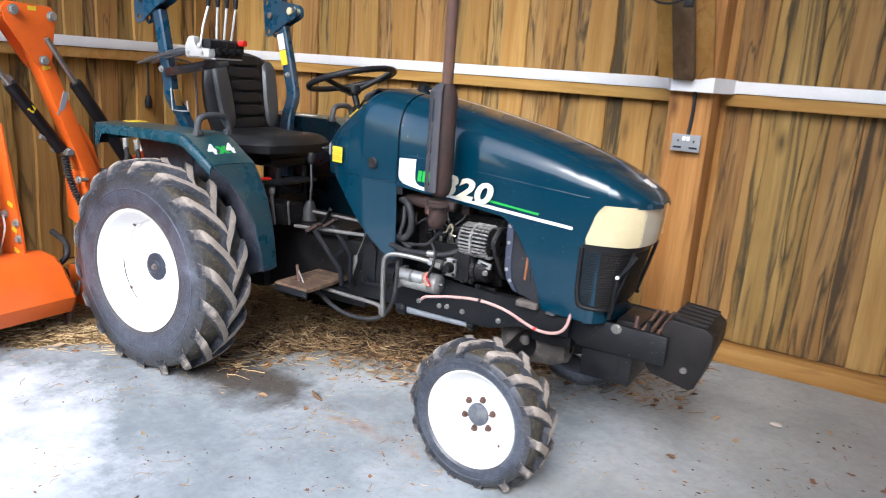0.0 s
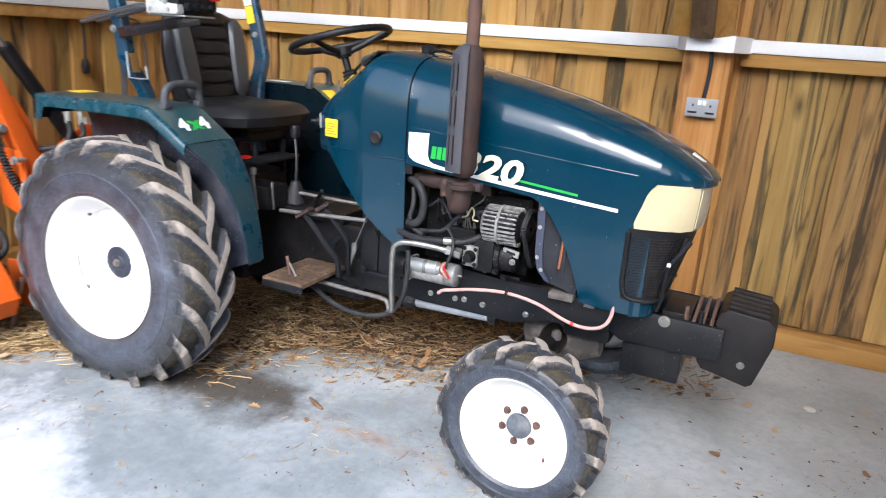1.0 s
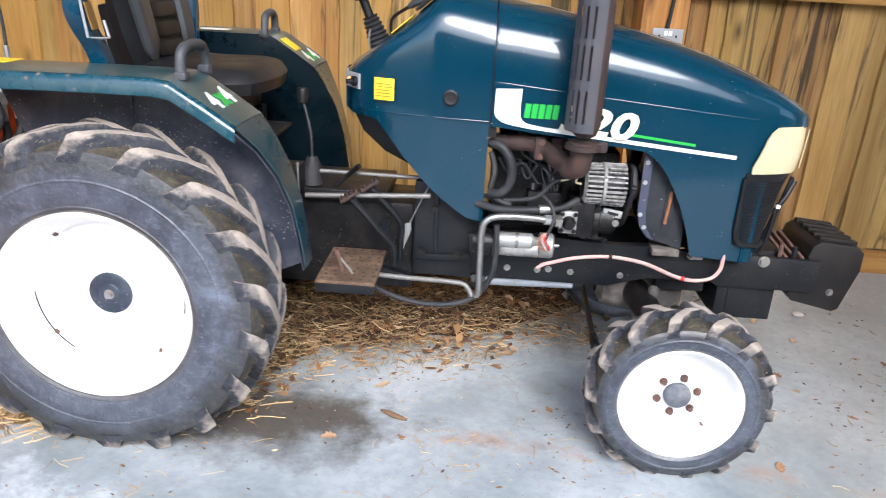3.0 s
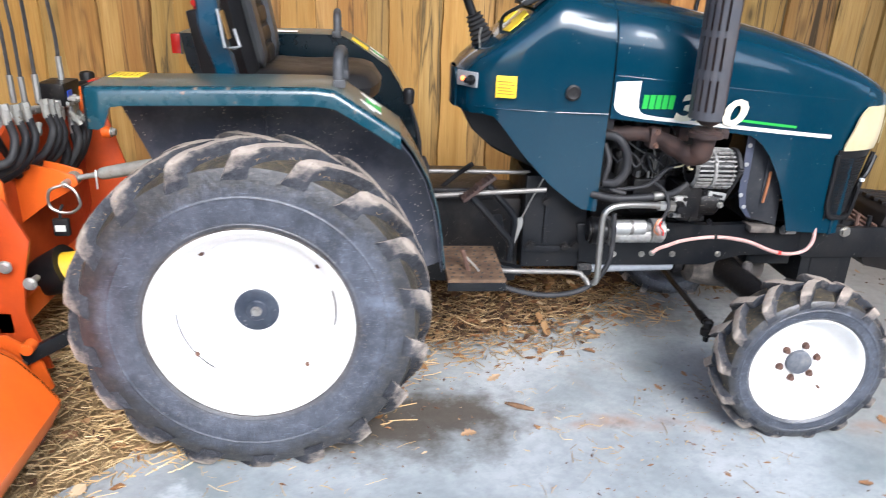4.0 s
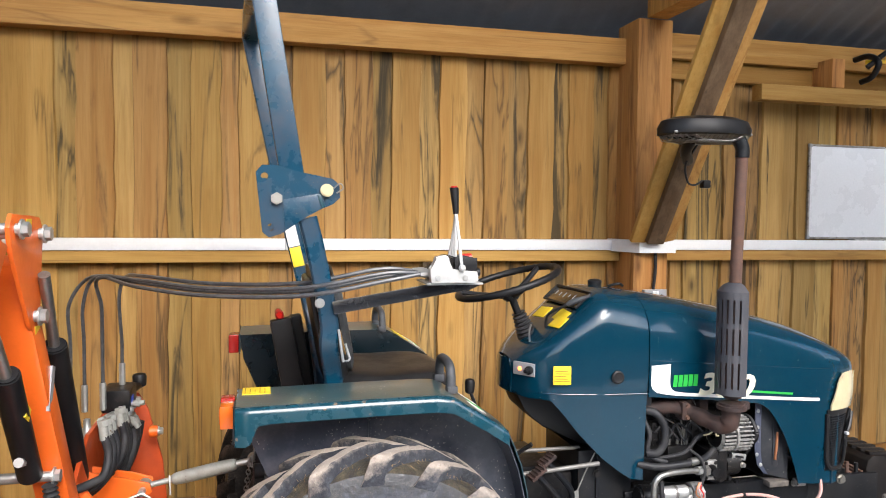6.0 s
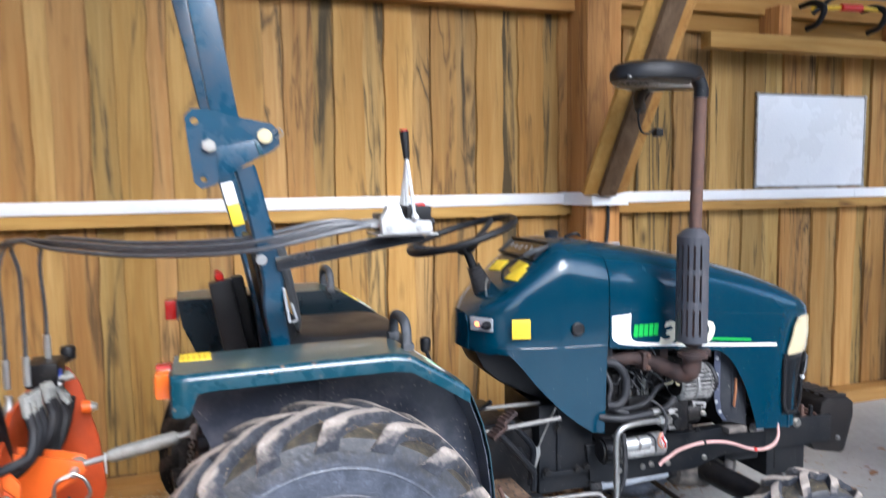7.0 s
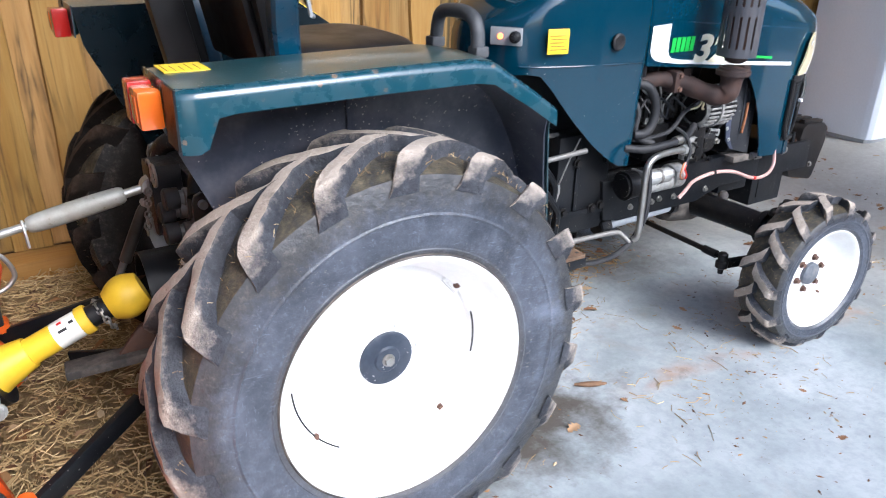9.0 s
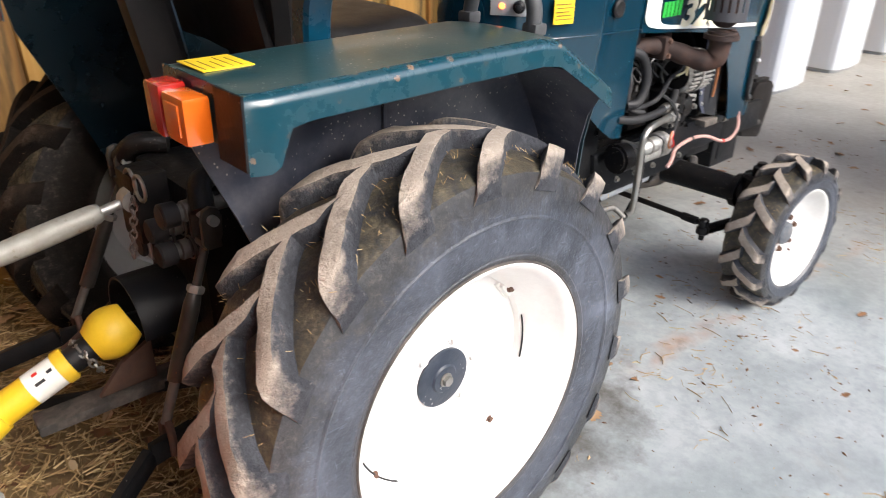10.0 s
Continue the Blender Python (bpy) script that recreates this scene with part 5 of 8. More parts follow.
# livery on both sides: white tab and stripe, green word bars, model number
for s in (-1, 1):
    def on_side(x, z, off=0.004):
        return (x, CY + s * (lerp(HALF, x) + off), z)
    # the tab sweeps round into the thin stripe
    edge = [(1.158, 1.152), (1.157, 1.075), (1.165, 1.058), (1.185, 1.044), (1.22, 1.036), (1.27, 1.0285), (1.32, 1.0235)]
    inner = [(1.243, 1.156), (1.241, 1.090), (1.243, 1.068), (1.250, 1.054), (1.264, 1.0455), (1.29, 1.0405), (1.32, 1.0365)]
    part("white_tab", sheet([[on_side(*p), on_side((p[0] + q[0]) / 2, (p[1] + q[1]) / 2), on_side(*q)] for p, q in zip(edge, inner)]), M_DECAL, tractor)
    xs = [1.31, 1.40, 1.50, 1.60, 1.70, 1.80, 1.90, 1.968]
    part("white_stripe", sheet([[on_side(x, 1.0305 - 0.0905 * (x - 1.31) - 0.006), on_side(x, 1.0305 - 0.0905 * (x - 1.31) + 0.007)] for x in xs]), M_DECAL, tractor)
    xs = [1.59, 1.66, 1.75, 1.825]
    part("green_stripe", sheet([[on_side(x, 1.03 - 0.105 * (x - 1.59) - 0.004), on_side(x, 1.03 - 0.105 * (x - 1.59) + 0.005)] for x in xs]), M_GREEN, tractor)
    for k in range(5):
        x = 1.254 + 0.0228 * k
        part("word_bar", sheet([[on_side(x, 1.064), on_side(x + 0.004, 1.111)], [on_side(x + 0.0188, 1.063), on_side(x + 0.0225, 1.110)]]), M_GREEN, tractor)
    a = math.degrees(math.atan2(0.276 - 0.262, 0.5))
    if s < 0:
        m = pose(*on_side(1.366, 1.030), 90, 4.0, -a)
    else:
        m = pose(*on_side(1.62, 1.022), 90, -4.0, 180 - a)
    lettering("320", 0.122, M_NUMBER, "model_number", tractor, m @ Matrix.Diagonal((1.32, 1.0, 1.0, 1.0)), 0.2, 0.0042, 0.0008, "", 1.02)

# pressed creases that catch the light on the bonnet and the cowl
for s in (-1, 1):
    xs = [0.70, 0.74, 0.80, 0.90, 1.0, 1.10, 1.142]
    part("cowl_crease", tube([(x, CY + s * (lerp(HALF, x) - 0.0015), 1.043 + 0.012 * (1.142 - x)) for x in xs], 0.0027, 8), M_PAINT, tractor)
    xs = [1.16, 1.30, 1.45, 1.60, 1.75, 1.90, 2.02]
    part("bonnet_crease", tube([(x, CY + s * (lerp(HALF, x) - 0.0014), 1.172 - 0.085 * (x - 1.16)) for x in xs], 0.0022, 8), M_PAINT, tractor)
for k in range(5):
    part("sticker_line", box(0.762 + 0.004 * (k % 2), 0.820 - 0.007 * (k % 3), CY - 0.2545, CY - 0.2525, 1.100 + 0.010 * k, 1.1022 + 0.010 * k, 0, turn=Matrix.Rotation(radians(-13), 4, "Z")), M_BRASS, tractor)

# --- engine bay ---
part("engine_block", box(1.17, 1.62, CY - 0.105, CY + 0.135, 0.62, 0.93, 0.012), M_DARK, tractor, "greasy black engine block")
part("cylinder_head", box(1.19, 1.60, CY - 0.10, CY + 0.12, 0.932, 1.0, 0.01), M_DARK, tractor)
b = box(1.23, 1.50, CY - 0.150, CY - 0.106, 0.80, 0.885, 0.006)
for k in range(9):
    box(1.236 + 0.031 * k, 1.246 + 0.031 * k, CY - 0.158, CY - 0.107, 0.795, 0.888, 0.002, b)
for k in range(3):
    box(1.23, 1.50, CY - 0.155, CY - 0.107, 0.812 + 0.027 * k, 0.817 + 0.027 * k, 0.001, b)
part("ribbed_cover", b, M_DARK, tractor, "black ribbed side cover")
part("oil_pan", box(1.18, 1.60, CY - 0.12, CY + 0.12, 0.48, 0.618, 0.015), M_DARK, tractor)
for k in range(4):
    part("engine_bolt", bolt((1.22 + 0.115 * k, CY - 0.106, 0.955), (0, -1, 0), 0.010, 0.012), M_DARK, tractor)
    part("exhaust_flange", box(1.21 + 0.075 * k, 1.25 + 0.075 * k, CY - 0.19, CY - 0.101, 0.935, 0.985, 0.006), M_SOOT, tractor)
part("exhaust_manifold", tube([(1.16, CY - 0.19, 0.965), (1.22, CY - 0.205, 0.965), (1.29, CY - 0.225, 0.968), (1.345, CY - 0.26, 0.955), (1.385, CY - 0.315, 0.935), (1.418, CY - 0.365, 0.925), (1.437, CY - 0.385, 0.950), (1.440, CY - 0.388, 1.02)], lambda u: 0.024 + 0.014 * u + 0.002 * math.sin(40 * u), 16), M_SOOT, tractor, "sooty rust-brown exhaust manifold")
b = box(1.300, 1.335, CY - 0.275, CY - 0.215, 0.925, 0.998, 0.008)
part("manifold_flange", b, M_SOOT, tractor)
for z in (0.938, 0.985):
    part("manifold_bolt", bolt((1.322, CY - 0.275, z), (0, -1, 0), 0.008, 0.008), M_RUST, tractor)
part("elbow_clamp", lathe([(0.995, 0.046), (0.997, 0.056), (1.012, 0.056), (1.014, 0.046)], 24, "z", (1.440, CY - 0.388, 0.0)), M_SOOT, tractor)
part("clamp_lug", box(1.475, 1.515, CY - 0.40, CY - 0.375, 0.992, 1.022, 0.004), M_SOOT, tractor)
part("breather_cup", lathe([(0.965, 0.012), (0.967, 0.03), (1.01, 0.032), (1.02, 0.028), (1.021, 0.01)], 20, "z", (1.298, CY - 0.158, 0.0)), M_PLASTIC, tractor)
part("breather_pipe", tube([(1.298, CY - 0.158, 0.968), (1.302, CY - 0.15, 0.90), (1.304, CY - 0.138, 0.848)], 0.013, 10), M_PLASTIC, tractor)
# alternator: dark body, pale dusty fins
ALT = (0.012, CY - 0.225, 0.846)
alt = part("alternator", lathe([(1.462, 0.02), (1.466, 0.050), (1.482, 0.064), (1.598, 0.066), (1.612, 0.052), (1.618, 0.02)], 36, "x", ALT), M_DARK, tractor, "dusty finned aluminium alternator")
for k in range(26):
    a = 2 * math.pi * k / 26
    for x0, x1, r0, r1 in ((1.474, 1.528, 0.058, 0.071), (1.540, 1.606, 0.060, 0.074)):
        b = box(x0, x1, -0.0032, 0.0032, r0, r1, 0.001)
        bmesh.ops.transform(b, matrix=Matrix.Translation(ALT) @ Matrix.Rotation(a, 4, "X"), verts=b.verts)
        part("fin", b, M_FIN, alt)
part("fin_ring", lathe([(1.529, 0.060), (1.529, 0.075), (1.539, 0.075), (1.539, 0.060)], 36, "x", ALT), M_FIN, alt)
part("fin_ring", lathe([(1.470, 0.050), (1.466, 0.056), (1.474, 0.066), (1.478, 0.060)], 36, "x", ALT), M_FIN, alt)
part("pulley", lathe([(1.62, 0.01), (1.62, 0.05), (1.632, 0.042), (1.644, 0.05), (1.646, 0.01)], 28, "x", ALT), M_DARK, alt)
part("alternator_bracket", beam((1.56, CY - 0.23, 0.752), (1.625, CY - 0.235, 0.742), 0.012, 0.026, 0.003), M_ZINC, tractor, "slotted zinc adjusting strap")
part("strap_slot", beam((1.575, CY - 0.237, 0.750), (1.612, CY - 0.242, 0.744), 0.003, 0.009, 0.001), M_PLASTIC, tractor)
part("fan_belt", tube([(1.645, CY - 0.275, 0.855), (1.645, CY - 0.225, 0.905), (1.645, CY - 0.15, 0.89), (1.645, CY - 0.05, 0.80), (1.645, CY - 0.08, 0.70), (1.645, CY - 0.14, 0.68), (1.645, CY - 0.20, 0.74), (1.645, CY - 0.275, 0.855)], 0.010, 6), M_HOSE, tractor)
part("crank_pulley", lathe([(1.62, 0.01), (1.62, 0.09), (1.634, 0.08), (1.648, 0.09), (1.65, 0.01)], 36, "x", (0, CY - 0.09, 0.745)), M_DARK, tractor)
# hydraulic pump with its bare flange
pump = part("hydraulic_pump", box(1.445, 1.530, CY - 0.255, CY - 0.106, 0.655, 0.785, 0.014), M_DARK, tractor, "oily black hydraulic pump")
part("pump_end", lathe([(1.53, 0.064), (1.548, 0.064), (1.552, 0.056), (1.600, 0.056), (1.612, 0.044), (1.614, 0.01)], 28, "x", (0, CY - 0.19, 0.715)), M_DARK, pump)
part("pump_flange", box(1.410, 1.470, CY - 0.268, CY - 0.240, 0.672, 0.752, 0.004), M_ALU, tractor, "bare aluminium pump flange")
part("pump_fitting", lathe([(-0.25, 0.026), (-0.275, 0.024), (-0.285, 0.018), (-0.30, 0.016), (-0.301, 0.001)], 18, "y", (1.442, CY, 0.712)), M_DARK, tractor)
for x, z in ((1.418, 0.682), (1.462, 0.682), (1.418, 0.742), (1.462, 0.742)):
    part("flange_screw", bolt((x, CY - 0.268, z), (0, -1, 0), 0.006, 0.006), M_DARK, tractor)
for x, z in ((1.54, 0.762), (1.605, 0.715), (1.54, 0.665), (1.575, 0.65), (1.49, 0.775), (1.50, 0.662)):
    part("engine_bolt", bolt((x, CY - 0.245, z), (0, -1, 0), 0.009, 0.012), M_STEEL if x > 1.6 else M_DARK, tractor)
# starter
part("starter_motor", lathe([(1.205, 0.01), (1.207, 0.030), (1.215, 0.034), (1.345, 0.034), (1.347, 0.030), (1.352, 0.030)], 28, "x", (0, CY - 0.262, 0.610)), M_ALU, tractor, "bare metal starter motor")
part("starter_cap", lathe([(1.348, 0.03), (1.348, 0.042), (1.352, 0.045), (1.392, 0.045), (1.398, 0.038), (1.400, 0.01)], 28, "x", (0, CY - 0.262, 0.622)), M_ALU, tractor, "grimy cast starter end")
part("starter_stud", rod((1.400, CY - 0.27, 0.626), (1.416, CY - 0.27, 0.626), 0.006), M_STEEL, tractor)
part("starter_solenoid", lathe([(1.200, 0.01), (1.200, 0.022), (1.208, 0.027), (1.318, 0.027), (1.328, 0.018), (1.342, 0.015)], 24, "x", (0, CY - 0.282, 0.641)), M_ZINC, tractor)
part("starter_lip", box(1.188, 1.208, CY - 0.305, CY - 0.225, 0.575, 0.668, 0.010), M_ALU, tractor)
part("starter_band", lathe([(1.262, 0.0272), (1.262, 0.0285), (1.274, 0.0285), (1.274, 0.0272)], 24, "x", (0, CY - 0.282, 0.641)), M_DULL, tractor)
part("starter_nose", rod((1.12, CY - 0.255, 0.620), (1.190, CY - 0.26, 0.620), 0.052, 0.046, bevel=0.01), M_DARK, tractor)
# pipes, hoses, wires
part("steel_pipe", tube([(1.41, -0.26, 0.720), (1.30, -0.285, 0.735), (1.20, -0.305, 0.738), (1.158, -0.31, 0.722), (1.145, -0.31, 0.68), (1.147, -0.31, 0.55), (1.15, -0.305, 0.46), (1.14, -0.295, 0.440)], 0.0115, 12), M_STEEL, tractor, "bent bare steel hydraulic pipe")
part("steel_pipe", tube([(0.60, -0.22, 0.47), (0.85, -0.24, 0.465), (1.07, -0.26, 0.468), (1.11, -0.27, 0.455), (1.13, -0.29, 0.43)], 0.0095, 10), M_DULL, tractor)
part("pipe_union", rod((1.355, -0.272, 0.728), (1.385, -0.265, 0.724), 0.018, n=6), M_ZINC, tractor)
part("pipe_union", rod((1.390, -0.264, 0.723), (1.412, -0.26, 0.720), 0.022, n=6), M_STEEL, tractor)
part("hose", tube([(1.15, -0.20, 0.965), (1.195, -0.225, 0.955), (1.228, -0.235, 0.905), (1.228, -0.238, 0.84), (1.20, -0.235, 0.80), (1.16, -0.22, 0.795)], 0.016, 12), M_HOSE, tractor, "black rubber radiator hose")
part("hose", tube([(1.16, -0.19, 0.93), (1.175, -0.215, 0.87), (1.165, -0.22, 0.81), (1.19, -0.225, 0.775), (1.24, -0.24, 0.76)], 0.010, 10), M_HOSE, tractor)
part("hose", tube([(1.12, -0.22, 0.755), (1.20, -0.245, 0.745), (1.30, -0.255, 0.752), (1.36, -0.25, 0.757)], 0.014, 10), M_HOSE, tractor)
part("hose_ferrule", rod((1.335, -0.252, 0.756), (1.375, -0.245, 0.758), 0.0165), M_STEEL, tractor)
part("hose", tube([(1.37, -0.25, 0.757), (1.42, -0.235, 0.765), (1.47, -0.215, 0.79)], 0.013, 10), M_HOSE, tractor)
part("hose", tube([(0.72, -0.26, 0.46), (0.86, -0.29, 0.41), (1.0, -0.30, 0.395), (1.12, -0.29, 0.42), (1.185, -0.29, 0.50), (1.20, -0.285, 0.60), (1.195, -0.275, 0.70)], 0.010, 8), M_HOSE, tractor)
rng = random.Random(21)
part("wiring", tube([(1.51, CY - 0.25, 0.90), (1.46, CY - 0.26, 0.885), (1.42, CY - 0.265, 0.868), (1.375, CY - 0.265, 0.85), (1.34, CY - 0.265, 0.81), (1.30, CY - 0.26, 0.785), (1.20, CY - 0.245, 0.772), (1.14, CY - 0.23, 0.78)], 0.008, 8), M_HOSE, tractor, "black taped wiring loom")
part("wiring", tube([(1.34, CY - 0.265, 0.805), (1.375, CY - 0.29, 0.775), (1.385, CY - 0.31, 0.73), (1.372, CY - 0.315, 0.69), (1.362, CY - 0.315, 0.66)], 0.006, 6), M_HOSE, tractor)
for dx, mat in ((0.0, M_WIRE), (0.008, M_REDPLASTIC), (-0.008, M_COPPER)):
    part("wiring", tube([(1.366 + dx, CY - 0.315, 0.685), (1.352 + dx, CY - 0.32, 0.665), (1.36 + dx * 2, CY - 0.318, 0.64), (1.372 + dx, CY - 0.312, 0.622)], 0.0032, 6), mat, tractor)
part("alternator_wire", tube([(1.40, CY - 0.27, 0.860), (1.425, CY - 0.285, 0.872), (1.435, CY - 0.288, 0.895), (1.445, CY - 0.285, 0.905), (1.452, CY - 0.283, 0.885), (1.448, CY - 0.283, 0.862), (1.466, CY - 0.275, 0.855)], 0.004, 6), M_CREAM, tractor, "pale alternator lead")
for k in range(3):
    x = 1.25 + 0.085 * k
    part("injector_pipe", tube([(x, CY - 0.11, 0.985), (x + 0.012, CY - 0.15, 0.965), (x + 0.02, CY - 0.165, 0.92), (1.36 + 0.012 * k, CY - 0.165, 0.86), (1.37 + 0.012 * k, CY - 0.165, 0.79)], 0.0035, 6), M_STEEL, tractor)
    part("loose_wire", tube([(1.19 + 0.07 * k, CY - 0.16, 0.90), (1.22 + 0.07 * k, CY - 0.20, 0.86 - 0.02 * k), (1.27 + 0.06 * k, CY - 0.19, 0.89), (1.33 + 0.06 * k, CY - 0.21, 0.84 + rng.uniform(-0.02, 0.02))], 0.0045, 6), M_HOSE, tractor)
part("injection_pump", box(1.30, 1.42, CY - 0.175, CY - 0.106, 0.66, 0.79, 0.012), M_DARK, tractor)
for x, z in ((1.32, 0.80), (1.36, 0.80), (1.40, 0.80)):
    part("pump_union", rod((x, CY - 0.15, 0.785), (x, CY - 0.15, 0.815), 0.009, n=6), M_STEEL, tractor)
part("battery_cable", tube([(1.345, CY - 0.325, 0.560), (1.365, CY - 0.325, 0.575), (1.40, CY - 0.31, 0.580), (1.48, CY - 0.275, 0.588), (1.60, CY - 0.265, 0.597), (1.72, CY - 0.26, 0.58), (1.83, CY - 0.26, 0.540), (1.90, CY - 0.26, 0.528), (1.96, CY - 0.257, 0.54), (1.99, CY - 0.25, 0.575), (1.997, CY - 0.235, 0.63)], 0.0068, 8), M_WIRE, tractor, "pink and white cable")
for x in (1.60, 1.86):
    part("cable_tape", rod((x - 0.006, CY - 0.2655 + (0.004 if x > 1.7 else 0), 0.597 if x < 1.7 else 0.534), (x + 0.006, CY - 0.2645 + (0.004 if x > 1.7 else 0), 0.597 if x < 1.7 else 0.532), 0.0080), M_REDPLASTIC if x > 1.7 else M_PLASTIC, tractor)
part("rail_cap", box(1.885, 1.93, CY - 0.235, CY - 0.20, 0.595, 0.625, 0.008), M_ALU, tractor)
# radiator, its dusty shroud with a rounded foot, and the copper pipe
part("radiator", box(1.74, 1.82, CY - 0.20, CY + 0.20, 0.64, 1.02, 0.01), M_DARK, tractor, "dusty dark radiator")
out = [(-0.218, 1.0), (-0.222, 0.74), (-0.216, 0.68), (-0.195, 0.640), (-0.15, 0.620), (0.15, 0.620), (0.195, 0.640), (0.216, 0.68), (0.222, 0.74), (0.218, 1.0)]
part("fan_shroud", prism([(CY + u, v) for u, v in out], 1.768, 1.800, "x", 0.006), M_SHROUD, tractor, "dusty grey-black fan shroud with a rounded foot")
part("shroud_ring", lathe([(1.725, 0.150), (1.725, 0.160), (1.769, 0.168), (1.769, 0.150)], 36, "x", (0, CY, 0.83)), M_SHROUD, tractor)
# side cheek of the radiator with a turned flange
part("radiator_cheek", prism([(1.704, 0.985), (1.84, 0.985), (1.85, 0.625), (1.745, 0.655), (1.712, 0.70), (1.704, 0.76)], CY - 0.216, CY - 0.211, "y", 0.001), M_SHROUD, tractor, "dusty dark side cheek of the radiator")
part("cheek_flange", prism([(1.676, 0.985), (1.706, 0.985), (1.708, 0.76), (1.716, 0.70), (1.748, 0.655), (1.726, 0.662), (1.694, 0.70), (1.680, 0.76)], CY - 0.222, CY - 0.2165, "y", 0.001), M_CHEEK, tractor, "blue-grey flange with paint knocked off")
for z in (0.93, 0.86, 0.745, 0.70):
    part("flange_rivet", bolt((1.690 + (0.02 if z < 0.72 else 0.0), CY - 0.222, z), (0, -1, 0), 0.006, 0.004), M_ZINC, tractor)
for k in range(6):
    b = box(1.690, 1.698, -0.028, 0.028, 0.03, 0.142, 0.003)
    bmesh.ops.transform(b, matrix=Matrix.Translation((0, CY, 0.83)) @ Matrix.Rotation(radians(60 * k + 12), 4, "X") @ Matrix.Translation((1.694, 0, 0)) @ Matrix.Rotation(radians(25), 4, "Z") @ Matrix.Translation((-1.694, 0, 0)), verts=b.verts)
    part("fan_blade", b, M_PLASTIC, tractor)
part("fan_hub", lathe([(1.65, 0.02), (1.655, 0.04), (1.70, 0.04), (1.705, 0.02)], 20, "x", (0, CY, 0.83)), M_DARK, tractor)
part("rusty_clamp", box(1.75, 1.845, CY - 0.232, CY - 0.15, 0.600, 0.626, 0.006), M_PIVOT, tractor)
part("copper_pipe", tube([(1.786, CY - 0.224, 0.835), (1.782, CY - 0.226, 0.78), (1.778, CY - 0.224, 0.718)], 0.0055, 8), M_COPPER, tractor, "short copper pipe on the radiator cheek")

# --- chassis ---
for s in (-1, 1):
    out = [(1.12, 0.47), (1.10, 0.62), (1.38, 0.63), (1.62, 0.615), (1.75, 0.62), (1.98, 0.60), (1.98, 0.50), (1.75, 0.50), (1.62, 0.455), (1.20, 0.455)]
    part("chassis_rail", prism(out, CY + s * 0.19, CY + s * 0.155, "y", 0.004), M_BLACK, tractor, "black painted chassis rail")
for x, z in ((1.25, 0.50), (1.36, 0.50), (1.40, 0.505), (1.48, 0.50), (1.66, 0.50), (1.22, 0.56)):
    part("chassis_bolt", bolt((x, CY - 0.19, z), (0, -1, 0), 0.009, 0.010), M_STEEL, tractor)
part("drive_shaft_cover", rod((1.17, CY - 0.155, 0.436), (1.50, CY - 0.152, 0.444), 0.024, bevel=0.004), M_SHAFT, tractor, "pale dusty drive shaft tube")
part("shaft_collar", rod((1.50, CY - 0.152, 0.444), (1.535, CY - 0.152, 0.444), 0.033, bevel=0.004), M_DARK, tractor)
part("shaft_union", rod((1.12, CY - 0.158, 0.433), (1.175, CY - 0.155, 0.436), 0.036, n=8, bevel=0.004), M_DARK, tractor)
part("front_bolster", box(1.80, 1.98, CY - 0.15, CY + 0.15, 0.44, 0.50, 0.01), M_BLACK, tractor)
b = prism([(1.98, 0.605), (1.98, 0.50), (2.02, 0.475), (2.37, 0.475), (2.37, 0.595), (2.16, 0.60)], CY - 0.165, CY - 0.145, "y", 0.003)
part("front_bracket", b, M_BLACK, tractor, "black steel front bracket plate")
b = prism([(1.98, 0.605), (1.98, 0.50), (2.02, 0.475), (2.37, 0.475), (2.37, 0.595), (2.16, 0.60)], CY + 0.145, CY + 0.165, "y", 0.003)
part("front_bracket", b, M_BLACK, tractor, "black steel front bracket plate")
b = box(2.03, 2.24, CY - 0.145, CY + 0.145, 0.345, 0.495, 0.006)
box(2.07, 2.19, CY - 0.149, CY - 0.143, 0.375, 0.475, 0.002, b)
part("towing_box", b, M_BLACK, tractor, "black steel box under the bracket")
part("bracket_floor", box(2.02, 2.34, CY - 0.144, CY + 0.144, 0.505, 0.52, 0.003), M_BLACK, tractor)
part("battery_box", box(2.15, 2.25, CY - 0.11, CY + 0.11, 0.522, 0.605, 0.006), M_PLASTIC, tractor)
for k in range(3):
    part("bracket_strap", beam((2.262 + 0.03 * k, CY - 0.125, 0.585), (2.262 + 0.03 * k, CY + 0.125, 0.610), 0.014, 0.018), M_RUST, tractor)
part("bracket_pin", rod((2.235, CY - 0.13, 0.57), (2.235, CY - 0.128, 0.645), 0.008), M_RUST, tractor)
part("bracket_pin", rod((2.285, CY - 0.13, 0.57), (2.285, CY - 0.128, 0.635), 0.009), M_BLACK, tractor)
for x, z, r in ((2.168, 0.583, 0.016), (1.90, 0.60, 0.013)):
    part("bracket_bolt", bolt((x, CY - 0.166 - (0.03 if x < 2 else 0), z), (0, -1, 0), r, 0.014), M_STEEL, tractor)
for k in range(3):
    part("bolt_hole", lathe([(-0.1655, 0.006), (-0.1665, 0.006), (-0.1665, 0.001)], 10, "y", (2.055 + 0.035 * (k % 2), CY, 0.505 + 0.03 * k)), M_PLASTIC, tractor)
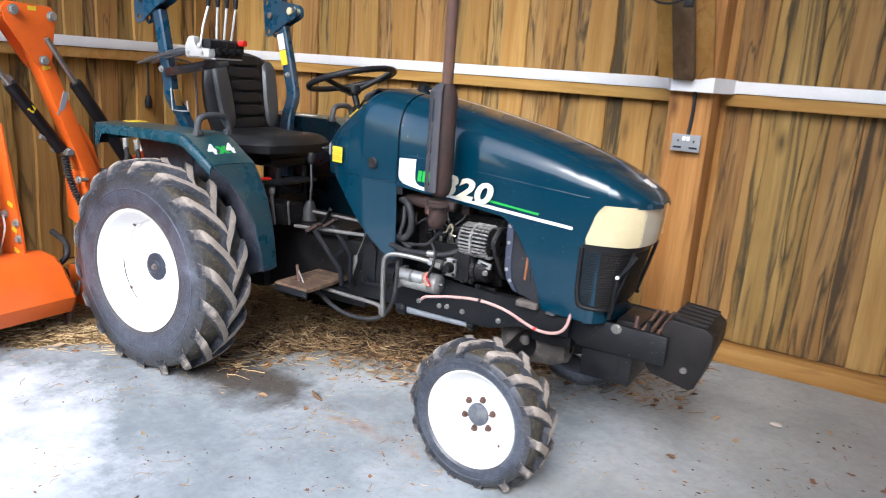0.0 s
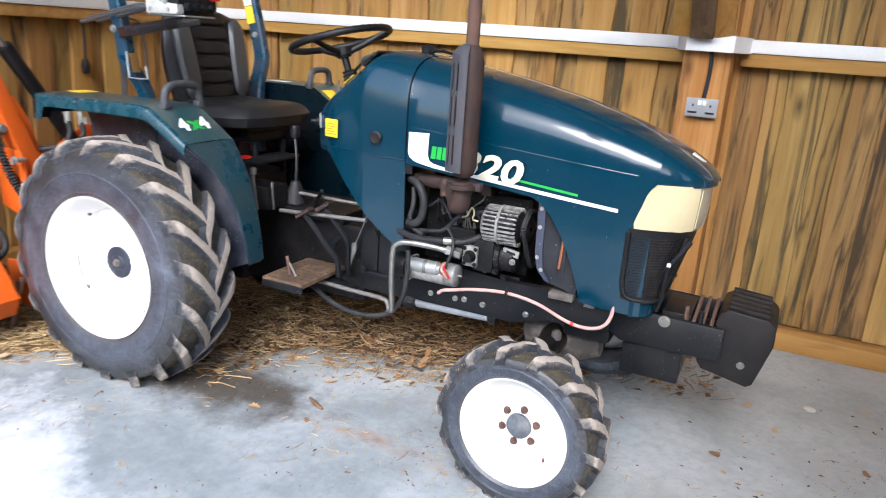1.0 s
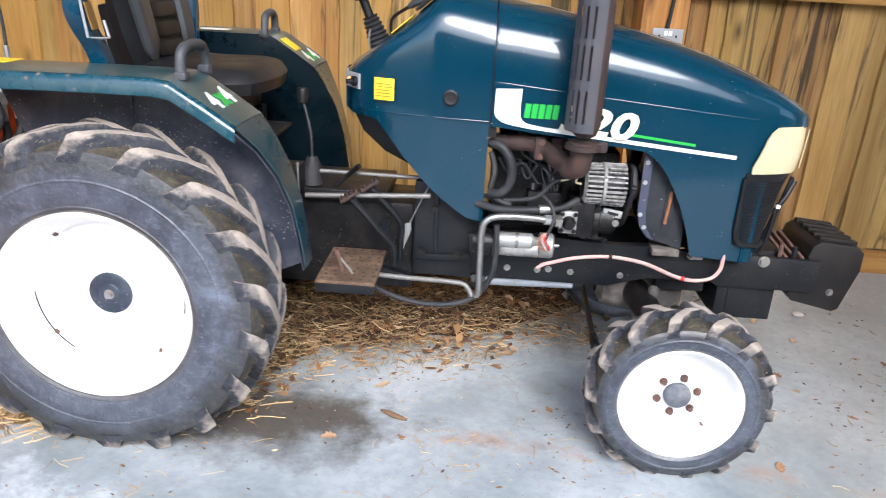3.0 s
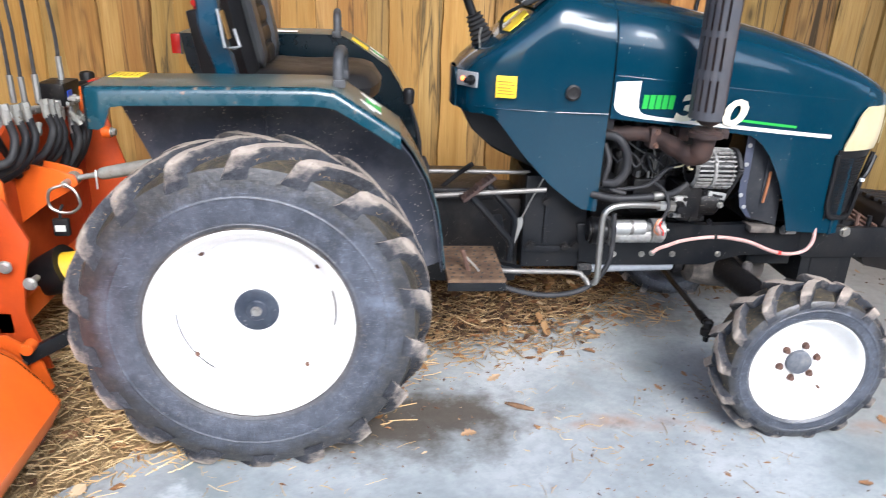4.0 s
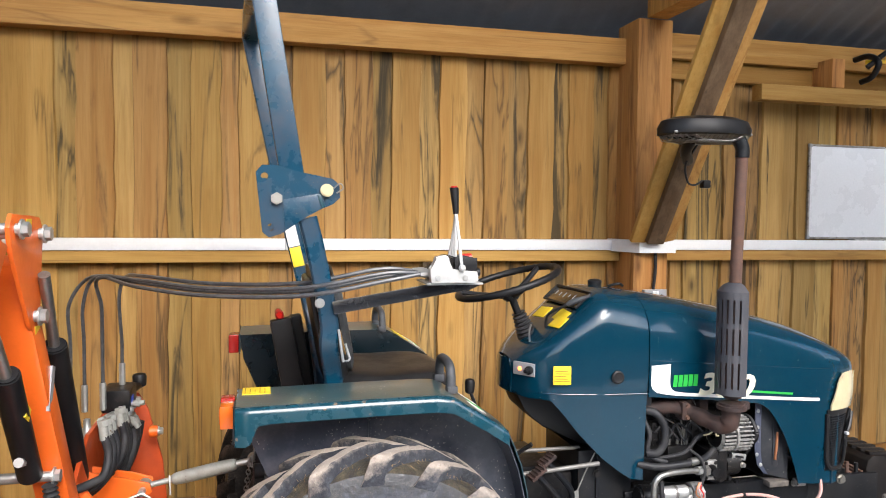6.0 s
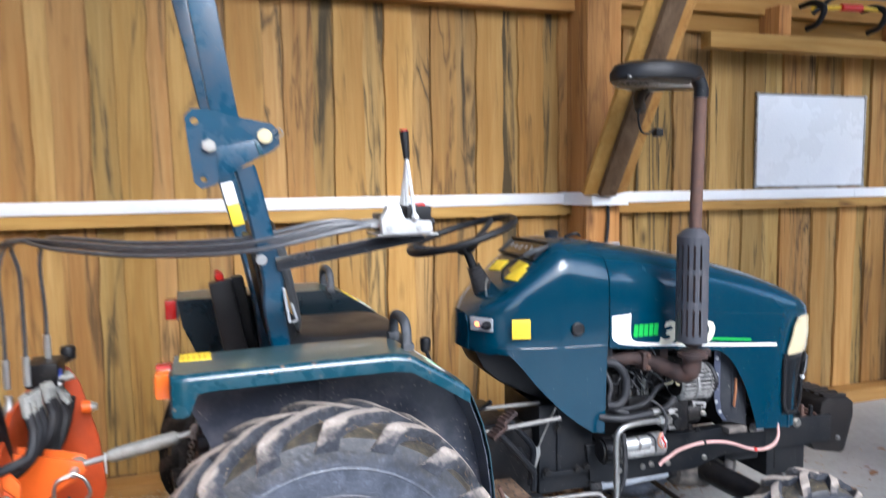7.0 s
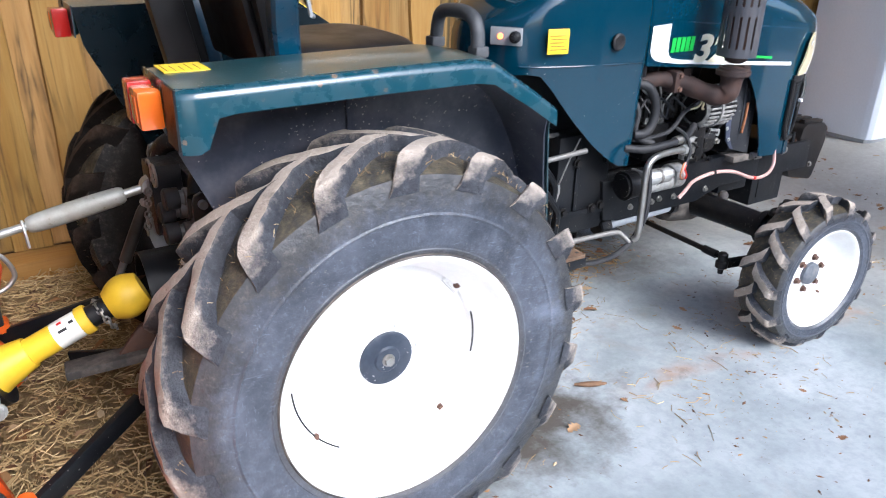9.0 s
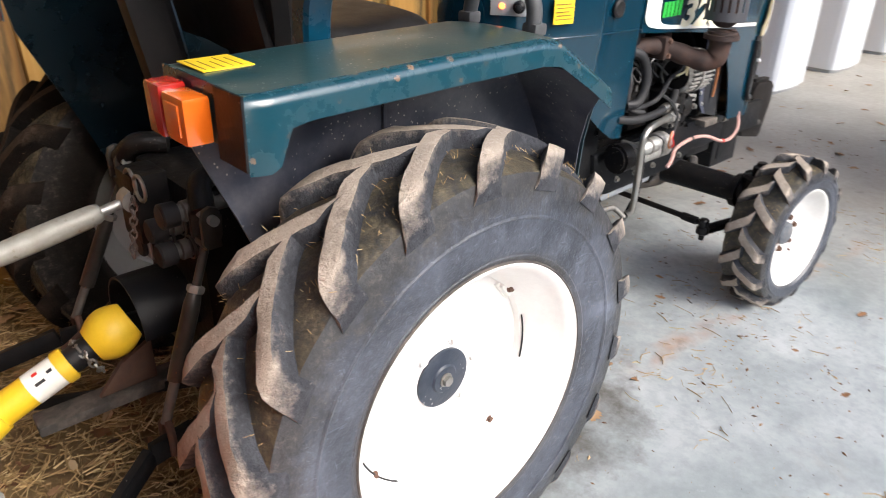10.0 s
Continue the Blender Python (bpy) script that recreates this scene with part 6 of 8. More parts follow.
# front weight: a ribbed cast block with a grip
b = prism([(2.335, 0.60), (2.345, 0.642), (2.372, 0.662), (2.50, 0.652), (2.53, 0.628), (2.532, 0.56), (2.488, 0.405), (2.468, 0.392), (2.31, 0.425), (2.29, 0.455), (2.30, 0.475), (2.335, 0.478)], CY - 0.135, CY + 0.135, "y", 0.008)
weight = part("front_weight", b, M_WEIGHT, tractor, "brown-black ribbed front weight")
for k in range(5):
    y = CY - 0.104 + 0.052 * k
    part("rib", beam((2.368, y, 0.668), (2.505, y, 0.657), 0.030, 0.016, 0.005), M_WEIGHT, weight)
part("grip_slot", box(2.478, 2.5315, CY - 0.085, CY + 0.085, 0.570, 0.610, 0.008), M_PLASTIC, weight)
part("grip_bar", beam((2.520, CY - 0.10, 0.622), (2.520, CY + 0.10, 0.622), 0.026, 0.026, 0.008), M_WEIGHT, weight)
part("weight_pin", bolt((2.44, CY - 0.136, 0.47), (0, -1, 0), 0.010, 0.010), M_DULL, weight)

# --- front axle ---
part("axle_beam", tube([(1.790, -0.42, 0.382), (1.775, -0.30, 0.388), (1.760, -0.12, 0.392), (1.755, CY, 0.395), (1.76, 0.17, 0.392), (1.775, 0.35, 0.388), (1.79, 0.47, 0.382)], lambda u: 0.050 + 0.010 * math.exp(-((u - 0.5) / 0.14) ** 2), 18), M_DARK, tractor, "greasy black front axle tube")
part("axle_pivot", lathe([(1.61, 0.03), (1.63, 0.07), (1.68, 0.085), (1.78, 0.098), (1.86, 0.09), (1.93, 0.06), (1.94, 0.02)], 24, "x", (0, CY - 0.01, 0.385)), M_PIVOT, tractor, "mud-caked axle pivot casting")
part("axle_plug", lathe([(0.43, 0.02), (0.455, 0.02), (0.465, 0.012), (0.466, 0.001)], 12, "z", (1.79, -0.16, 0.0)), M_PIVOT, tractor)
for s in (-1, 1):
    part("axle_flange", lathe([(-0.385 * 1.0, 0.05), (-0.385, 0.066), (-0.36, 0.066), (-0.36, 0.05)] if s < 0 else [(0.41, 0.05), (0.41, 0.066), (0.435, 0.066), (0.435, 0.05)], 20, "y", (1.786, 0, 0.384)), M_DARK, tractor)
    part("axle_knuckle", lathe([(0.19, 0.03), (0.205, 0.062), (0.27, 0.068), (0.35, 0.066), (0.42, 0.060), (0.455, 0.050), (0.462, 0.032), (0.495, 0.030), (0.50, 0.02), (0.512, 0.018), (0.513, 0.001)], 22, "z", (1.795, CY + s * 0.465, 0.0)), M_DARK, tractor)
    part("knuckle_cap", lathe([(0.44, 0.055), (0.455, 0.062), (0.465, 0.055)], 20, "z", (1.795, CY + s * 0.465, 0.0)), M_DARK, tractor)
    part("wheel_spindle", rod((1.805, CY + s * 0.46, 0.27), (1.808, CY + s * 0.57, 0.268), 0.055, bevel=0.01), M_DARK, tractor)
    part("steering_arm", beam((1.78, CY + s * 0.455, 0.285), (1.572, CY + s * 0.39, 0.272), 0.036, 0.026), M_DARK, tractor)
    part("ball_joint", lathe([(0.235, 0.010), (0.255, 0.012), (0.262, 0.024), (0.285, 0.024), (0.29, 0.017), (0.315, 0.019), (0.322, 0.012), (0.323, 0.001)], 14, "z", (1.569, CY + s * 0.391, 0.0)), M_DARK, tractor)
part("tie_rod", rod((1.569, CY - 0.391, 0.302), (1.600, CY + 0.391, 0.302), 0.011), M_DARK, tractor, "black steering tie rod")
part("tie_rod_end", rod((1.570, CY - 0.36, 0.302), (1.573, CY - 0.30, 0.302), 0.016), M_DARK, tractor)

# --- gearbox, back axle, footwell ---
housing = part("clutch_housing", box(0.90, 1.14, CY - 0.175, CY + 0.175, 0.44, 0.80, 0.014), M_BLACK, tractor, "black cast clutch housing")
part("web", box(0.975, 0.99, CY - 0.185, CY - 0.174, 0.532, 0.78, 0.004), M_BLACK, housing)
part("flange", box(0.91, 1.13, CY - 0.185, CY - 0.174, 0.505, 0.53, 0.004), M_BLACK, housing)
for x, z in ((0.977, 0.705), (0.93, 0.535), (1.06, 0.53), (1.11, 0.70), (1.10, 0.535)):
    part("housing_bolt", bolt((x, CY - 0.185, z), (0, -1, 0), 0.013, 0.012), M_DARK, tractor)
part("gearbox", box(0.25, 0.90, CY - 0.13, CY + 0.13, 0.36, 0.70, 0.02), M_DARK, tractor, "dark cast gearbox")
part("rear_axle_housing", box(-0.28, 0.26, CY - 0.17, CY + 0.17, 0.34, 0.84, 0.03), M_DARK, tractor, "dark cast rear axle housing")
for s in (-1, 1):
    part("axle_tube", rod((0, CY + s * 0.16, 0.505), (0, CY + s * 0.55, 0.505), 0.085, 0.065, bevel=0.008), M_DARK, tractor)
    part("brake_cover", lathe([(0.30, 0.12), (0.33, 0.14), (0.36, 0.10)], 32, "y", (0, CY, 0.505)) if s > 0 else lathe([(-0.36, 0.10), (-0.33, 0.14), (-0.30, 0.12)], 32, "y", (0, CY, 0.505)), M_DARK, tractor)
part("gear_cover", box(0.30, 0.80, CY - 0.16, CY + 0.16, 0.70, 0.745, 0.01), M_DARK, tractor)
for y0, y1 in ((-0.42, -0.105), (0.155, 0.47)):
    part("step_plate", box(0.60, 0.80, y0, y1, 0.492, 0.512, 0.004), M_STEP, tractor, "mud-covered chequered footplate")
    holes = bmesh.new()
    for i in range(6):
        for j in range(9):
            x, y = 0.617 + 0.033 * i + (0.008 if j % 2 else 0.0), y0 + 0.022 + 0.034 * j
            rod((x, y, 0.5100), (x, y, 0.5128), 0.0055, n=8, bm=holes)
    part("perforations", holes, M_PLASTIC, tractor, "rows of small drain holes")["kind"] = "stuff"
    part("step_edge", box(0.60, 0.80, y0 - 0.004, y0 + 0.004, 0.470, 0.500, 0.002), M_BLACK, tractor)
part("step_bracket", beam((0.62, -0.16, 0.49), (0.90, -0.18, 0.44), 0.04, 0.03), M_BLACK, tractor)
part("cross_pipe", rod((0.52, -0.20, 0.735), (0.96, -0.21, 0.765), 0.009), M_DULL, tractor)
part("cross_pipe", rod((0.50, -0.10, 0.80), (0.92, -0.11, 0.80), 0.008), M_DULL, tractor)
# brake pedals: ridged pads on flat arms
for dx, dy, dz in ((0.0, 0.0, 0.0), (0.062, 0.055, 0.028)):
    part("pedal_arm", tube([(0.690 + dx, -0.25 + dy, 0.748 + dz), (0.735 + dx, -0.248 + dy, 0.70 + dz), (0.80 + dx * 0.9, -0.24 + dy, 0.625 + dz), (0.838 + dx * 0.3, -0.23 + dy, 0.575), (0.842 + dx * 0.2, -0.22 + dy, 0.50)], 0.0125, 8), M_BLACK, tractor, "worn black pedal arm")
    b = box(-0.036, 0.036, -0.026, 0.026, -0.006, 0.006, 0.003)
    place = pose(0.684 + dx, -0.25 + dy, 0.760 + dz, 0, -34, 8)
    bmesh.ops.transform(b, matrix=place, verts=b.verts)
    pad = part("pedal_pad", b, M_SOOT, tractor, "ridged pedal pad")
    for q in range(5):
        b = box(-0.033 + 0.015 * q, -0.027 + 0.015 * q, -0.025, 0.025, 0.005, 0.011, 0.001)
        bmesh.ops.transform(b, matrix=place, verts=b.verts)
        part("pad_rib", b, M_SOOT, pad)
part("pedal_spacer", beam((0.80, -0.23, 0.625), (0.80, -0.16, 0.655), 0.03, 0.008, 0.002), M_BLACK, tractor)
part("foot_lever", tube([(0.68, -0.34, 0.51), (0.665, -0.335, 0.56), (0.655, -0.33, 0.585)], 0.008, 8), M_RUST, tractor)
part("foot_lever", tube([(0.67, -0.335, 0.56), (0.70, -0.345, 0.53), (0.715, -0.35, 0.512)], 0.004, 8), M_STEEL, tractor)
part("return_plate", prism([(0.872, 0.645), (0.892, 0.65), (0.895, 0.62), (0.868, 0.545), (0.852, 0.548), (0.858, 0.59)], CY - 0.20, CY - 0.194, "y"), M_STEEL, tractor, "small zinc-plated bracket")
part("return_spring", tube([(0.89, CY - 0.197, 0.65), (0.92, CY - 0.20, 0.72), (0.955, CY - 0.21, 0.80)], 0.003, 6), M_STEEL, tractor)
# gear levers, valve knobs and clutter under the seat
part("lever_boot", lathe([(0.70, 0.04), (0.73, 0.032), (0.76, 0.034), (0.80, 0.018)], 18, "z", (0.52, CY - 0.12, 0.05)), M_HOSE, tractor)
part("gear_lever", tube([(0.52, CY - 0.12, 0.83), (0.51, CY - 0.10, 0.93), (0.478, CY - 0.07, 1.035)], 0.007, 8), M_BLACK, tractor)
part("lever_knob", lathe([(1.025, 0.009), (1.032, 0.018), (1.07, 0.021), (1.082, 0.017), (1.086, 0.004)], 16, "z", (0.476, CY - 0.068, 0)), M_PLASTIC, tractor)
part("lever", tube([(0.45, -0.27, 0.74), (0.44, -0.28, 0.86), (0.44, -0.28, 0.90)], 0.008, 8), M_STEEL, tractor)
part("lever_knob", lathe([(0.89, 0.008), (0.895, 0.014), (0.92, 0.014), (0.925, 0.004)], 14, "z", (0.44, -0.28, 0)), M_STEEL, tractor)
part("lever", tube([(0.50, -0.22, 0.74), (0.50, -0.23, 0.82), (0.50, -0.23, 0.86)], 0.006, 8), M_STEEL, tractor)
part("lever", tube([(0.60, -0.10, 0.74), (0.66, -0.12, 0.80), (0.70, -0.15, 0.84)], 0.009, 8), M_PLASTIC, tractor)
part("valve_block", box(0.33, 0.50, -0.26, -0.12, 0.74, 0.84, 0.008), M_DARK, tractor)
part("tool_tray", box(0.28, 0.40, -0.20, 0.10, 0.915, 0.93, 0.005), M_BLACK, tractor)
part("red_tag", box(0.37, 0.41, -0.29, -0.25, 0.955, 0.965, 0.003), M_REDPLASTIC, tractor)
part("seat_pan", box(0.0, 0.27, CY - 0.13, CY + 0.13, 0.985, 1.03, 0.01), M_BLACK, tractor)
for x in (0.0, 0.28):
    for y in (-0.10, 0.10):
        part("seat_strut", rod((x, CY + y, 0.83), (x, CY + y, 0.985), 0.014), M_BLACK, tractor)

# --- mudguards ---
def mirror_y(y, s):
    """The y of a right-hand place, on the side s (-1 right, 1 left)."""
    return y if s < 0 else 2 * CY - y


GUARD = [(-0.400, 1.168), (-0.20, 1.172), (0.0, 1.175), (0.20, 1.176), (0.245, 1.172), (0.27, 1.160), (0.35, 1.108), (0.43, 1.054), (0.475, 0.985), (0.52, 0.895), (0.553, 0.79), (0.572, 0.68), (0.585, 0.575)]
INNER_Y, OUTER_Y = -0.395, -0.650
for s in (-1, 1):
    guard = new("mudguard")
    guard.parent = tractor
    guard["label"] = "scratched dark green steel mudguard, dusty on top"
    if s > 0:
        guard.location = (-0.02, 0.0, 0.038)
    hx = 0.0 if s < 0 else -0.042
    ym = lambda y: mirror_y(y, s)
    rows = [[(x, ym(y), z + 0.005 * math.sin((y - OUTER_Y) / 0.255 * math.pi)) for y in (OUTER_Y + 0.013, -0.59, -0.52, -0.45, INNER_Y)] for x, z in GUARD[:8]]
    part("top_panel", sheet(rows, 0.004), M_GUARDTOP, guard, "dusty green top with paint chips")
    rows = [[(x, ym(y), z) for y in (lerp([(0.57, -0.475), (0.80, -0.505), (0.95, -0.55), (1.054, OUTER_Y + 0.01)], z), -0.44, INNER_Y)] for x, z in GUARD[7:]]
    part("front_panel", sheet(rows, 0.004), M_FENDER, guard)
    # rolled outer lip, deeper at the back
    lip = [(-0.402, 0.112), (-0.374, 0.112), (-0.358, 0.104), (-0.346, 0.075), (-0.336, 0.052), (-0.30, 0.048), (0.0, 0.048), (0.20, 0.048), (0.25, 0.048), (0.35, 0.046), (0.43, 0.044)]
    rows = []
    for x, d in lip:
        z = lerp(GUARD, x) + 0.002
        inset = 0.012 if x < -0.40 else 0.0
        rows.append([(x, ym(OUTER_Y + 0.014 + inset), z), (x, ym(OUTER_Y + 0.004 + inset), z - 0.002), (x, ym(OUTER_Y - 0.003 + inset), z - 0.008), (x, ym(OUTER_Y - 0.006 + inset), z - 0.018), (x, ym(OUTER_Y - 0.007 + inset), z - d)])
    part("outer_lip", sheet(rows, 0.004), M_LIP, guard, "scratched green lip with a pale worn edge")
    part("rear_panel", sheet([[(-0.402, ym(y), 1.172), (-0.404, ym(y), 1.066)] for y in (OUTER_Y + 0.001, -0.57)], 0.004), M_BLACK, guard, "dull dark end panel")
    part("rear_panel", sheet([[(-0.402, ym(y), 1.172), (-0.404, ym(y), 1.085)] for y in (-0.57, INNER_Y)], 0.004), M_FENDER, guard)
    # dusty black inner guard; the left one's green paint is darkened for shade
    web = GUARD[::-1] + [(x - guard.location.x, z - guard.location.z) for x, z in ((-0.405, 1.10), (-0.31, 0.88), (-0.225, 0.668), (-0.10, 0.52), (0.05, 0.47), (0.30, 0.45))]
    part("inner_guard", prism(web, ym(INNER_Y + 0.002), ym(INNER_Y - 0.004), "y"), M_FENDER_IN if s < 0 else M_GUARDSHADED, guard, "dusty black inner wheel guard" if s < 0 else "glossy green inner guard, its paint darkened for shade", smooth=False)
    for x in (0.02,):
        part("guard_seam", box(x, x + 0.008, min(ym(INNER_Y - 0.012), ym(INNER_Y - 0.003)), max(ym(INNER_Y - 0.012), ym(INNER_Y - 0.003)), 0.86, 1.165, 0.002), M_FENDER_IN, guard)
    rows = [[(x - 0.010, ym(y), z - 0.012) for y in (lerp([(0.57, -0.472), (0.80, -0.50), (0.95, -0.545), (1.054, OUTER_Y + 0.012)], z), INNER_Y - 0.002)] for x, z in GUARD[6:]]
    part("guard_lining", sheet(rows, 0.003), M_FENDER_IN, guard)
    # rear lamp: red towards the middle, amber outside
    y0, y1 = sorted((ym(-0.558), ym(-0.486)))
    lamp = part("indicator_lens", box(-0.448, -0.406, y0, y1, 1.086, 1.156, 0.006), M_AMBER, guard, "amber indicator lens")
    part("lens_window", box(-0.451, -0.446, (y0 + y1) / 2 - 0.022, (y0 + y1) / 2 + 0.022, 1.098, 1.145, 0.003), M_AMBER, lamp)
    y0, y1 = sorted((ym(-0.484), ym(-0.430)))
    part("tail_lens", box(-0.450, -0.406, y0, y1, 1.083, 1.162, 0.006), M_REDLENS, guard, "red tail lamp lens")
    # grab handle and stickers
    part("grab_handle", tube([(0.258 + hx, ym(-0.575), 1.168), (0.258 + hx, ym(-0.572), 1.225), (0.259 + hx, ym(-0.545), 1.252), (0.261 + hx, ym(-0.48), 1.258), (0.263 + hx, ym(-0.415), 1.246), (0.264 + hx, ym(-0.395), 1.20), (0.264 + hx, ym(-0.393), 1.165)], 0.0155, 12), M_HANDLE, guard, "faded black plastic grab handle")
    for y in (-0.575, -0.395):
        part("handle_foot", box(0.243 + hx, 0.278 + hx, ym(y) - 0.018, ym(y) + 0.018, 1.168, 1.192, 0.006), M_HANDLE, guard)
    ys = sorted((ym(-0.50), ym(-0.41)))
    if s < 0:
        b = box(-0.385, -0.300, ys[0], ys[1], 1.1738, 1.1758, 0.0004)
    else:
        b = box(-0.040, 0.040, -0.045, 0.045, 0.0, 0.003, 0.0008)
        bmesh.ops.transform(b, matrix=pose(0.312, (ys[0] + ys[1]) / 2 + 0.01, 1.136, 0, 33.2, 0), verts=b.verts)
    note = part("guard_sticker", b, M_STICKER, guard, "yellow warning sticker")
    for k in range(5 if s < 0 else 0):
        part("sticker_line", box(-0.378 + 0.015 * k, -0.3755 + 0.015 * k, ys[0] + 0.008, ys[1] - 0.010 - 0.012 * (k % 3), 1.1755, 1.1761, 0), M_BRASS, note)
    if s > 0:
        part("white_sticker", box(-0.08, 0.06, ys[0], ys[0] + 0.05, 1.182, 1.185, 0.0008), M_DECAL, guard)
    # 4x4 on the sloping front
    tilt = math.degrees(math.atan2(0.118, 0.18))
    for ch, y, mat in (("4", -0.600, M_DECAL), ("x", -0.541, M_GREEN), ("4", -0.492, M_DECAL)):
        yy = y if s < 0 else y + 2 * CY + 1.04
        m = pose(0.372 + (0.035 if s > 0 else 0.0), yy, 1.0985 - (0.023 if s > 0 else 0.0), 0, tilt, 0) @ pose(0, 0, 0, 0, 0, 90)
        lettering(ch, 0.088 if ch == "4" else 0.095, mat, "drive_marking", guard, m, 0.15, 0.0045, 0.0008)

# --- seat ---
seat = new("driver_seat")
seat.parent = tractor
seat["label"] = "black vinyl seat with a ribbed backrest, dusty"


def cushion(w, d, h, n=14):
    """A puffed vinyl cushion, rounded in plan and in section."""
    b = bmesh.new()
    rows = []
    for i in range(n + 1):
        u = 2 * i / n - 1
        row = []
        for j in range(n + 1):
            v = 2 * j / n - 1
            x, y = u * math.sqrt(1 - 0.42 * v * v), v * math.sqrt(1 - 0.42 * u * u)
            x, y = 0.30 * u + 0.70 * x, 0.30 * v + 0.70 * y
            edge = (1 - abs(u) ** 5) * (1 - abs(v) ** 5)
            row.append((x * w, y * d, h * (0.42 + 0.58 * edge ** 0.45)))
        rows.append(row)
    top = [[b.verts.new(p) for p in row] for row in rows]
    low = [[b.verts.new((p[0] * 0.96, p[1] * 0.96, 0.0)) for p in row] for row in rows]
    for g in (top, low):
        for a, c in zip(g, g[1:]):
            for k in range(n):
                b.faces.new((a[k], a[k + 1], c[k + 1], c[k]))
    ring_t = [top[0][k] for k in range(n)] + [top[k][n] for k in range(n)] + [top[n][n - k] for k in range(n)] + [top[n - k][0] for k in range(n)]
    ring_l = [low[0][k] for k in range(n)] + [low[k][n] for k in range(n)] + [low[n][n - k] for k in range(n)] + [low[n - k][0] for k in range(n)]
    band(b, ring_t, ring_l)
    return b


b = cushion(0.232, 0.275, 0.095, 18)
for v in b.verts:
    v.co.z += 0.03 * max(0, -v.co.x / 0.215) ** 2
bmesh.ops.transform(b, matrix=pose(0.15, CY, 1.062, 0, -2, 0), verts=b.verts)
part("seat_cushion", b, M_VINYL, seat, "dusty black vinyl cushion")
part("seat_base", box(0.0, 0.29, CY - 0.17, CY + 0.17, 1.032, 1.066, 0.012), M_PLASTIC, seat)
back = pose(-0.075, CY, 1.10, 0, -11, 0)
b = cushion(0.245, 0.255, 0.075, 18)
bmesh.ops.transform(b, matrix=back @ pose(0, 0, 0.215, 0, 90, 0), verts=b.verts)
part("backrest", b, M_VINYL, seat, "black vinyl backrest with side bolsters")
for k in range(6):
    b = cushion(0.032, 0.115, 0.020, 8)
    bmesh.ops.transform(b, matrix=back @ pose(0.068, 0, 0.075 + 0.066 * k, 0, 90, 0), verts=b.verts)
    part("backrest_rib", b, M_VINYL, seat)
for s in (-1, 1):
    b = cushion(0.185, 0.052, 0.030, 10)
    bmesh.ops.transform(b, matrix=back @ pose(0.066, s * 0.168, 0.225, 0, 90, 0) @ pose(0, 0, 0, 0, 0, -s * 4), verts=b.verts)
    part("side_bolster", b, M_VINYLGREY, seat, "smooth grey vinyl side bolster")
b = box(-0.022, 0.004, -0.205, 0.205, 0.0, 0.40, 0.02)
bmesh.ops.transform(b, matrix=back, verts=b.verts)
part("seat_shell", b, M_PLASTIC, seat)
# black bottle with a red cap behind the seat
part("reservoir", beam((-0.205, 0.09, 1.03), (-0.258, 0.09, 1.325), 0.055, 0.085, 0.012), M_PLASTIC, tractor, "black reservoir leaning behind the seat")
part("red_cap", tube([(-0.262, 0.05, 1.345), (-0.265, 0.09, 1.352), (-0.262, 0.135, 1.343)], 0.012, 10), M_REDPLASTIC, tractor, "red tap handle")
part("red_cap", rod((-0.258, 0.09, 1.322), (-0.263, 0.09, 1.35), 0.016), M_REDPLASTIC, tractor)
part("reservoir", beam((-0.15, 0.16, 1.03), (-0.20, 0.16, 1.33), 0.06, 0.05, 0.012), M_PLASTIC, tractor)

# --- steering wheel ---
sw = new("steering_wheel")
sw.parent = tractor
sw["label"] = "black three-spoke steering wheel"
SC = pose(0.655, 0.035, 1.462, 0, -17, 0)
ring = [SC @ Vector((0.212 * math.cos(a), 0.212 * math.sin(a), 0)) for a in [2 * math.pi * k / 40 for k in range(41)]]
part("rim", tube(ring, lambda u: 0.0145 + 0.0012 * math.cos(80 * math.pi * u), 10, None, 2, True), M_PLASTIC, sw)
for a in (30, 150, 270):
    q = radians(a)
    pts = [SC @ Vector((0.03 * math.cos(q), 0.03 * math.sin(q), -0.055)), SC @ Vector((0.12 * math.cos(q), 0.12 * math.sin(q), -0.03)), SC @ Vector((0.205 * math.cos(q), 0.205 * math.sin(q), 0))]
    part("spoke", tube(pts, 0.012, 8), M_PLASTIC, sw)
part("hub", rod(SC @ Vector((0, 0, -0.075)), SC @ Vector((0, 0, -0.035)), 0.038, bevel=0.008), M_PLASTIC, sw)
part("column", rod(SC @ Vector((0, 0, -0.07)), (0.735, 0.03, 1.25), 0.016), M_BLACK, sw)
pts = [(0.702, 0.031, 1.335), (0.724, 0.03, 1.285), (0.745, 0.03, 1.235)]
part("column_boot", tube(pts, lambda u: 0.026 + 0.016 * u + 0.004 * math.cos(u * 44), 16, None, 14), M_HOSE, sw, "ribbed rubber column boot")
part("throttle_lever", tube([(0.790, -0.055, 1.280), (0.788, -0.06, 1.315), (0.80, -0.075, 1.345), (0.86, -0.115, 1.385)], 0.006, 8), M_BLACK, sw)
part("throttle_knob", tube([(0.855, -0.112, 1.382), (0.885, -0.13, 1.400), (0.935, -0.155, 1.422)], lambda u: 0.0065 + 0.006 * math.sin(math.pi * min(1, 0.15 + u)), 10), M_HANDLE, sw)
part("dash_lever", tube([(0.72, -0.06, 1.22), (0.715, -0.065, 1.27), (0.72, -0.07, 1.30)], 0.004, 6), M_STEEL, tractor)

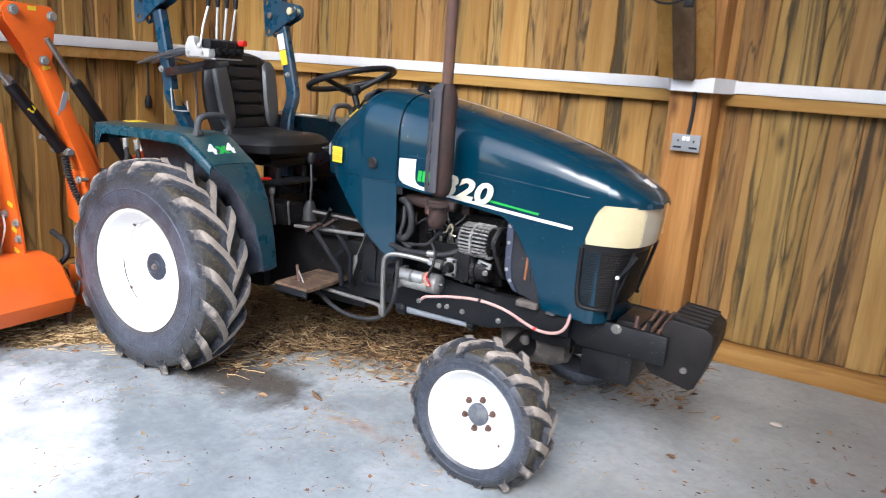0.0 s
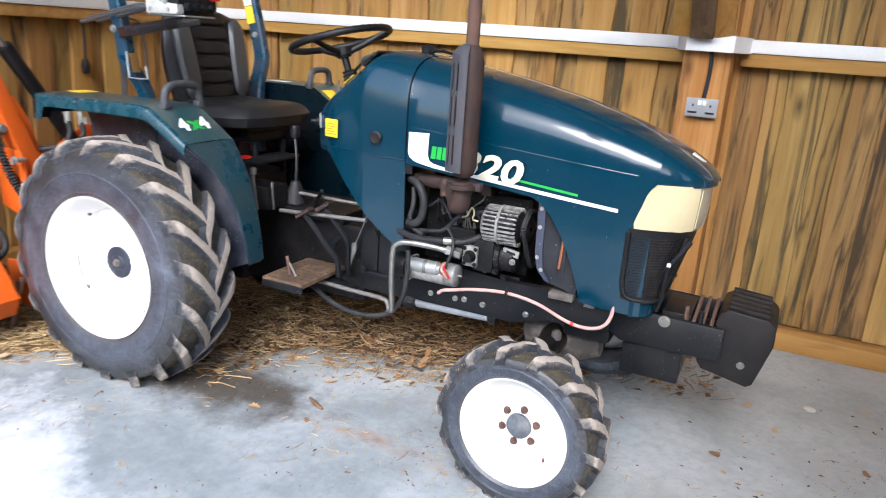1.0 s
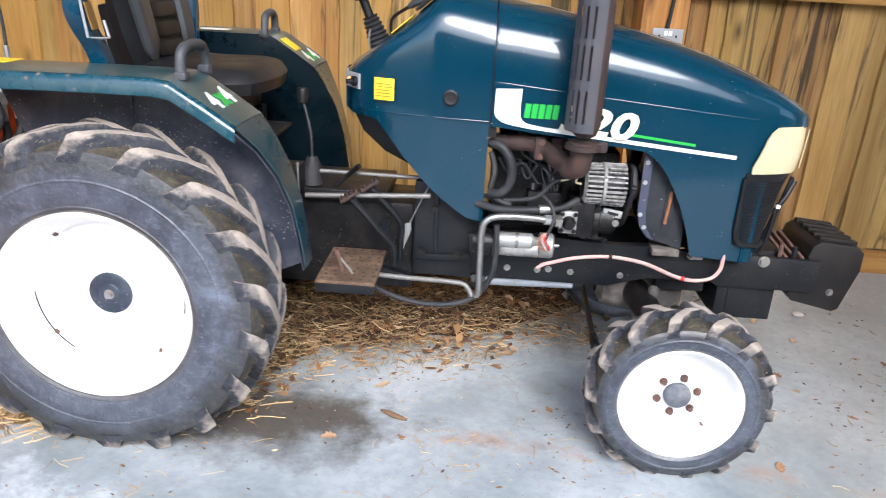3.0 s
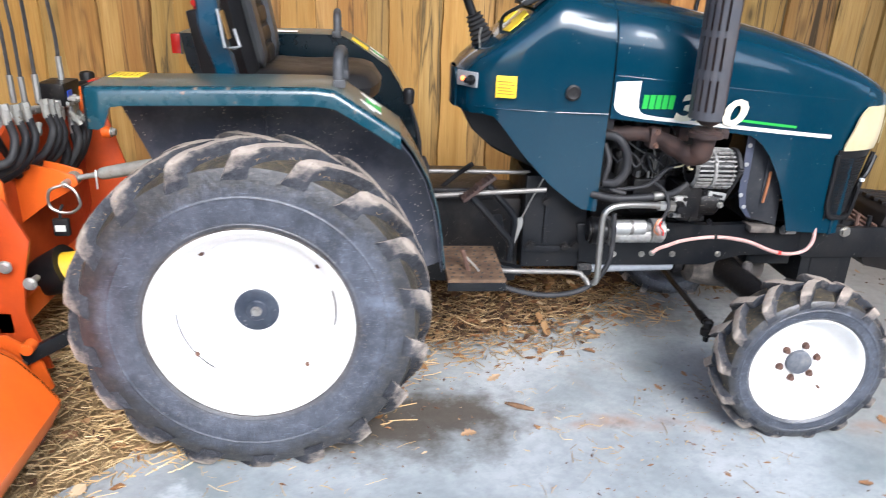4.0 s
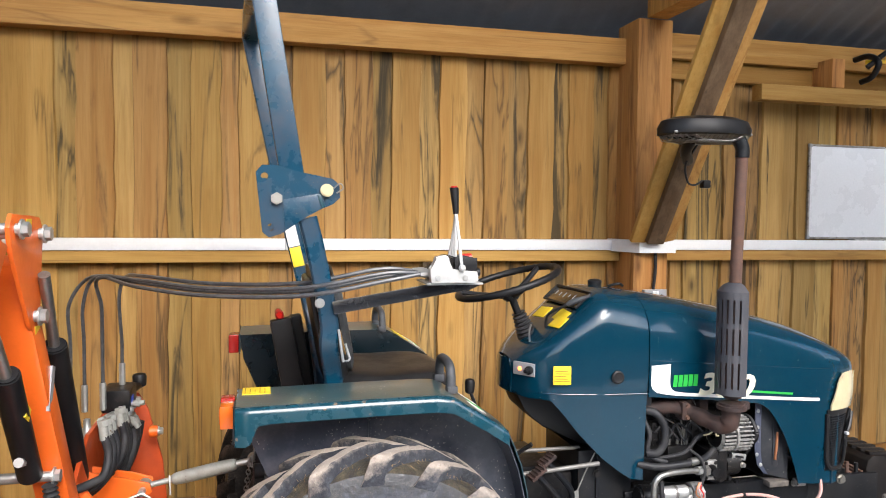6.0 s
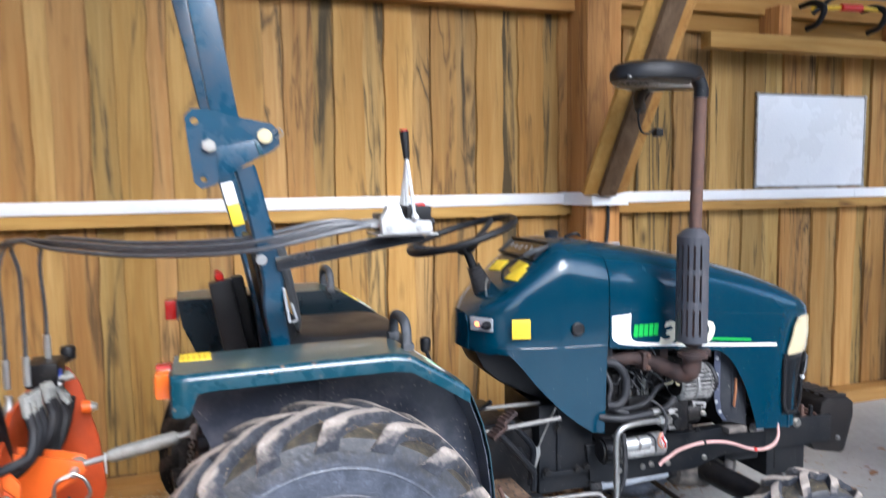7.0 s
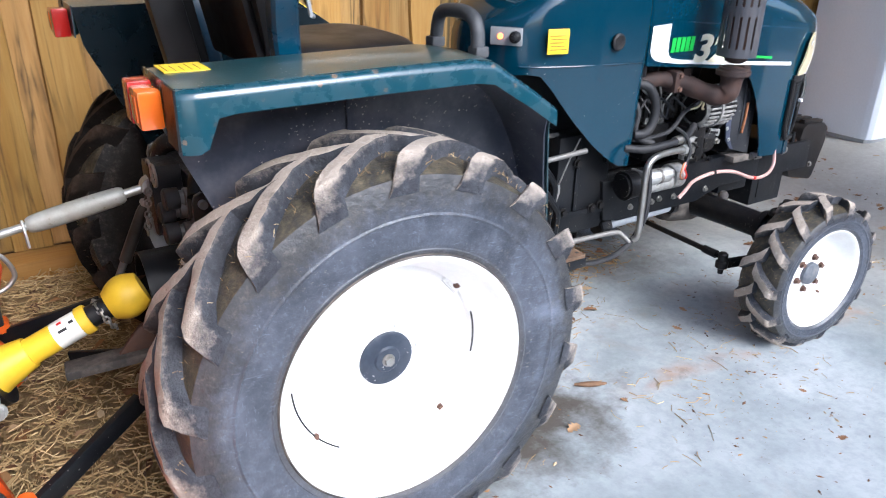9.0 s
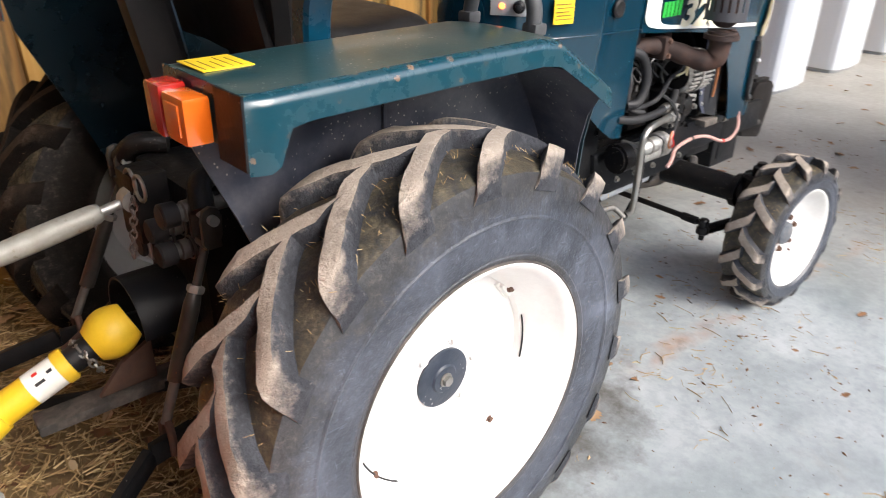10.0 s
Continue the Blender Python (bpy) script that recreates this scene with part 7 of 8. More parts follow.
# --- roll bar ---
rops = new("roll_bar")
rops.parent = tractor
rops["label"] = "dark green folding roll bar with hinge plates"
for s in (-1, 1):
    ym = lambda y: mirror_y(y, s)
    Y = ym(-0.418)
    slim, ahead = (0.030, 0.030) if s < 0 else (0.036, 0.0)
    low = [(-0.055, ym(-0.30), 0.86), (-0.075, ym(-0.315), 1.05), (-0.095, ym(-0.345), 1.20), (-0.115, ym(-0.405), 1.31), (-0.135 + ahead * 0.6, Y, 1.40), (-0.19 + ahead, Y, 1.62), (-0.215 + ahead, Y, 1.72)]
    b = bmesh.new()
    path = smooth_path(low, 5)
    rings = []
    for k, p in enumerate(path):
        d = (path[min(k + 1, len(path) - 1)] - path[max(k - 1, 0)]).normalized()
        sx = (Vector((1, 0, 0)) - d * d.x).normalized()
        sy = d.cross(sx)
        rings.append([b.verts.new(p + sx * a * slim + sy * c * 0.026) for a, c in ((-1, -0.7), (-0.75, -1), (0.75, -1), (1, -0.7), (1, 0.7), (0.75, 1), (-0.75, 1), (-1, 0.7))])
    skin(b, rings)
    part("lower_post", b, M_POSTPAINT, rops)
    # the folding upper half
    part("upper_post", beam((-0.215, Y, 1.74), (-0.335 if s < 0 else -0.375, Y, 2.50), 0.050 if s > 0 else 0.052, 0.076, 0.008, up=(1, 0, 0)), M_POSTPAINT, rops)
    plate = [(-0.345, 1.862), (-0.325, 1.885), (-0.285, 1.885), (-0.225, 1.868), (-0.105, 1.845), (-0.085, 1.825), (-0.083, 1.785), (-0.105, 1.765), (-0.15, 1.745), (-0.185, 1.725), (-0.27, 1.668), (-0.305, 1.658), (-0.325, 1.675)]
    drilled = []
    for corner in plate:
        drilled.append(corner)
        for at, hx, hz in ((plate[0], -0.318, 1.852), (plate[12], -0.298, 1.690)):
            if corner is at:
                a0 = math.atan2(at[1] - hz, at[0] - hx)
                drilled += [(hx + 0.012 * math.cos(a0 + 2 * math.pi * j / 16), hz + 0.012 * math.sin(a0 + 2 * math.pi * j / 16)) for j in range(17)] + [corner]
    for q in (-0.032, 0.026):
        part("hinge_plate", prism(drilled, Y + q, Y + q + 0.006, "y"), M_POSTPAINT, rops, smooth=False)
    strap = [(-0.262, 1.776), (-0.150, 1.797), (-0.140, 1.790), (-0.128, 1.755), (-0.150, 1.745), (-0.185, 1.725), (-0.255, 1.680)]
    part("hinge_strap", prism(strap, Y - 0.0365, Y - 0.0321, "y", 0.0015), M_POSTPAINT, rops)
    part("strap_rib", beam((-0.150, Y - 0.036, 1.795), (-0.136, Y - 0.036, 1.752), 0.005, 0.012, 0.002), M_LIP, rops, "worn pale rib")
    for x, z in ((-0.281, 1.780), (-0.126, 1.808)):
        part("hinge_bolt", rod((x, Y - 0.05, z), (x, Y + 0.05, z), 0.020 if z < 1.79 else 0.021, n=6 if z < 1.79 else 20, bevel=0.004), M_STEEL if z < 1.79 else M_CREAM, rops, "pale zinc hinge bolt")
    part("spring_clip", tube([(-0.105, Y - 0.045, 1.815), (-0.085, Y - 0.05, 1.83), (-0.075, Y - 0.05, 1.815), (-0.095, Y - 0.045, 1.80)], 0.0025, 6), M_STEEL, rops)
    part("post_bolt", bolt((-0.146, Y - 0.027, 1.447), (0, -1, 0), 0.012, 0.01), M_ZINC, rops)
    if s > 0:
        for z0, z1, mat in ((1.590, 1.680, M_DECAL), (1.500, 1.586, M_STICKER)):
            b = box(-0.024, 0.024, -0.0295, -0.0265, z0 - 1.6, z1 - 1.6, 0.0005)
            bmesh.ops.transform(b, matrix=pose(-0.192, Y, 1.6) @ pose(0, 0, 0, 0, -13.5, 0), verts=b.verts)
            part("post_sticker", b, mat, rops, "white label" if mat is M_DECAL else "yellow warning sticker")
part("cross_bar", beam((-0.335, -0.445, 2.50), (-0.375, 2 * CY + 0.445, 2.50), 0.075, 0.06, 0.012), M_FENDER, rops)
# wire bracket with a yellow tag on the front of the right-hand post
part("post_bracket", tube([(-0.085, -0.44, 1.36), (-0.070, -0.445, 1.255), (-0.050, -0.41, 1.25), (-0.040, -0.375, 1.25), (-0.055, -0.37, 1.30)], 0.0045, 6, None, 1), M_GREY, rops, "bent grey wire bracket")
b = box(-0.002, 0.002, -0.020, 0.020, -0.040, 0.040, 0.0008)
bmesh.ops.transform(b, matrix=pose(-0.070, -0.412, 1.315, 0, -13, 0), verts=b.verts)
part("post_tag", b, M_BRASS, rops, "small dull orange tag")

# --- silencer ---
exhaust = new("exhaust")
exhaust.parent = tractor
exhaust["label"] = "upright exhaust with a slotted black heat guard"
EX, EY = 1.440, -0.362
part("silencer", lathe([(1.035, 0.022), (1.045, 0.036), (1.075, 0.046), (1.43, 0.046), (1.465, 0.036), (1.485, 0.024)], 28, "z", (EX, EY, 0)), M_SOOT, exhaust, "rust-brown silencer body")
part("clamp", lathe([(1.0, 0.034), (1.0, 0.048), (1.022, 0.048), (1.022, 0.034)], 24, "z", (EX, EY, 0)), M_SOOT, exhaust)
part("tail_pipe", tube([(EX, EY, 1.475), (EX + 0.003, EY - 0.005, 1.75), (EX + 0.006, EY - 0.010, 1.985)], 0.0225, 16), M_RUST, exhaust, "rust-brown tail pipe")
part("pipe_tip", tube([(EX + 0.006, EY - 0.010, 1.965), (EX + 0.006, EY - 0.010, 2.0), (EX - 0.01, EY - 0.008, 2.035)], 0.026, 16), M_BLACK, exhaust, "sooty black pipe end")
# slotted guard: bars between three rows of slots
g = bmesh.new()
N, span, mid = 27, radians(185), radians(-168)
zrow = [1.058, 1.085, 1.185, 1.215, 1.315, 1.335, 1.425, 1.455]
grid = [[g.verts.new((EX + 0.065 * math.cos(mid - span / 2 + span * k / N), EY + 0.065 * math.sin(mid - span / 2 + span * k / N), z)) for k in range(N + 1)] for z in zrow]
for r in range(len(zrow) - 1):
    for k in range(N):
        if r % 2 == 1 and k % 3 == 1 and 3 < k < N - 3:
            continue
        g.faces.new((grid[r][k], grid[r][k + 1], grid[r + 1][k + 1], grid[r + 1][k]))
bmesh.ops.recalc_face_normals(g, faces=g.faces)
bmesh.ops.solidify(g, geom=g.faces[:], thickness=0.002)
part("heat_guard", g, M_GUARD, exhaust, "black slotted heat guard")
part("guard_top", sheet([[(EX + r * math.cos(mid - span / 2 + span * k / 20), EY + r * math.sin(mid - span / 2 + span * k / 20), z) for k in range(21)] for r, z in ((0.065, 1.455), (0.045, 1.478), (0.026, 1.488))], 0.002), M_GUARD, exhaust)

# --- linkage and hydraulics at the back ---
part("top_link_bracket", box(-0.36, -0.28, CY - 0.05, CY + 0.05, 0.70, 0.86, 0.01), M_DARK, tractor)
part("pto_guard", sheet([[(-0.28 - 0.13 * u, CY + 0.11 * math.cos(a), 0.50 + 0.11 * math.sin(a)) for a in [math.pi * k / 12 for k in range(13)]] for u in (0, 0.5, 1)], 0.005), M_BLACK, tractor, "dented black shaft guard")
for s in (-1, 1):
    ym = lambda y: mirror_y(y, s)
    part("lift_arm", tube([(-0.20, ym(-0.10), 0.86), (-0.26, ym(-0.14), 0.86), (-0.285, ym(-0.19), 0.815)], 0.026, 10), M_DARK, tractor)
    part("lower_link", beam((-0.12, ym(-0.19), 0.34), (-0.50, ym(-0.26), 0.345), 0.018, 0.055, 0.004), M_BLACK, tractor, "flat black lower link arm")
    yr = ym(-0.20)
    rod_ = part("lift_rod", rod((-0.287, yr, 0.765), (-0.345, ym(-0.218), 0.64), 0.0095, n=14), M_ROD, tractor, "oily adjustable lift rod")
    part("rod_sleeve", tube([(-0.334, ym(-0.2145), 0.665), (-0.345, ym(-0.218), 0.642), (-0.365, ym(-0.224), 0.598), (-0.40, ym(-0.233), 0.52), (-0.415, ym(-0.238), 0.485)], lambda u: 0.0125 + 0.0055 * min(1.0, u / 0.3), 14), M_ROD, rod_)
    part("lock_nut", rod((-0.330, ym(-0.213), 0.672), (-0.337, ym(-0.2155), 0.658), 0.019, n=6, bevel=0.002), M_ZINC, rod_)
    part("rod_end", rod((-0.41, ym(-0.237), 0.50), (-0.455, ym(-0.25), 0.40), 0.011), M_DULL, rod_, "rusty threaded rod end")
    fork = [(-0.309, 0.762), (-0.300, 0.750), (-0.276, 0.752), (-0.266, 0.775), (-0.262, 0.815), (-0.270, 0.836), (-0.286, 0.843), (-0.302, 0.836), (-0.309, 0.815)]
    for q in (-0.031, 0.019):
        part("clevis", prism(fork, yr + q, yr + q + 0.012, "y", 0.003), M_ROD, rod_, "forged fork cheek")
    part("clevis_bridge", box(-0.305, -0.268, yr - 0.030, yr + 0.030, 0.748, 0.766, 0.005), M_ROD, rod_)
    part("clevis_pin", rod((-0.286, yr - 0.045, 0.815), (-0.286, yr + 0.045, 0.815), 0.011), M_ZINC, rod_)
    part("rod_yoke", tube([(-0.455, ym(-0.25) - 0.022, 0.33), (-0.455, ym(-0.25) - 0.024, 0.38), (-0.452, ym(-0.25), 0.405), (-0.455, ym(-0.25) + 0.024, 0.38), (-0.455, ym(-0.25) + 0.022, 0.33)], 0.009, 8), M_RUST, rod_)
for y, z in ((-0.164, 0.807), (-0.009, 0.685), (-0.085, 0.745), (-0.12, 0.70)):
    c = part("hydraulic_coupling", lathe([(-0.20, 0.017), (-0.235, 0.017), (-0.237, 0.025), (-0.265, 0.025), (-0.268, 0.019), (-0.285, 0.019), (-0.288, 0.023), (-0.306, 0.023), (-0.309, 0.018), (-0.322, 0.018)], 18, "x", (0, CY + y, z)), M_DULL, tractor, "oily hydraulic coupling")
    part("dust_cap", lathe([(-0.318, 0.020), (-0.320, 0.027), (-0.352, 0.028), (-0.356, 0.024), (-0.357, 0.001)], 18, "x", (0, CY + y, z)), M_HOSE, c, "black rubber dust cap")
    part("lock_ring", lathe([(-0.266, 0.024), (-0.266, 0.028), (-0.284, 0.028), (-0.284, 0.024)], 18, "x", (0, CY + y, z)), M_STEEL, c)
b = bmesh.new()
for k in range(9):
    z = 0.82 - 0.016 * k
    c = Vector((-0.37 - 0.002 * k, CY - 0.075 + 0.002 * k, z))
    ring = [c + (Vector((0.008 * math.cos(a), 0, 0.011 * math.sin(a))) if k % 2 else Vector((0, 0.008 * math.cos(a), 0.011 * math.sin(a)))) for a in [2 * math.pi * j / 8 for j in range(9)]]
    tube(ring, 0.0024, 5, b, 1, True)
part("pin_chain", b, M_STEEL, tractor, "small steel chain")
for y in (-0.03, 0.02):
    ring = [(-0.355, CY - 0.05 + y + 0.028 * math.cos(a), 0.845 + 0.028 * math.sin(a)) for a in [2 * math.pi * j / 16 for j in range(17)]]
    part("pull_ring", tube(ring, 0.004, 6, None, 1, True), M_STEEL, tractor)
part("paper_tag", box(-0.345, -0.34, CY - 0.05, CY + 0.01, 0.66, 0.76, 0.001), M_GREY, tractor)
part("drawbar", beam((-0.20, CY + 0.02, 0.30), (-0.64, CY + 0.05, 0.285), 0.07, 0.028, 0.006), M_PIVOT, tractor, "muddy flat drawbar")
part("drawbar_bracket", prism([(-0.36, 0.31), (-0.50, 0.31), (-0.44, 0.38), (-0.36, 0.42)], CY + 0.02, CY + 0.034, "y", 0.002), M_RUST, tractor)
part("stabiliser", beam((-0.15, CY - 0.12, 0.30), (-0.62, CY + 0.16, 0.27), 0.012, 0.03, 0.003), M_BLACK, tractor)
part("stabiliser", tube([(-0.36, CY + 0.15, 0.50), (-0.46, CY + 0.17, 0.42), (-0.55, CY + 0.18, 0.36)], 0.008, 8), M_RUST, tractor)


# ---- control valve on the roll bar, with its hoses ----
valve = thing("control_valve", "four-lever hydraulic control valve on a steel bracket", "valve", (0, 0, 0))
part("bracket", beam((-0.105, -0.455, 1.432), (0.345, -0.47, 1.508), 0.008, 0.042, 0.002), M_BRACKET, valve, "flat steel bracket arm")
part("base_plate", box(0.18, 0.365, -0.565, -0.405, 1.512, 1.518, 0.001), M_ZINC, valve)
part("valve_cover", prism([(0.190, 1.519), (0.335, 1.519), (0.345, 1.528), (0.340, 1.556), (0.255, 1.560), (0.248, 1.598), (0.236, 1.608), (0.205, 1.602), (0.198, 1.572), (0.186, 1.566)], -0.580, -0.545, "y", 0.004), M_PALE, valve, "pale cast valve end cover")
part("valve_body", box(0.205, 0.335, -0.545, -0.375, 1.52, 1.575, 0.006), M_DARK, valve)
part("lever_box", box(0.272, 0.338, -0.566, -0.375, 1.550, 1.594, 0.010), M_PLASTIC, valve, "black lever housing")
for q in range(5):
    part("housing_rib", box(0.268, 0.342, -0.570 + 0.048 * q, -0.566 + 0.048 * q, 1.552, 1.599, 0.002), M_PLASTIC, valve)
for q in (0.21, 0.30):
    part("cover_screw", bolt((q, -0.580, 1.535), (0, -1, 0), 0.007, 0.006), M_ZINC, valve)
for k in range(4):
    y, ox = -0.53 + 0.042 * k, 0.0117 * (k - 1.5) + 0.018
    lev = part("lever", tube([(0.288, y - 0.05, 1.567) if k == 0 else (0.290, y, 1.59), (0.284 + ox * 0.5, y - (0.03 if k == 0 else 0), 1.65), (0.280 + ox, y + 0.004, 1.745)], 0.0055, 8), M_PALE, valve, "chrome lever with a black grip")
    part("lever_grip", tube([(0.280 + ox, y + 0.003, 1.738), (0.278 + ox, y + 0.006, 1.775), (0.275 + ox, y + 0.010, 1.822)], lambda u: 0.0085 + 0.006 * u, 12), M_PLASTIC, lev)
    part("grip_cap", rod((0.275 + ox, y + 0.010, 1.821), (0.2745 + ox, y + 0.010, 1.828), 0.011, n=12), M_REDPLASTIC, lev)
    part("spool_cap", rod((0.335, y, 1.548), (0.362, y, 1.55), 0.014, n=10, bevel=0.003), M_BLACK, valve)
    part("lever_pivot", rod((0.27, y - 0.016, 1.585), (0.27, y + 0.016, 1.585), 0.014, n=12, bevel=0.002), M_DARK, valve)
    part("hose_union", rod((0.165, y, 1.545), (0.21, y, 1.548), 0.011, n=6), M_ZINC, valve)
part("lever_ball", lathe([(-0.012, 0.002), (-0.008, 0.009), (0.0, 0.012), (0.008, 0.009), (0.012, 0.002)], 14, "z", (0.288, -0.585, 1.567)), M_PALE, valve, "pale pivot ball")
part("red_plug", rod((0.335, -0.395, 1.588), (0.372, -0.395, 1.590), 0.014, n=10), M_REDPLASTIC, valve)
ends = [(-1.08, 0.40, 1.0), (-1.02, 0.36, 1.0), (-0.94, 0.30, 1.02), (-0.888, 0.41, 1.075)]
for k, (ex, ey, ez) in enumerate(ends):
    y = -0.53 + 0.042 * k
    dz = (0.0, 0.020, 0.006, 0.028)[k]
    pts = [(0.17, y, 1.546), (0.05, y - 0.01, 1.525 + dz), (-0.20, y + 0.03, 1.478 + dz), (-0.50, y + 0.22, 1.462 + dz), (-0.75, y + 0.46, 1.47 + dz), (-0.92 - 0.02 * (3 - k), ey - 0.07, 1.455 + 0.02 * (k < 3)), (ex, ey - 0.01, 1.36), (ex, ey, 1.20), (ex, ey, ez)]
    if k == 3:
        pts[5:7] = [(-0.86, 0.34, 1.47), (-0.895, 0.40, 1.38)]
    part("hydraulic_hose", tube(pts, 0.0072, 8), M_LINE, valve, "thin black hydraulic hose")
    part("hose_fitting", rod((ex, ey, ez - 0.075), (ex, ey, ez + 0.035), 0.0125, n=8, bevel=0.002), M_ZINC, valve, "zinc hose fitting")

# ---- the boom mower behind the tractor ----
mower = thing("boom_mower", "orange boom hedge mower folded behind the tractor", "mower")
# headstock
part("back_panel", prism([(-0.34, 0.25), (-0.34, 0.72), (-0.12, 0.86), (0.02, 0.93), (0.64, 0.93), (0.64, 0.45), (0.40, 0.25)], -0.945, -0.930, "x", 0.003), M_REDORANGE, mower, "orange steel headstock panel")
part("side_plate", prism([(-1.02, 0.20), (-1.0, 0.94), (-0.86, 0.93), (-0.82, 0.86), (-0.76, 0.62), (-0.74, 0.40), (-0.80, 0.20)], 0.625, 0.640, "y", 0.003), M_REDORANGE, mower, "orange side plate")
part("side_plate", prism([(-1.02, 0.12), (-1.0, 0.74), (-0.90, 0.80), (-0.84, 0.74), (-0.78, 0.60), (-0.82, 0.46), (-0.84, 0.34), (-0.78, 0.12)], -0.30, -0.285, "y", 0.003), M_REDORANGE, mower, "orange side plate")
part("pin_boss", rod((-0.80, 0.52, 0.785), (-0.765, 0.52, 0.785), 0.026, bevel=0.004), M_ORANGE, mower)
part("pin_nut", bolt((-0.765, 0.52, 0.785), (1, 0, 0), 0.016, 0.02), M_ZINC, mower)
part("cross_tube", beam((-0.92, -0.30, 0.30), (-0.92, 0.63, 0.30), 0.09, 0.09, 0.008), M_ORANGE, mower)
for y in (-0.005, 0.065):
    part("top_link_lug", prism([(-0.935, 0.56), (-0.935, 0.80), (-0.79, 0.765), (-0.725, 0.745), (-0.715, 0.715), (-0.74, 0.69), (-0.83, 0.64)], y - 0.006, y + 0.006, "y", 0.002), M_ORANGE, mower)
part("top_link_pin", rod((-0.748, -0.045, 0.722), (-0.748, 0.10, 0.722), 0.013), M_ZINC, mower)
ring = [(-0.748, -0.045, 0.722), (-0.80, -0.055, 0.70), (-0.80, -0.06, 0.64), (-0.74, -0.06, 0.62), (-0.70, -0.055, 0.65), (-0.715, -0.05, 0.70), (-0.748, -0.045, 0.722)]
part("linch_pin", tube(ring, 0.006, 8), M_STEEL, mower, "steel linch pin ring")
part("padlock", box(-0.80, -0.745, -0.075, -0.05, 0.535, 0.60, 0.006), M_PLASTIC, mower, "black tag box with a white label")
part("padlock_label", box(-0.79, -0.755, -0.078, -0.0745, 0.555, 0.578, 0), M_DECAL, mower)
part("padlock_strap", tube([(-0.775, -0.06, 0.60), (-0.77, -0.06, 0.63), (-0.76, -0.058, 0.65)], 0.006, 6), M_HOSE, mower)
# bracket plates either side of the boom foot
for y in (-0.40, -0.24):
    part("boom_bracket", prism([(-1.06, 0.55), (-1.07, 0.78), (-1.0, 0.84), (-0.90, 0.84), (-0.86, 0.78), (-0.86, 0.62), (-0.90, 0.50)], y, y + 0.014, "y", 0.003), M_ORANGE, mower)
for x, y, z in ((-0.885, 0.066, 0.763), (-0.86, -0.435, 0.80), (-0.86, -0.31, 0.52), (-0.79, -0.31, 0.46)):
    part("frame_bolt", rod((x, y - 0.03, z), (x, y + 0.04, z), 0.011, n=8), M_ZINC, mower)
    part("frame_nut", bolt((x, y - 0.012, z), (0, -1, 0), 0.017, 0.016), M_ZINC, mower)
# lower link clevis
for y in (-0.475, -0.405, 0.42, 0.49):
    part("hitch_plate", prism([(-0.95, 0.10), (-0.95, 0.30), (-0.86, 0.31), (-0.80, 0.27), (-0.755, 0.20), (-0.735, 0.11), (-0.77, 0.08), (-0.88, 0.08)], y - 0.006, y + 0.006, "y", 0.002), M_ORANGE, mower, "orange hitch plate")
for y in (-0.44, 0.455):
    part("hitch_pin", rod((-0.80, y - 0.07, 0.225), (-0.80, y + 0.06, 0.225), 0.013), M_STEEL, mower)
    part("hitch_pin", bolt((-0.758, y - 0.041, 0.115), (0, -1, 0), 0.014, 0.012), M_ZINC, mower)
    part("hitch_roller", rod((-0.775, y - 0.025, 0.285), (-0.775, y + 0.025, 0.285), 0.022, bevel=0.004), M_ORANGE, mower)
    part("link_extension", beam((-0.50, 0.33 if y > 0 else -0.26, 0.345), (-0.80, y, 0.24), 0.02, 0.05, 0.004), M_BLACK, mower, "flat black link arm")
ring = [(-0.83, -0.52, 0.215), (-0.835, -0.53, 0.17), (-0.80, -0.53, 0.165), (-0.795, -0.52, 0.22), (-0.81, -0.515, 0.235)]
part("hitch_clip", tube(ring, 0.008, 8), M_STEEL, mower)
# oil valve block with hoses and fittings
part("valve_block", box(-0.95, -0.84, 0.30, 0.46, 0.93, 1.02, 0.010), M_DARK, mower, "dark oil valve block with zinc fittings")
part("valve_label", box(-0.838, -0.835, 0.32, 0.36, 0.955, 0.99, 0), worn("blue_label", (0.02, 0.08, 0.55), (0.02, 0.06, 0.4), 0.4), mower)
part("valve_knob", lathe([(0.97, 0.012), (0.98, 0.028), (1.02, 0.030), (1.03, 0.024), (1.035, 0.001)], 16, "z", (-0.845, 0.56, 0)), M_PLASTIC, mower, "black star knob")
part("knob_stem", rod((-0.86, 0.44, 0.985), (-0.845, 0.56, 0.985), 0.016), M_PLASTIC, mower)
for x, y in ((-0.87, 0.30), (-0.86, 0.38), (-0.96, 0.12), (-0.98, 0.05), (-0.87, 0.44)):
    part("block_fitting", lathe([(0.82, 0.015), (0.90, 0.015), (0.905, 0.020), (0.94, 0.020), (0.95, 0.013), (0.98, 0.012)], 12, "z", (x, y, -0.02)), M_ZINC, mower)
    part("thick_hose", tube([(x, y, 0.81), (x + 0.01, y - 0.02, 0.74), (x - 0.01, y - 0.12, 0.68), (x - 0.05, y - 0.24, 0.66)], 0.017, 10), M_HOSE, mower, "thick black hydraulic hose")
part("steel_elbow", tube([(-0.90, 0.28, 0.93), (-0.90, 0.18, 0.945), (-0.90, 0.06, 0.965)], 0.014, 10), M_ZINC, mower)
for k in range(4):
    part("block_bolt", bolt((-0.84, 0.31 + 0.045 * k, 0.94), (1, 0, 0), 0.009, 0.012), M_ZINC, mower)
rng = random.Random(3)
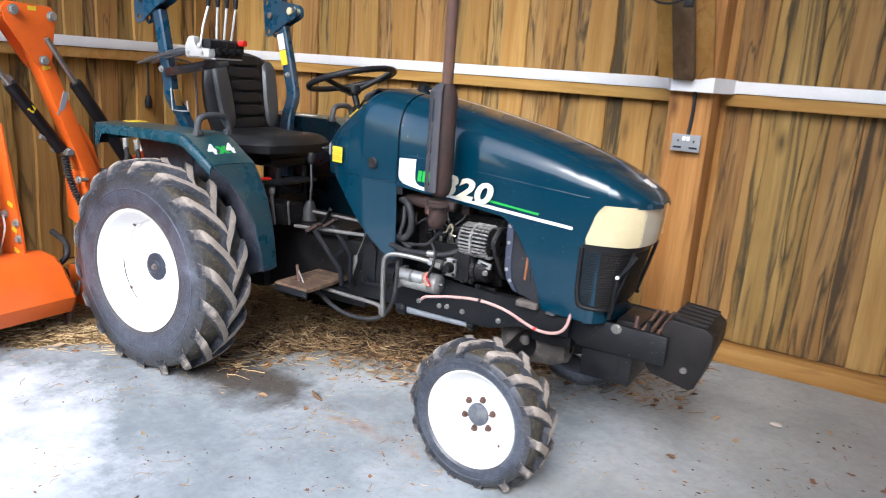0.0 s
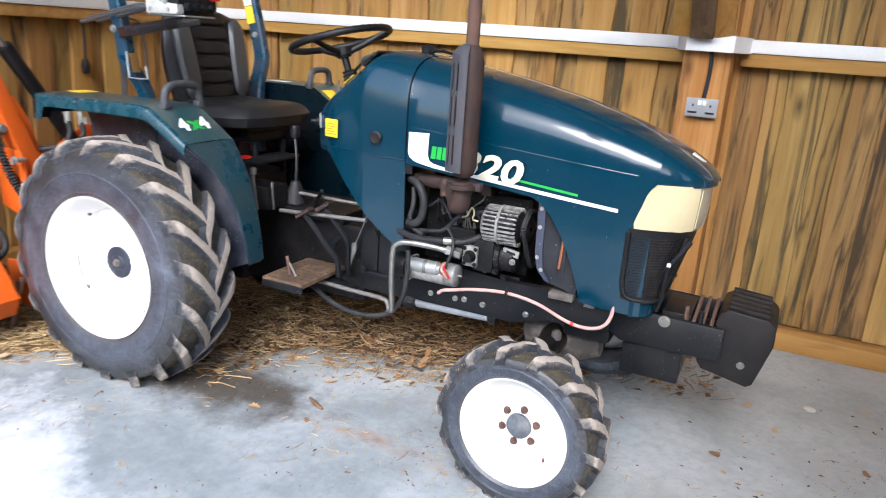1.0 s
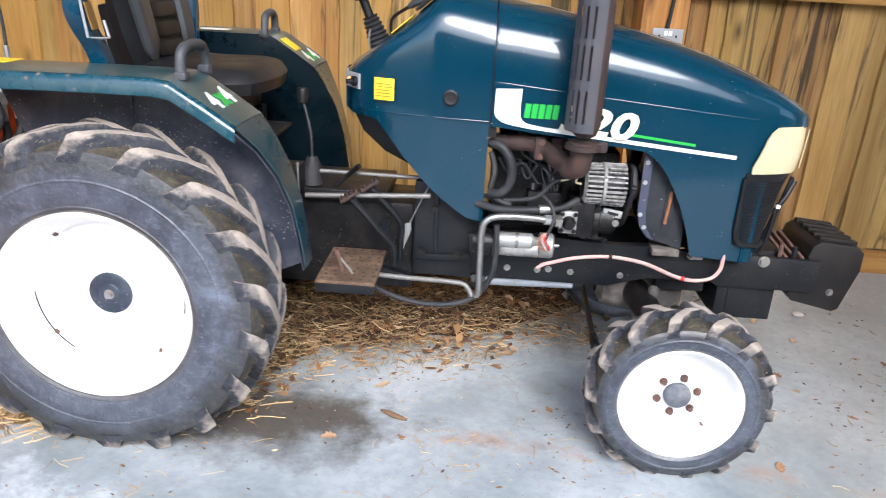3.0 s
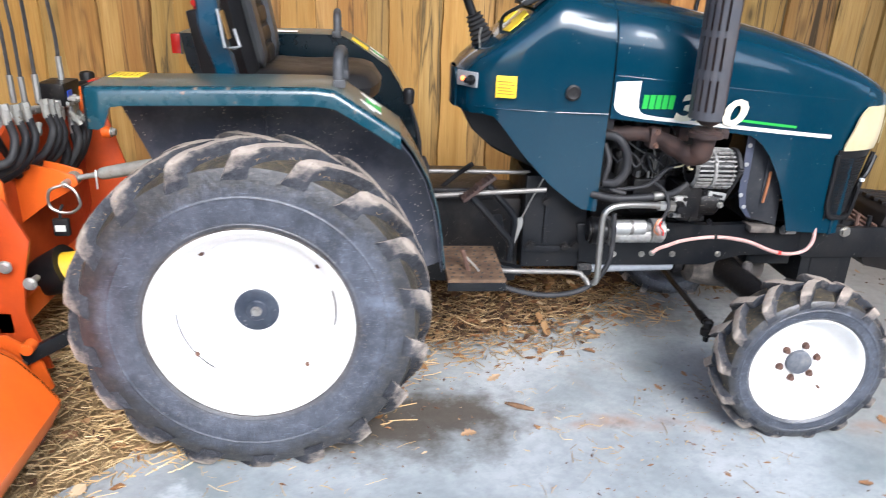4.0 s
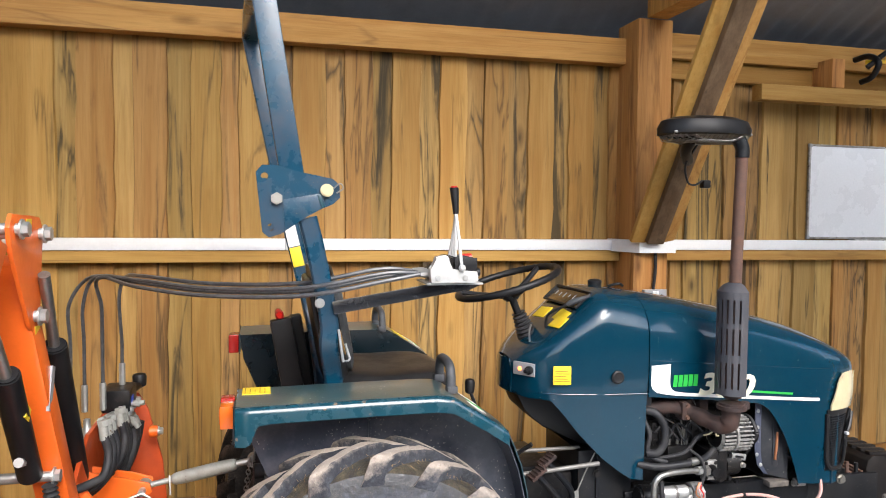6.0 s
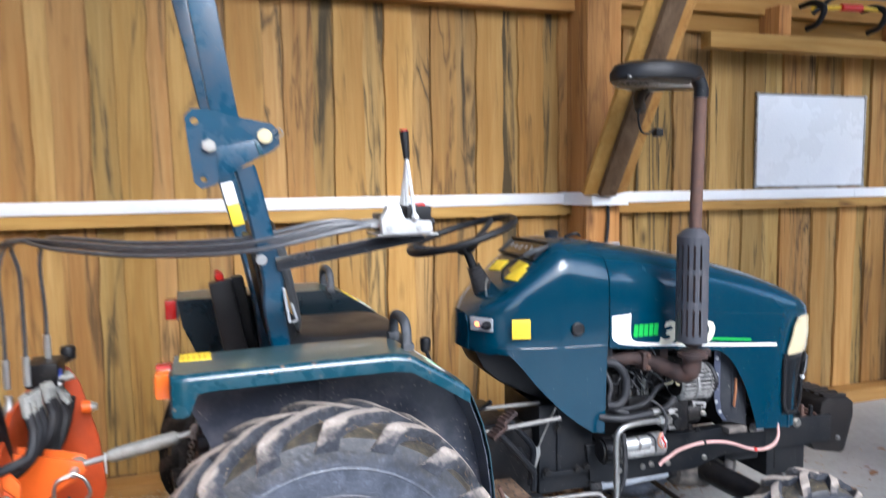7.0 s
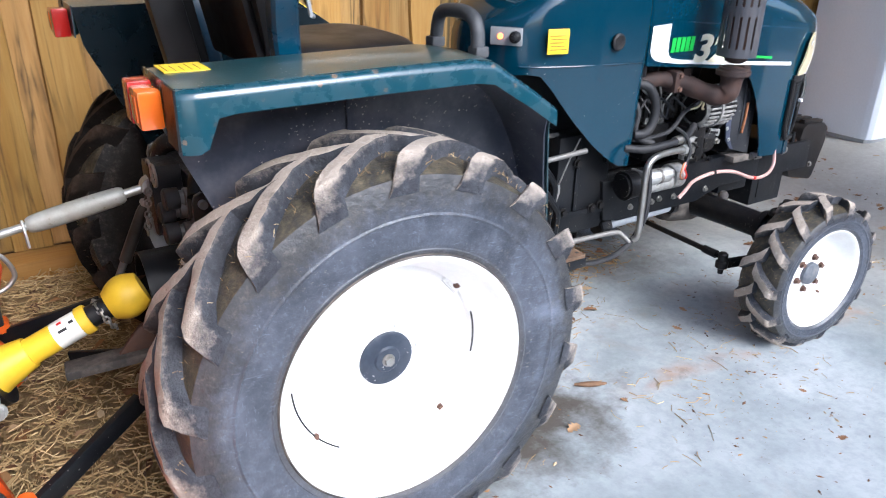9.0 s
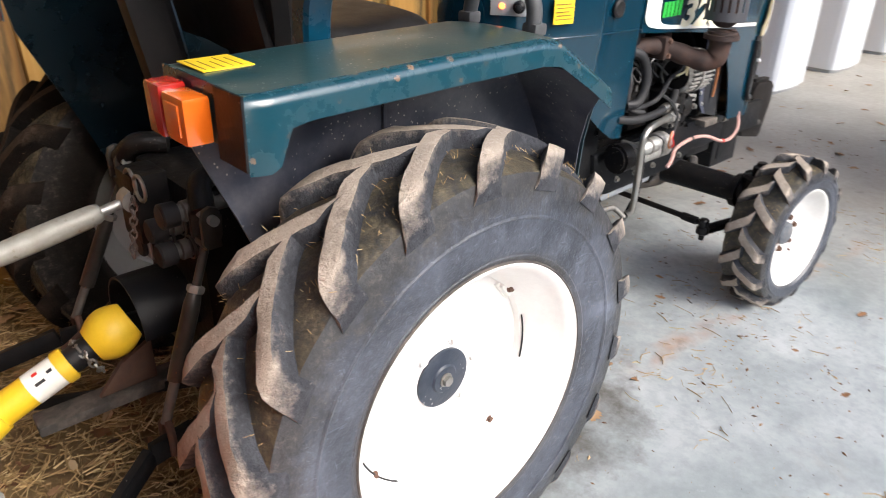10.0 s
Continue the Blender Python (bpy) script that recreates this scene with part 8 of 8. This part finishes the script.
for x, y, z, dx, dy, dz in ((-0.86, 0.30, 0.925, 0.0, -0.07, 0.01), (-0.85, 0.36, 0.90, 0.03, 0.0, -0.05), (-0.85, 0.42, 0.895, 0.02, 0.02, -0.06), (-0.87, 0.25, 0.90, 0.0, -0.02, -0.07), (-0.90, 0.20, 0.935, 0.0, -0.08, 0.02), (-0.84, 0.33, 0.96, 0.05, 0.0, 0.0), (-0.88, 0.14, 0.90, 0.0, -0.05, -0.05), (-0.86, 0.47, 0.93, 0.02, 0.05, 0.0)):
    fit_ = part("oil_fitting", rod((x, y, z), (x + dx, y + dy, z + dz), 0.011, n=10), M_LINKSTEEL, mower, "zinc-plated oil fitting")
    part("fitting_nut", rod((x + dx * 0.35, y + dy * 0.35, z + dz * 0.35), (x + dx * 0.65, y + dy * 0.65, z + dz * 0.65), 0.016, n=6), M_LINKSTEEL, fit_)
for k in range(3):
    part("thick_hose", tube([(-0.845 + 0.01 * k, 0.36 + 0.05 * k, 0.85), (-0.835, 0.355 + 0.05 * k, 0.79), (-0.85, 0.30 + 0.05 * k, 0.72), (-0.88, 0.20 + 0.05 * k, 0.66), (-0.92, 0.10 + 0.05 * k, 0.64)], 0.015, 10), M_HOSE, mower, "thick black hydraulic hose")
for y, z, bend, drop_y, drop_z in ((-0.155, 0.97, -0.02, -0.27, 0.83), (-0.08, 0.955, -0.03, -0.22, 0.79), (-0.01, 0.95, -0.02, -0.15, 0.76), (0.137, 0.935, -0.035, -0.06, 0.765), (0.185, 0.925, -0.03, -0.02, 0.745), (0.228, 0.905, -0.03, 0.02, 0.735)):
    hose = part("thick_hose", tube([(-0.845, y, z), (-0.832, y - 0.004, z - 0.06), (-0.84, y + 2 * bend, z - 0.12), (-0.875, (y + 2 * drop_y) / 3, (z - 0.12 + 2 * drop_z) / 3), (-0.92, drop_y, drop_z)], 0.0145, 10), M_HOSE, mower, "thick black hydraulic hose")
    part("hose_ferrule", rod((-0.845, y, z - 0.012), (-0.850, y + 0.002, z + 0.035), 0.0155, n=12, bevel=0.002), M_LINKSTEEL, hose, "crimped steel ferrule")
    part("hose_nut", rod((-0.850, y + 0.002, z + 0.035), (-0.853, y + 0.003, z + 0.055), 0.0175, n=6), M_LINKSTEEL, hose)
# first boom, up to the elbow
boom = part("boom", beam((-0.93, -0.303, 0.70), (-1.00, -0.613, 1.60), 0.085, 0.095, 0.010, up=(1, 0, 0)), M_ORANGE, mower, "orange box-section boom")
for x in (-1.056, -0.950):
    part("elbow_plate", prism([(-0.53, 1.35), (-0.495, 1.60), (-0.475, 1.68), (-0.51, 1.715), (-0.61, 1.72), (-0.74, 1.725), (-0.765, 1.69), (-0.75, 1.63), (-0.61, 1.42)], x, x + 0.012, "x", 0.003), M_ORANGE, boom)
for y, z in ((-0.515, 1.668), (-0.715, 1.685), (-0.455, 0.948), (-0.57, 1.44)):
    part("boom_pin", rod((-1.08, y, z), (-0.928, y, z), 0.016, n=12), M_ZINC, boom)
    part("pin_nut", bolt((-0.926, y, z), (1, 0, 0), 0.020, 0.02), M_ZINC, boom)
part("boom_gusset", prism([(-0.37, 0.80), (-0.45, 1.02), (-0.38, 1.10), (-0.31, 0.98), (-0.26, 0.80)], -0.932, -0.920, "x", 0.003), M_ORANGE, boom)
part("boom_label", box(-0.928, -0.920, -0.493, -0.463, 1.15, 1.28, 0, turn=Matrix.Rotation(radians(-19), 4, "X")), M_GREY, boom, "worn grey label with unreadable lettering")
for y, z in ((-0.61, 1.70), (-0.39, 0.985), (-0.55, 1.40)):
    part("boom_sticker", box(-0.9205 if z < 1.2 else -0.9385, -0.917 if z < 1.2 else -0.9365, y - 0.022, y + 0.022, z - 0.011, z + 0.011, 0), M_STICKER, boom)
# rams
ram = part("lift_ram", rod((-0.965, 0.03, 0.74), (-0.935, -0.395, 1.33), 0.036, bevel=0.005, n=20), M_PLASTIC, mower, "black hydraulic ram")
part("ram_rod", rod((-0.935, -0.395, 1.33), (-0.917, -0.555, 1.555), 0.016), M_STEEL, ram)
ram = part("reach_ram", rod((-0.985, -0.465, 0.955), (-0.96, -0.74, 1.315), 0.034, bevel=0.005, n=20), M_PLASTIC, mower, "black hydraulic ram")
part("ram_rod", rod((-0.96, -0.74, 1.31), (-0.96, -0.82, 1.42), 0.016), M_STEEL, ram)
for z in (1.02, 1.06):
    part("ram_fitting", rod((-0.98, -0.53, z), (-0.98, -0.585, z + 0.015), 0.014, n=8), M_ZINC, ram)
part("ram_sticker", box(-0.944, -0.936, -0.66, -0.625, 1.17, 1.205, 0, turn=Matrix.Rotation(radians(-37), 4, "X")), M_STICKER, ram)
pts = [(-0.93, -0.48, 0.93), (-0.92, -0.47, 0.83), (-0.91, -0.44, 0.72), (-0.90, -0.40, 0.62)]
part("sprung_hose", tube(pts, lambda u: 0.018 + 0.005 * math.cos(u * 130), 10, None, 30), M_HOSE, mower, "black hose in a spiral sleeve")
# second boom, hanging down to the flail head
arm = part("dipper_arm", beam((-0.99, -0.79, 1.665), (-1.12, -0.96, 1.0), 0.08, 0.10, 0.010, up=(1, 0, 0)), M_ORANGE, mower, "orange box-section dipper arm")
part("dipper_pin", bolt((-0.985, -0.735, 1.33), (1, 0, 0), 0.022, 0.02), M_ZINC, arm)
part("mount_plate", prism([(-1.16, 1.12), (-1.03, 1.10), (-0.985, 0.90), (-0.90, 0.52), (-0.88, 0.36), (-1.10, 0.36), (-1.16, 0.70)], -0.765, -0.750, "y", 0.003), M_ORANGE, mower, "orange flail head mounting plate")
part("mount_plate", prism([(-1.16, 1.12), (-1.03, 1.10), (-0.985, 0.90), (-0.90, 0.52), (-0.88, 0.36), (-1.10, 0.36), (-1.16, 0.70)], -1.00, -0.985, "y", 0.003), M_ORANGE, mower, "orange flail head mounting plate")
for x, z in ((-0.935, 0.585), (-0.92, 0.50), (-0.965, 0.395), (-1.04, 0.62)):
    part("plate_bolt", bolt((x, -0.766, z), (0, -1, 0), 0.018, 0.018), M_ZINC, mower)
for x, z in ((-0.985, 0.68), (-0.96, 0.545), (-0.95, 0.43)):
    b = box(-0.024, 0.024, -0.0015, 0.0015, -0.011, 0.011, 0)
    bmesh.ops.transform(b, matrix=pose(x, -0.7675, z, 0, 20, 0), verts=b.verts)
    part("plate_sticker", b, M_STICKER, mower)
part("wire_loop", tube([(-1.10, -0.78, 0.40), (-1.02, -0.80, 0.48), (-0.99, -0.80, 0.56), (-1.02, -0.79, 0.62)], 0.005, 6), M_DECAL, mower)
# flail head: a rolled orange cover over a rotor
COVER = [(-0.635, 0.135), (-0.60, 0.20), (-0.595, 0.225), (-0.64, 0.30), (-0.70, 0.37), (-0.77, 0.415), (-0.90, 0.425), (-1.05, 0.40), (-1.14, 0.32), (-1.17, 0.20)]
rows = [[(x, y, z) for x, z in COVER] for y in (-0.665, -1.0, -1.40)]
head = part("flail_cover", sheet(rows, 0.006), M_ORANGE, mower, "rolled orange steel flail cover")
for y in (-0.675, -1.40):
    part("flail_end", prism(COVER + [(-1.10, 0.10), (-0.70, 0.10)], y, y + 0.010, "y", 0.002), M_BLACK, head)
part("flail_rotor", rod((-0.90, -0.69, 0.19), (-0.90, -1.38, 0.19), 0.11, bevel=0.01), M_DARK, head)
part("flail_motor", rod((-0.86, -0.66, 0.27), (-0.86, -0.56, 0.27), 0.055, bevel=0.01), M_DARK, head)
part("flail_skid", tube([(-0.66, -0.66, 0.14), (-0.70, -0.655, 0.06), (-0.85, -0.655, 0.02), (-1.05, -0.655, 0.03), (-1.15, -0.655, 0.12)], 0.014, 8), M_RUST, head)
part("motor_hose", tube([(-0.86, -0.60, 0.33), (-0.80, -0.58, 0.40), (-0.86, -0.55, 0.46), (-0.98, -0.55, 0.50)], 0.016, 10), M_HOSE, head)

# ---- power shaft and top link ----
shaft = thing("power_shaft", "yellow guarded power take-off shaft with chains", "drive shaft", (0, 0, 0))
A, B = Vector((-0.80, -0.015, 0.385)), Vector((-0.415, -0.035, 0.545))
D = (B - A).normalized()
part("rear_bell", tube([A - D * 0.01, A + D * 0.03, A + D * 0.10], lambda u: 0.070 - 0.028 * u, 20, None, 4), M_YELLOW, shaft, "yellow plastic bell")
part("outer_tube", rod(A + D * 0.08, A + D * 0.24, 0.036, n=24), M_YELLOW, shaft, "yellow plastic guard tube")
part("shaft_label", rod(A + D * 0.17, A + D * 0.245, 0.0368, n=24), M_DECAL, shaft, "torn white paper label")
for u, a0, mat in ((0.190, -35, M_HOSE), (0.200, -35, M_HOSE), (0.195, -70, M_REDPLASTIC), (0.222, -50, M_HOSE)):
    q = Matrix.Rotation(radians(a0), 3, D) @ Vector((0, -1, 0))
    c = A + D * u + q * 0.0368
    part("label_mark", beam(c - D * 0.006, c + D * 0.006, 0.007, 0.0012, 0, up=q), mat, shaft)
part("guard_end", rod(A + D * 0.236, A + D * 0.262, 0.040, n=24, bevel=0.003), M_YELLOW, shaft)
part("inner_tube", rod(A + D * 0.255, A + D * 0.335, 0.030, n=24), M_BLACK, shaft)
part("front_bell", tube([A + D * 0.315, A + D * 0.36, A + D * 0.41], lambda u: 0.034 + 0.026 * math.sin(0.25 + u * 2.5), 20, None, 6), M_YELLOW, shaft, "yellow plastic bell, scuffed")
part("black_cup", tube([A - D * 0.13, A - D * 0.08, A + D * 0.01], lambda u: 0.066 + 0.026 * u, 24, None, 4), M_PLASTIC, shaft, "black rubber shaft cup")
part("gearbox_stub", rod(A - D * 0.16, A - D * 0.10, 0.05), M_DARK, shaft)
b = bmesh.new()
for k in range(13):
    a0 = radians(-70 + 22 * k)
    side = D.orthogonal().normalized()
    other = D.cross(side)
    c = A + D * (0.285 + 0.002 * k) + (side * math.cos(a0) + other * math.sin(a0)) * 0.036 + Vector((0, 0, -0.002 * k))
    t1 = (-side * math.sin(a0) + other * math.cos(a0))
    t2 = D if k % 2 else (side * math.cos(a0) + other * math.sin(a0))
    ring = [c + t1 * 0.011 * math.cos(q) + t2 * 0.007 * math.sin(q) for q in [2 * math.pi * j / 8 for j in range(9)]]
    tube(ring, 0.0030, 5, b, 1, True)
part("guard_chain", b, M_STEEL, shaft, "thin galvanised chain")

link = thing("top_link", "bare steel turnbuckle top link", "top link")
P, Q = Vector((-0.748, 0.033, 0.721)), Vector((-0.355, 0.012, 0.80))
E = (Q - P).normalized()
part("barrel", tube([P + E * 0.10, P + E * 0.13, P + E * 0.22, P + E * 0.31, P + E * 0.335], lambda u: 0.0165 + 0.0085 * math.sin(math.pi * u) ** 0.6, 16), M_LINKSTEEL, link, "pale bare steel barrel")
part("threaded_end", rod(P + E * 0.01, P + E * 0.11, 0.0105), M_ZINC, link)
part("threaded_end", rod(P + E * 0.33, Q, 0.0115), M_ZINC, link)
part("ball_end", lathe([(-0.018, 0.012), (-0.018, 0.026), (0.018, 0.026), (0.018, 0.012)], 18, "y", P), M_ZINC, link)
part("ball_end", lathe([(-0.018, 0.012), (-0.018, 0.026), (0.018, 0.026), (0.018, 0.012)], 18, "y", Q), M_ZINC, link)
part("tommy_bar", beam(P + E * 0.09 + Vector((0, -0.005, 0.02)), P + E * 0.09 + Vector((0.004, -0.02, -0.05)), 0.006, 0.012), M_ZINC, link)


# ---- litter on the floor ----
def straw_at(rng):
    """A place in the straw that lies under and behind the tractor, thick in the middle."""
    while True:
        x, y = rng.uniform(-1.66, 2.35), rng.uniform(-1.15, 1.36)
        edge = lerp([(-1.7, -1.15), (-0.65, -1.05), (-0.3, -0.72), (0.1, -0.55), (0.4, -0.44), (0.65, -0.17), (1.05, -0.07), (1.5, 0.14), (1.9, 0.42), (2.35, 0.50)], x)
        d = y - edge + 0.10 * noise.noise((x * 3, y * 3, 0)) + 0.06 * noise.noise((x * 9, y * 9, 3))
        thick = min(1.0, max(0.0, d / 0.30))
        if x > 1.15:
            thick *= lerp([(1.15, 1.0), (1.6, 0.35), (2.0, 0.18), (2.35, 0.08)], x)
        if d > 0 and rng.random() < 0.12 + 0.88 * thick:
            return x, y, thick


bed = bmesh.new()
nx, ny = 110, 72
cells = {}
for i in range(nx + 1):
    for j in range(ny + 1):
        x, y = -1.66 + 3.7 * i / nx, -1.15 + 2.5 * j / ny
        edge = lerp([(-1.7, -1.05), (-0.65, -0.93), (-0.3, -0.60), (0.1, -0.36), (0.4, -0.20), (0.65, 0.08), (1.05, 0.16), (1.5, 0.45), (1.9, 0.85), (2.1, 1.4)], x)
        d = y - edge + 0.13 * noise.noise((x * 3, y * 3, 0)) + 0.08 * noise.noise((x * 8, y * 8, 3))
        h = min(1.0, max(0.0, d / 0.35)) * (0.022 + 0.016 * noise.noise((x * 7, y * 7, 9)) + 0.010 * noise.noise((x * 22, y * 22, 4))) - (0.004 if d < 0.03 else 0.0)
        cells[i, j] = bed.verts.new((x, y, max(h, -0.004)))
for i in range(nx):
    for j in range(ny):
        q = (cells[i, j], cells[i + 1, j], cells[i + 1, j + 1], cells[i, j + 1])
        if max(v.co.z for v in q) > 0.0005:
            bed.faces.new(q)
for v in [v for v in bed.verts if not v.link_faces]:
    bed.verts.remove(v)
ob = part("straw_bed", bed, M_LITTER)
tagged(ob, "trampled straw and leaf litter on the concrete, darker brown towards the front", "litter", kind="stuff")

rng = random.Random(11)
wisps = [(rng.uniform(-0.9, 3.0), rng.gauss(-0.40, 0.45)) for _ in range(70)]
verts, faces = [], []
for k in range(30000):
    x, y, thick = straw_at(rng)
    if k % 34 == 0:  # loose wisps on the bare floor
        cx, cy = wisps[rng.randrange(len(wisps))]
        x, y, thick = rng.gauss(cx, 0.10), rng.gauss(cy, 0.08), 0.0
        if y > 1.3 or y < -1.9:
            continue
    a = rng.uniform(0, math.pi)
    ln = rng.uniform(0.012, 0.05) if rng.random() < 0.7 else rng.uniform(0.05, 0.13)
    w = rng.uniform(0.0009, 0.0024)
    if k % 34 == 0:
        ln, w = ln * 0.6, w * 0.55
    z = 0.002 + thick * rng.uniform(0.0, 0.052)
    tilt = rng.gauss(0, 0.16) * thick
    dx, dy, dz = ln * math.cos(a), ln * math.sin(a), ln * tilt
    px, py = -w * math.sin(a), w * math.cos(a)
    bend = rng.gauss(0, 0.12) * ln
    o = len(verts)
    for f, q in ((0.0, 0.0), (0.5, 1.0), (1.0, 0.0)):
        cx, cy, cz = x + dx * f - bend * q * math.sin(a), y + dy * f + bend * q * math.cos(a), max(0.0015, z + dz * (f - 0.5))
        verts += [(cx - px, cy - py, cz), (cx + px, cy + py, cz), (cx, cy, cz + 1.6 * w)]
    for s in (0, 3):
        for c in range(3):
            faces.append((o + s + c, o + s + (c + 1) % 3, o + s + 3 + (c + 1) % 3, o + s + 3 + c))
me = bpy.data.meshes.new("straw")
me.from_pydata(verts, [], faces)
me.materials.append(M_STRAW)
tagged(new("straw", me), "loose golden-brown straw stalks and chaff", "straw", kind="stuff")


# broken leaves lying in the straw under the tractor
rng = random.Random(31)
verts, faces = [], []
for k in range(5200):
    x, y, thick = straw_at(rng)
    if x < 0.15 and rng.random() < 0.8:
        continue
    size, a, lift = rng.uniform(0.008, 0.030), rng.uniform(0, 6.3), 0.003 + thick * rng.uniform(0.006, 0.055)
    wide, curl, lean = rng.uniform(0.35, 0.8), rng.uniform(-0.35, 0.5), rng.gauss(0, 0.35) * thick
    o = len(verts)
    for u, v in ((-1.0, 0.05), (-0.4, -wide), (0.3, -wide * rng.uniform(0.4, 1.0)), (1.0, 0.0), (0.45, wide), (-0.5, wide * rng.uniform(0.4, 1.0)), (0.0, 0.0)):
        px, py = size * (u * math.cos(a) - v * math.sin(a)), size * (u * math.sin(a) + v * math.cos(a))
        verts.append((x + px, y + py, max(0.002, lift + size * (curl * abs(v) + lean * u))))
    for c in range(6):
        faces.append((o + c, o + (c + 1) % 6, o + 6))
me = bpy.data.meshes.new("leaf_litter")
me.from_pydata(verts, [], faces)
me.materials.append(M_MULCH)
tagged(new("leaf_litter", me), "crumbled brown leaf litter under the tractor", "litter", kind="stuff")


# grit, bark crumbs and chaff trodden over the bare concrete
rng = random.Random(77)
verts, faces = [], []
for k in range(6500):
    x, y = rng.uniform(-1.2, 4.2), rng.gauss(-0.5, 0.75)
    if y > 1.35 or y < -3.2 or noise.noise((x * 1.7, y * 1.7, 5)) + 0.25 * noise.noise((x * 6, y * 6, 2)) < rng.uniform(-0.25, 0.35):
        continue
    size, a = 0.0010 + 0.0060 * rng.random() ** 4, rng.uniform(0, 6.3)
    o = len(verts)
    for c in range(4):
        r = size * rng.uniform(0.6, 1.5) * (1.8 if c % 2 else 0.7)
        verts.append((x + r * math.cos(a + c * 1.57), y + r * math.sin(a + c * 1.57), 0.001))
    verts.append((x, y, 0.0012 + size * 0.7))
    for c in range(4):
        faces.append((o + c, o + (c + 1) % 4, o + 4))
me = bpy.data.meshes.new("floor_crumbs")
me.from_pydata(verts, [], faces)
me.materials.append(M_MULCH)
tagged(new("floor_crumbs", me), "bark crumbs and grit trodden over the concrete", "grit", kind="stuff")


def leaf_mesh(seed):
    """A curled, lobed dead oak leaf."""
    rng = random.Random(seed)
    n = 9
    L = 1.0
    rows = []
    for k in range(n):
        u = k / (n - 1)
        w = 0.36 * math.sin(math.pi * min(1, u * 0.93 + 0.05)) ** 0.7 * (1.0 if k % 2 else 0.50) * rng.uniform(0.8, 1.15)
        lift = 0.10 * math.sin(u * 3.0 + seed) + 0.05
        curl = rng.uniform(0.05, 0.22)
        rows.append([(L * (u - 0.5), -w, lift + curl * w * 1.5), (L * (u - 0.5), -w * 0.5, lift * 0.9), (L * (u - 0.5), 0.0, lift * 0.8), (L * (u - 0.5), w * 0.5, lift * 0.9 + 0.01), (L * (u - 0.5), w, lift + curl * w)])
    b = sheet(rows, 0.012)
    lo = min(v.co.z for v in b.verts)
    bmesh.ops.translate(b, vec=(0, 0, -lo), verts=b.verts)
    return b


leaf_meshes = []
for s in range(6):
    src = part("dead_leaf", leaf_mesh(s), M_LEAF)
    leaf_meshes.append(src.data)
    bpy.data.objects.remove(src)
known = [(0.676, -0.573, 0.055), (2.41, 0.08, 0.060), (0.815, -0.224, 0.06), (2.62, 0.42, 0.05), (1.30, 0.10, 0.07), (2.50, 0.60, 0.05), (1.05, -0.02, 0.06), (0.45, -0.30, 0.06), (2.2, -0.55, 0.05), (2.95, 0.25, 0.05), (2.6, -0.2, 0.04), (0.93, 0.12, 0.08), (1.25, -0.02, 0.06)]
rng = random.Random(4)
spots = known + [(*straw_at(rng)[:2], rng.uniform(0.04, 0.085)) for _ in range(150)]
spots += [(rng.uniform(-0.6, 5.0), rng.uniform(-1.9, 1.2), rng.uniform(0.014, 0.045)) for _ in range(70)]
spots += [(rng.uniform(2.9, 7.5), rng.uniform(-0.9, 0.8), rng.uniform(0.035, 0.075)) for _ in range(70)]
for k, (x, y, size) in enumerate(spots):
    ob = new("dead_leaf", leaf_meshes[k % 6])
    base = 0.0
    if k >= len(known) and k < len(known) + 150:
        base = rng.uniform(0.01, 0.04)
    ob.matrix_world = pose(x, y, base, rng.uniform(-8, 8), rng.uniform(-8, 8), rng.uniform(0, 360)) @ Matrix.Diagonal((size, size, size, 1))
    tagged(ob, "curled brown dead oak leaf on the floor", "leaf", "dead leaves")
stick = part("bark_strip", tube([(0.83, -0.40, 0.008), (0.88, -0.432, 0.012), (0.93, -0.45, 0.008)], lambda u: 0.004 + 0.006 * math.sin(math.pi * u), 8), M_DARKWOOD)
tagged(stick, "dark strip of bark lying on the concrete", "bark")
b = lathe([(0.0, 0.004), (0.004, 0.022), (0.012, 0.024), (0.019, 0.014), (0.021, 0.002)], 14, "z")
bmesh.ops.transform(b, matrix=pose(2.753, 0.705, 0.0) @ Matrix.Diagonal((1.2, 0.9, 1, 1)), verts=b.verts)
tagged(part("pebble", b, M_STONE), "pale flat pebble on the concrete", "stone")
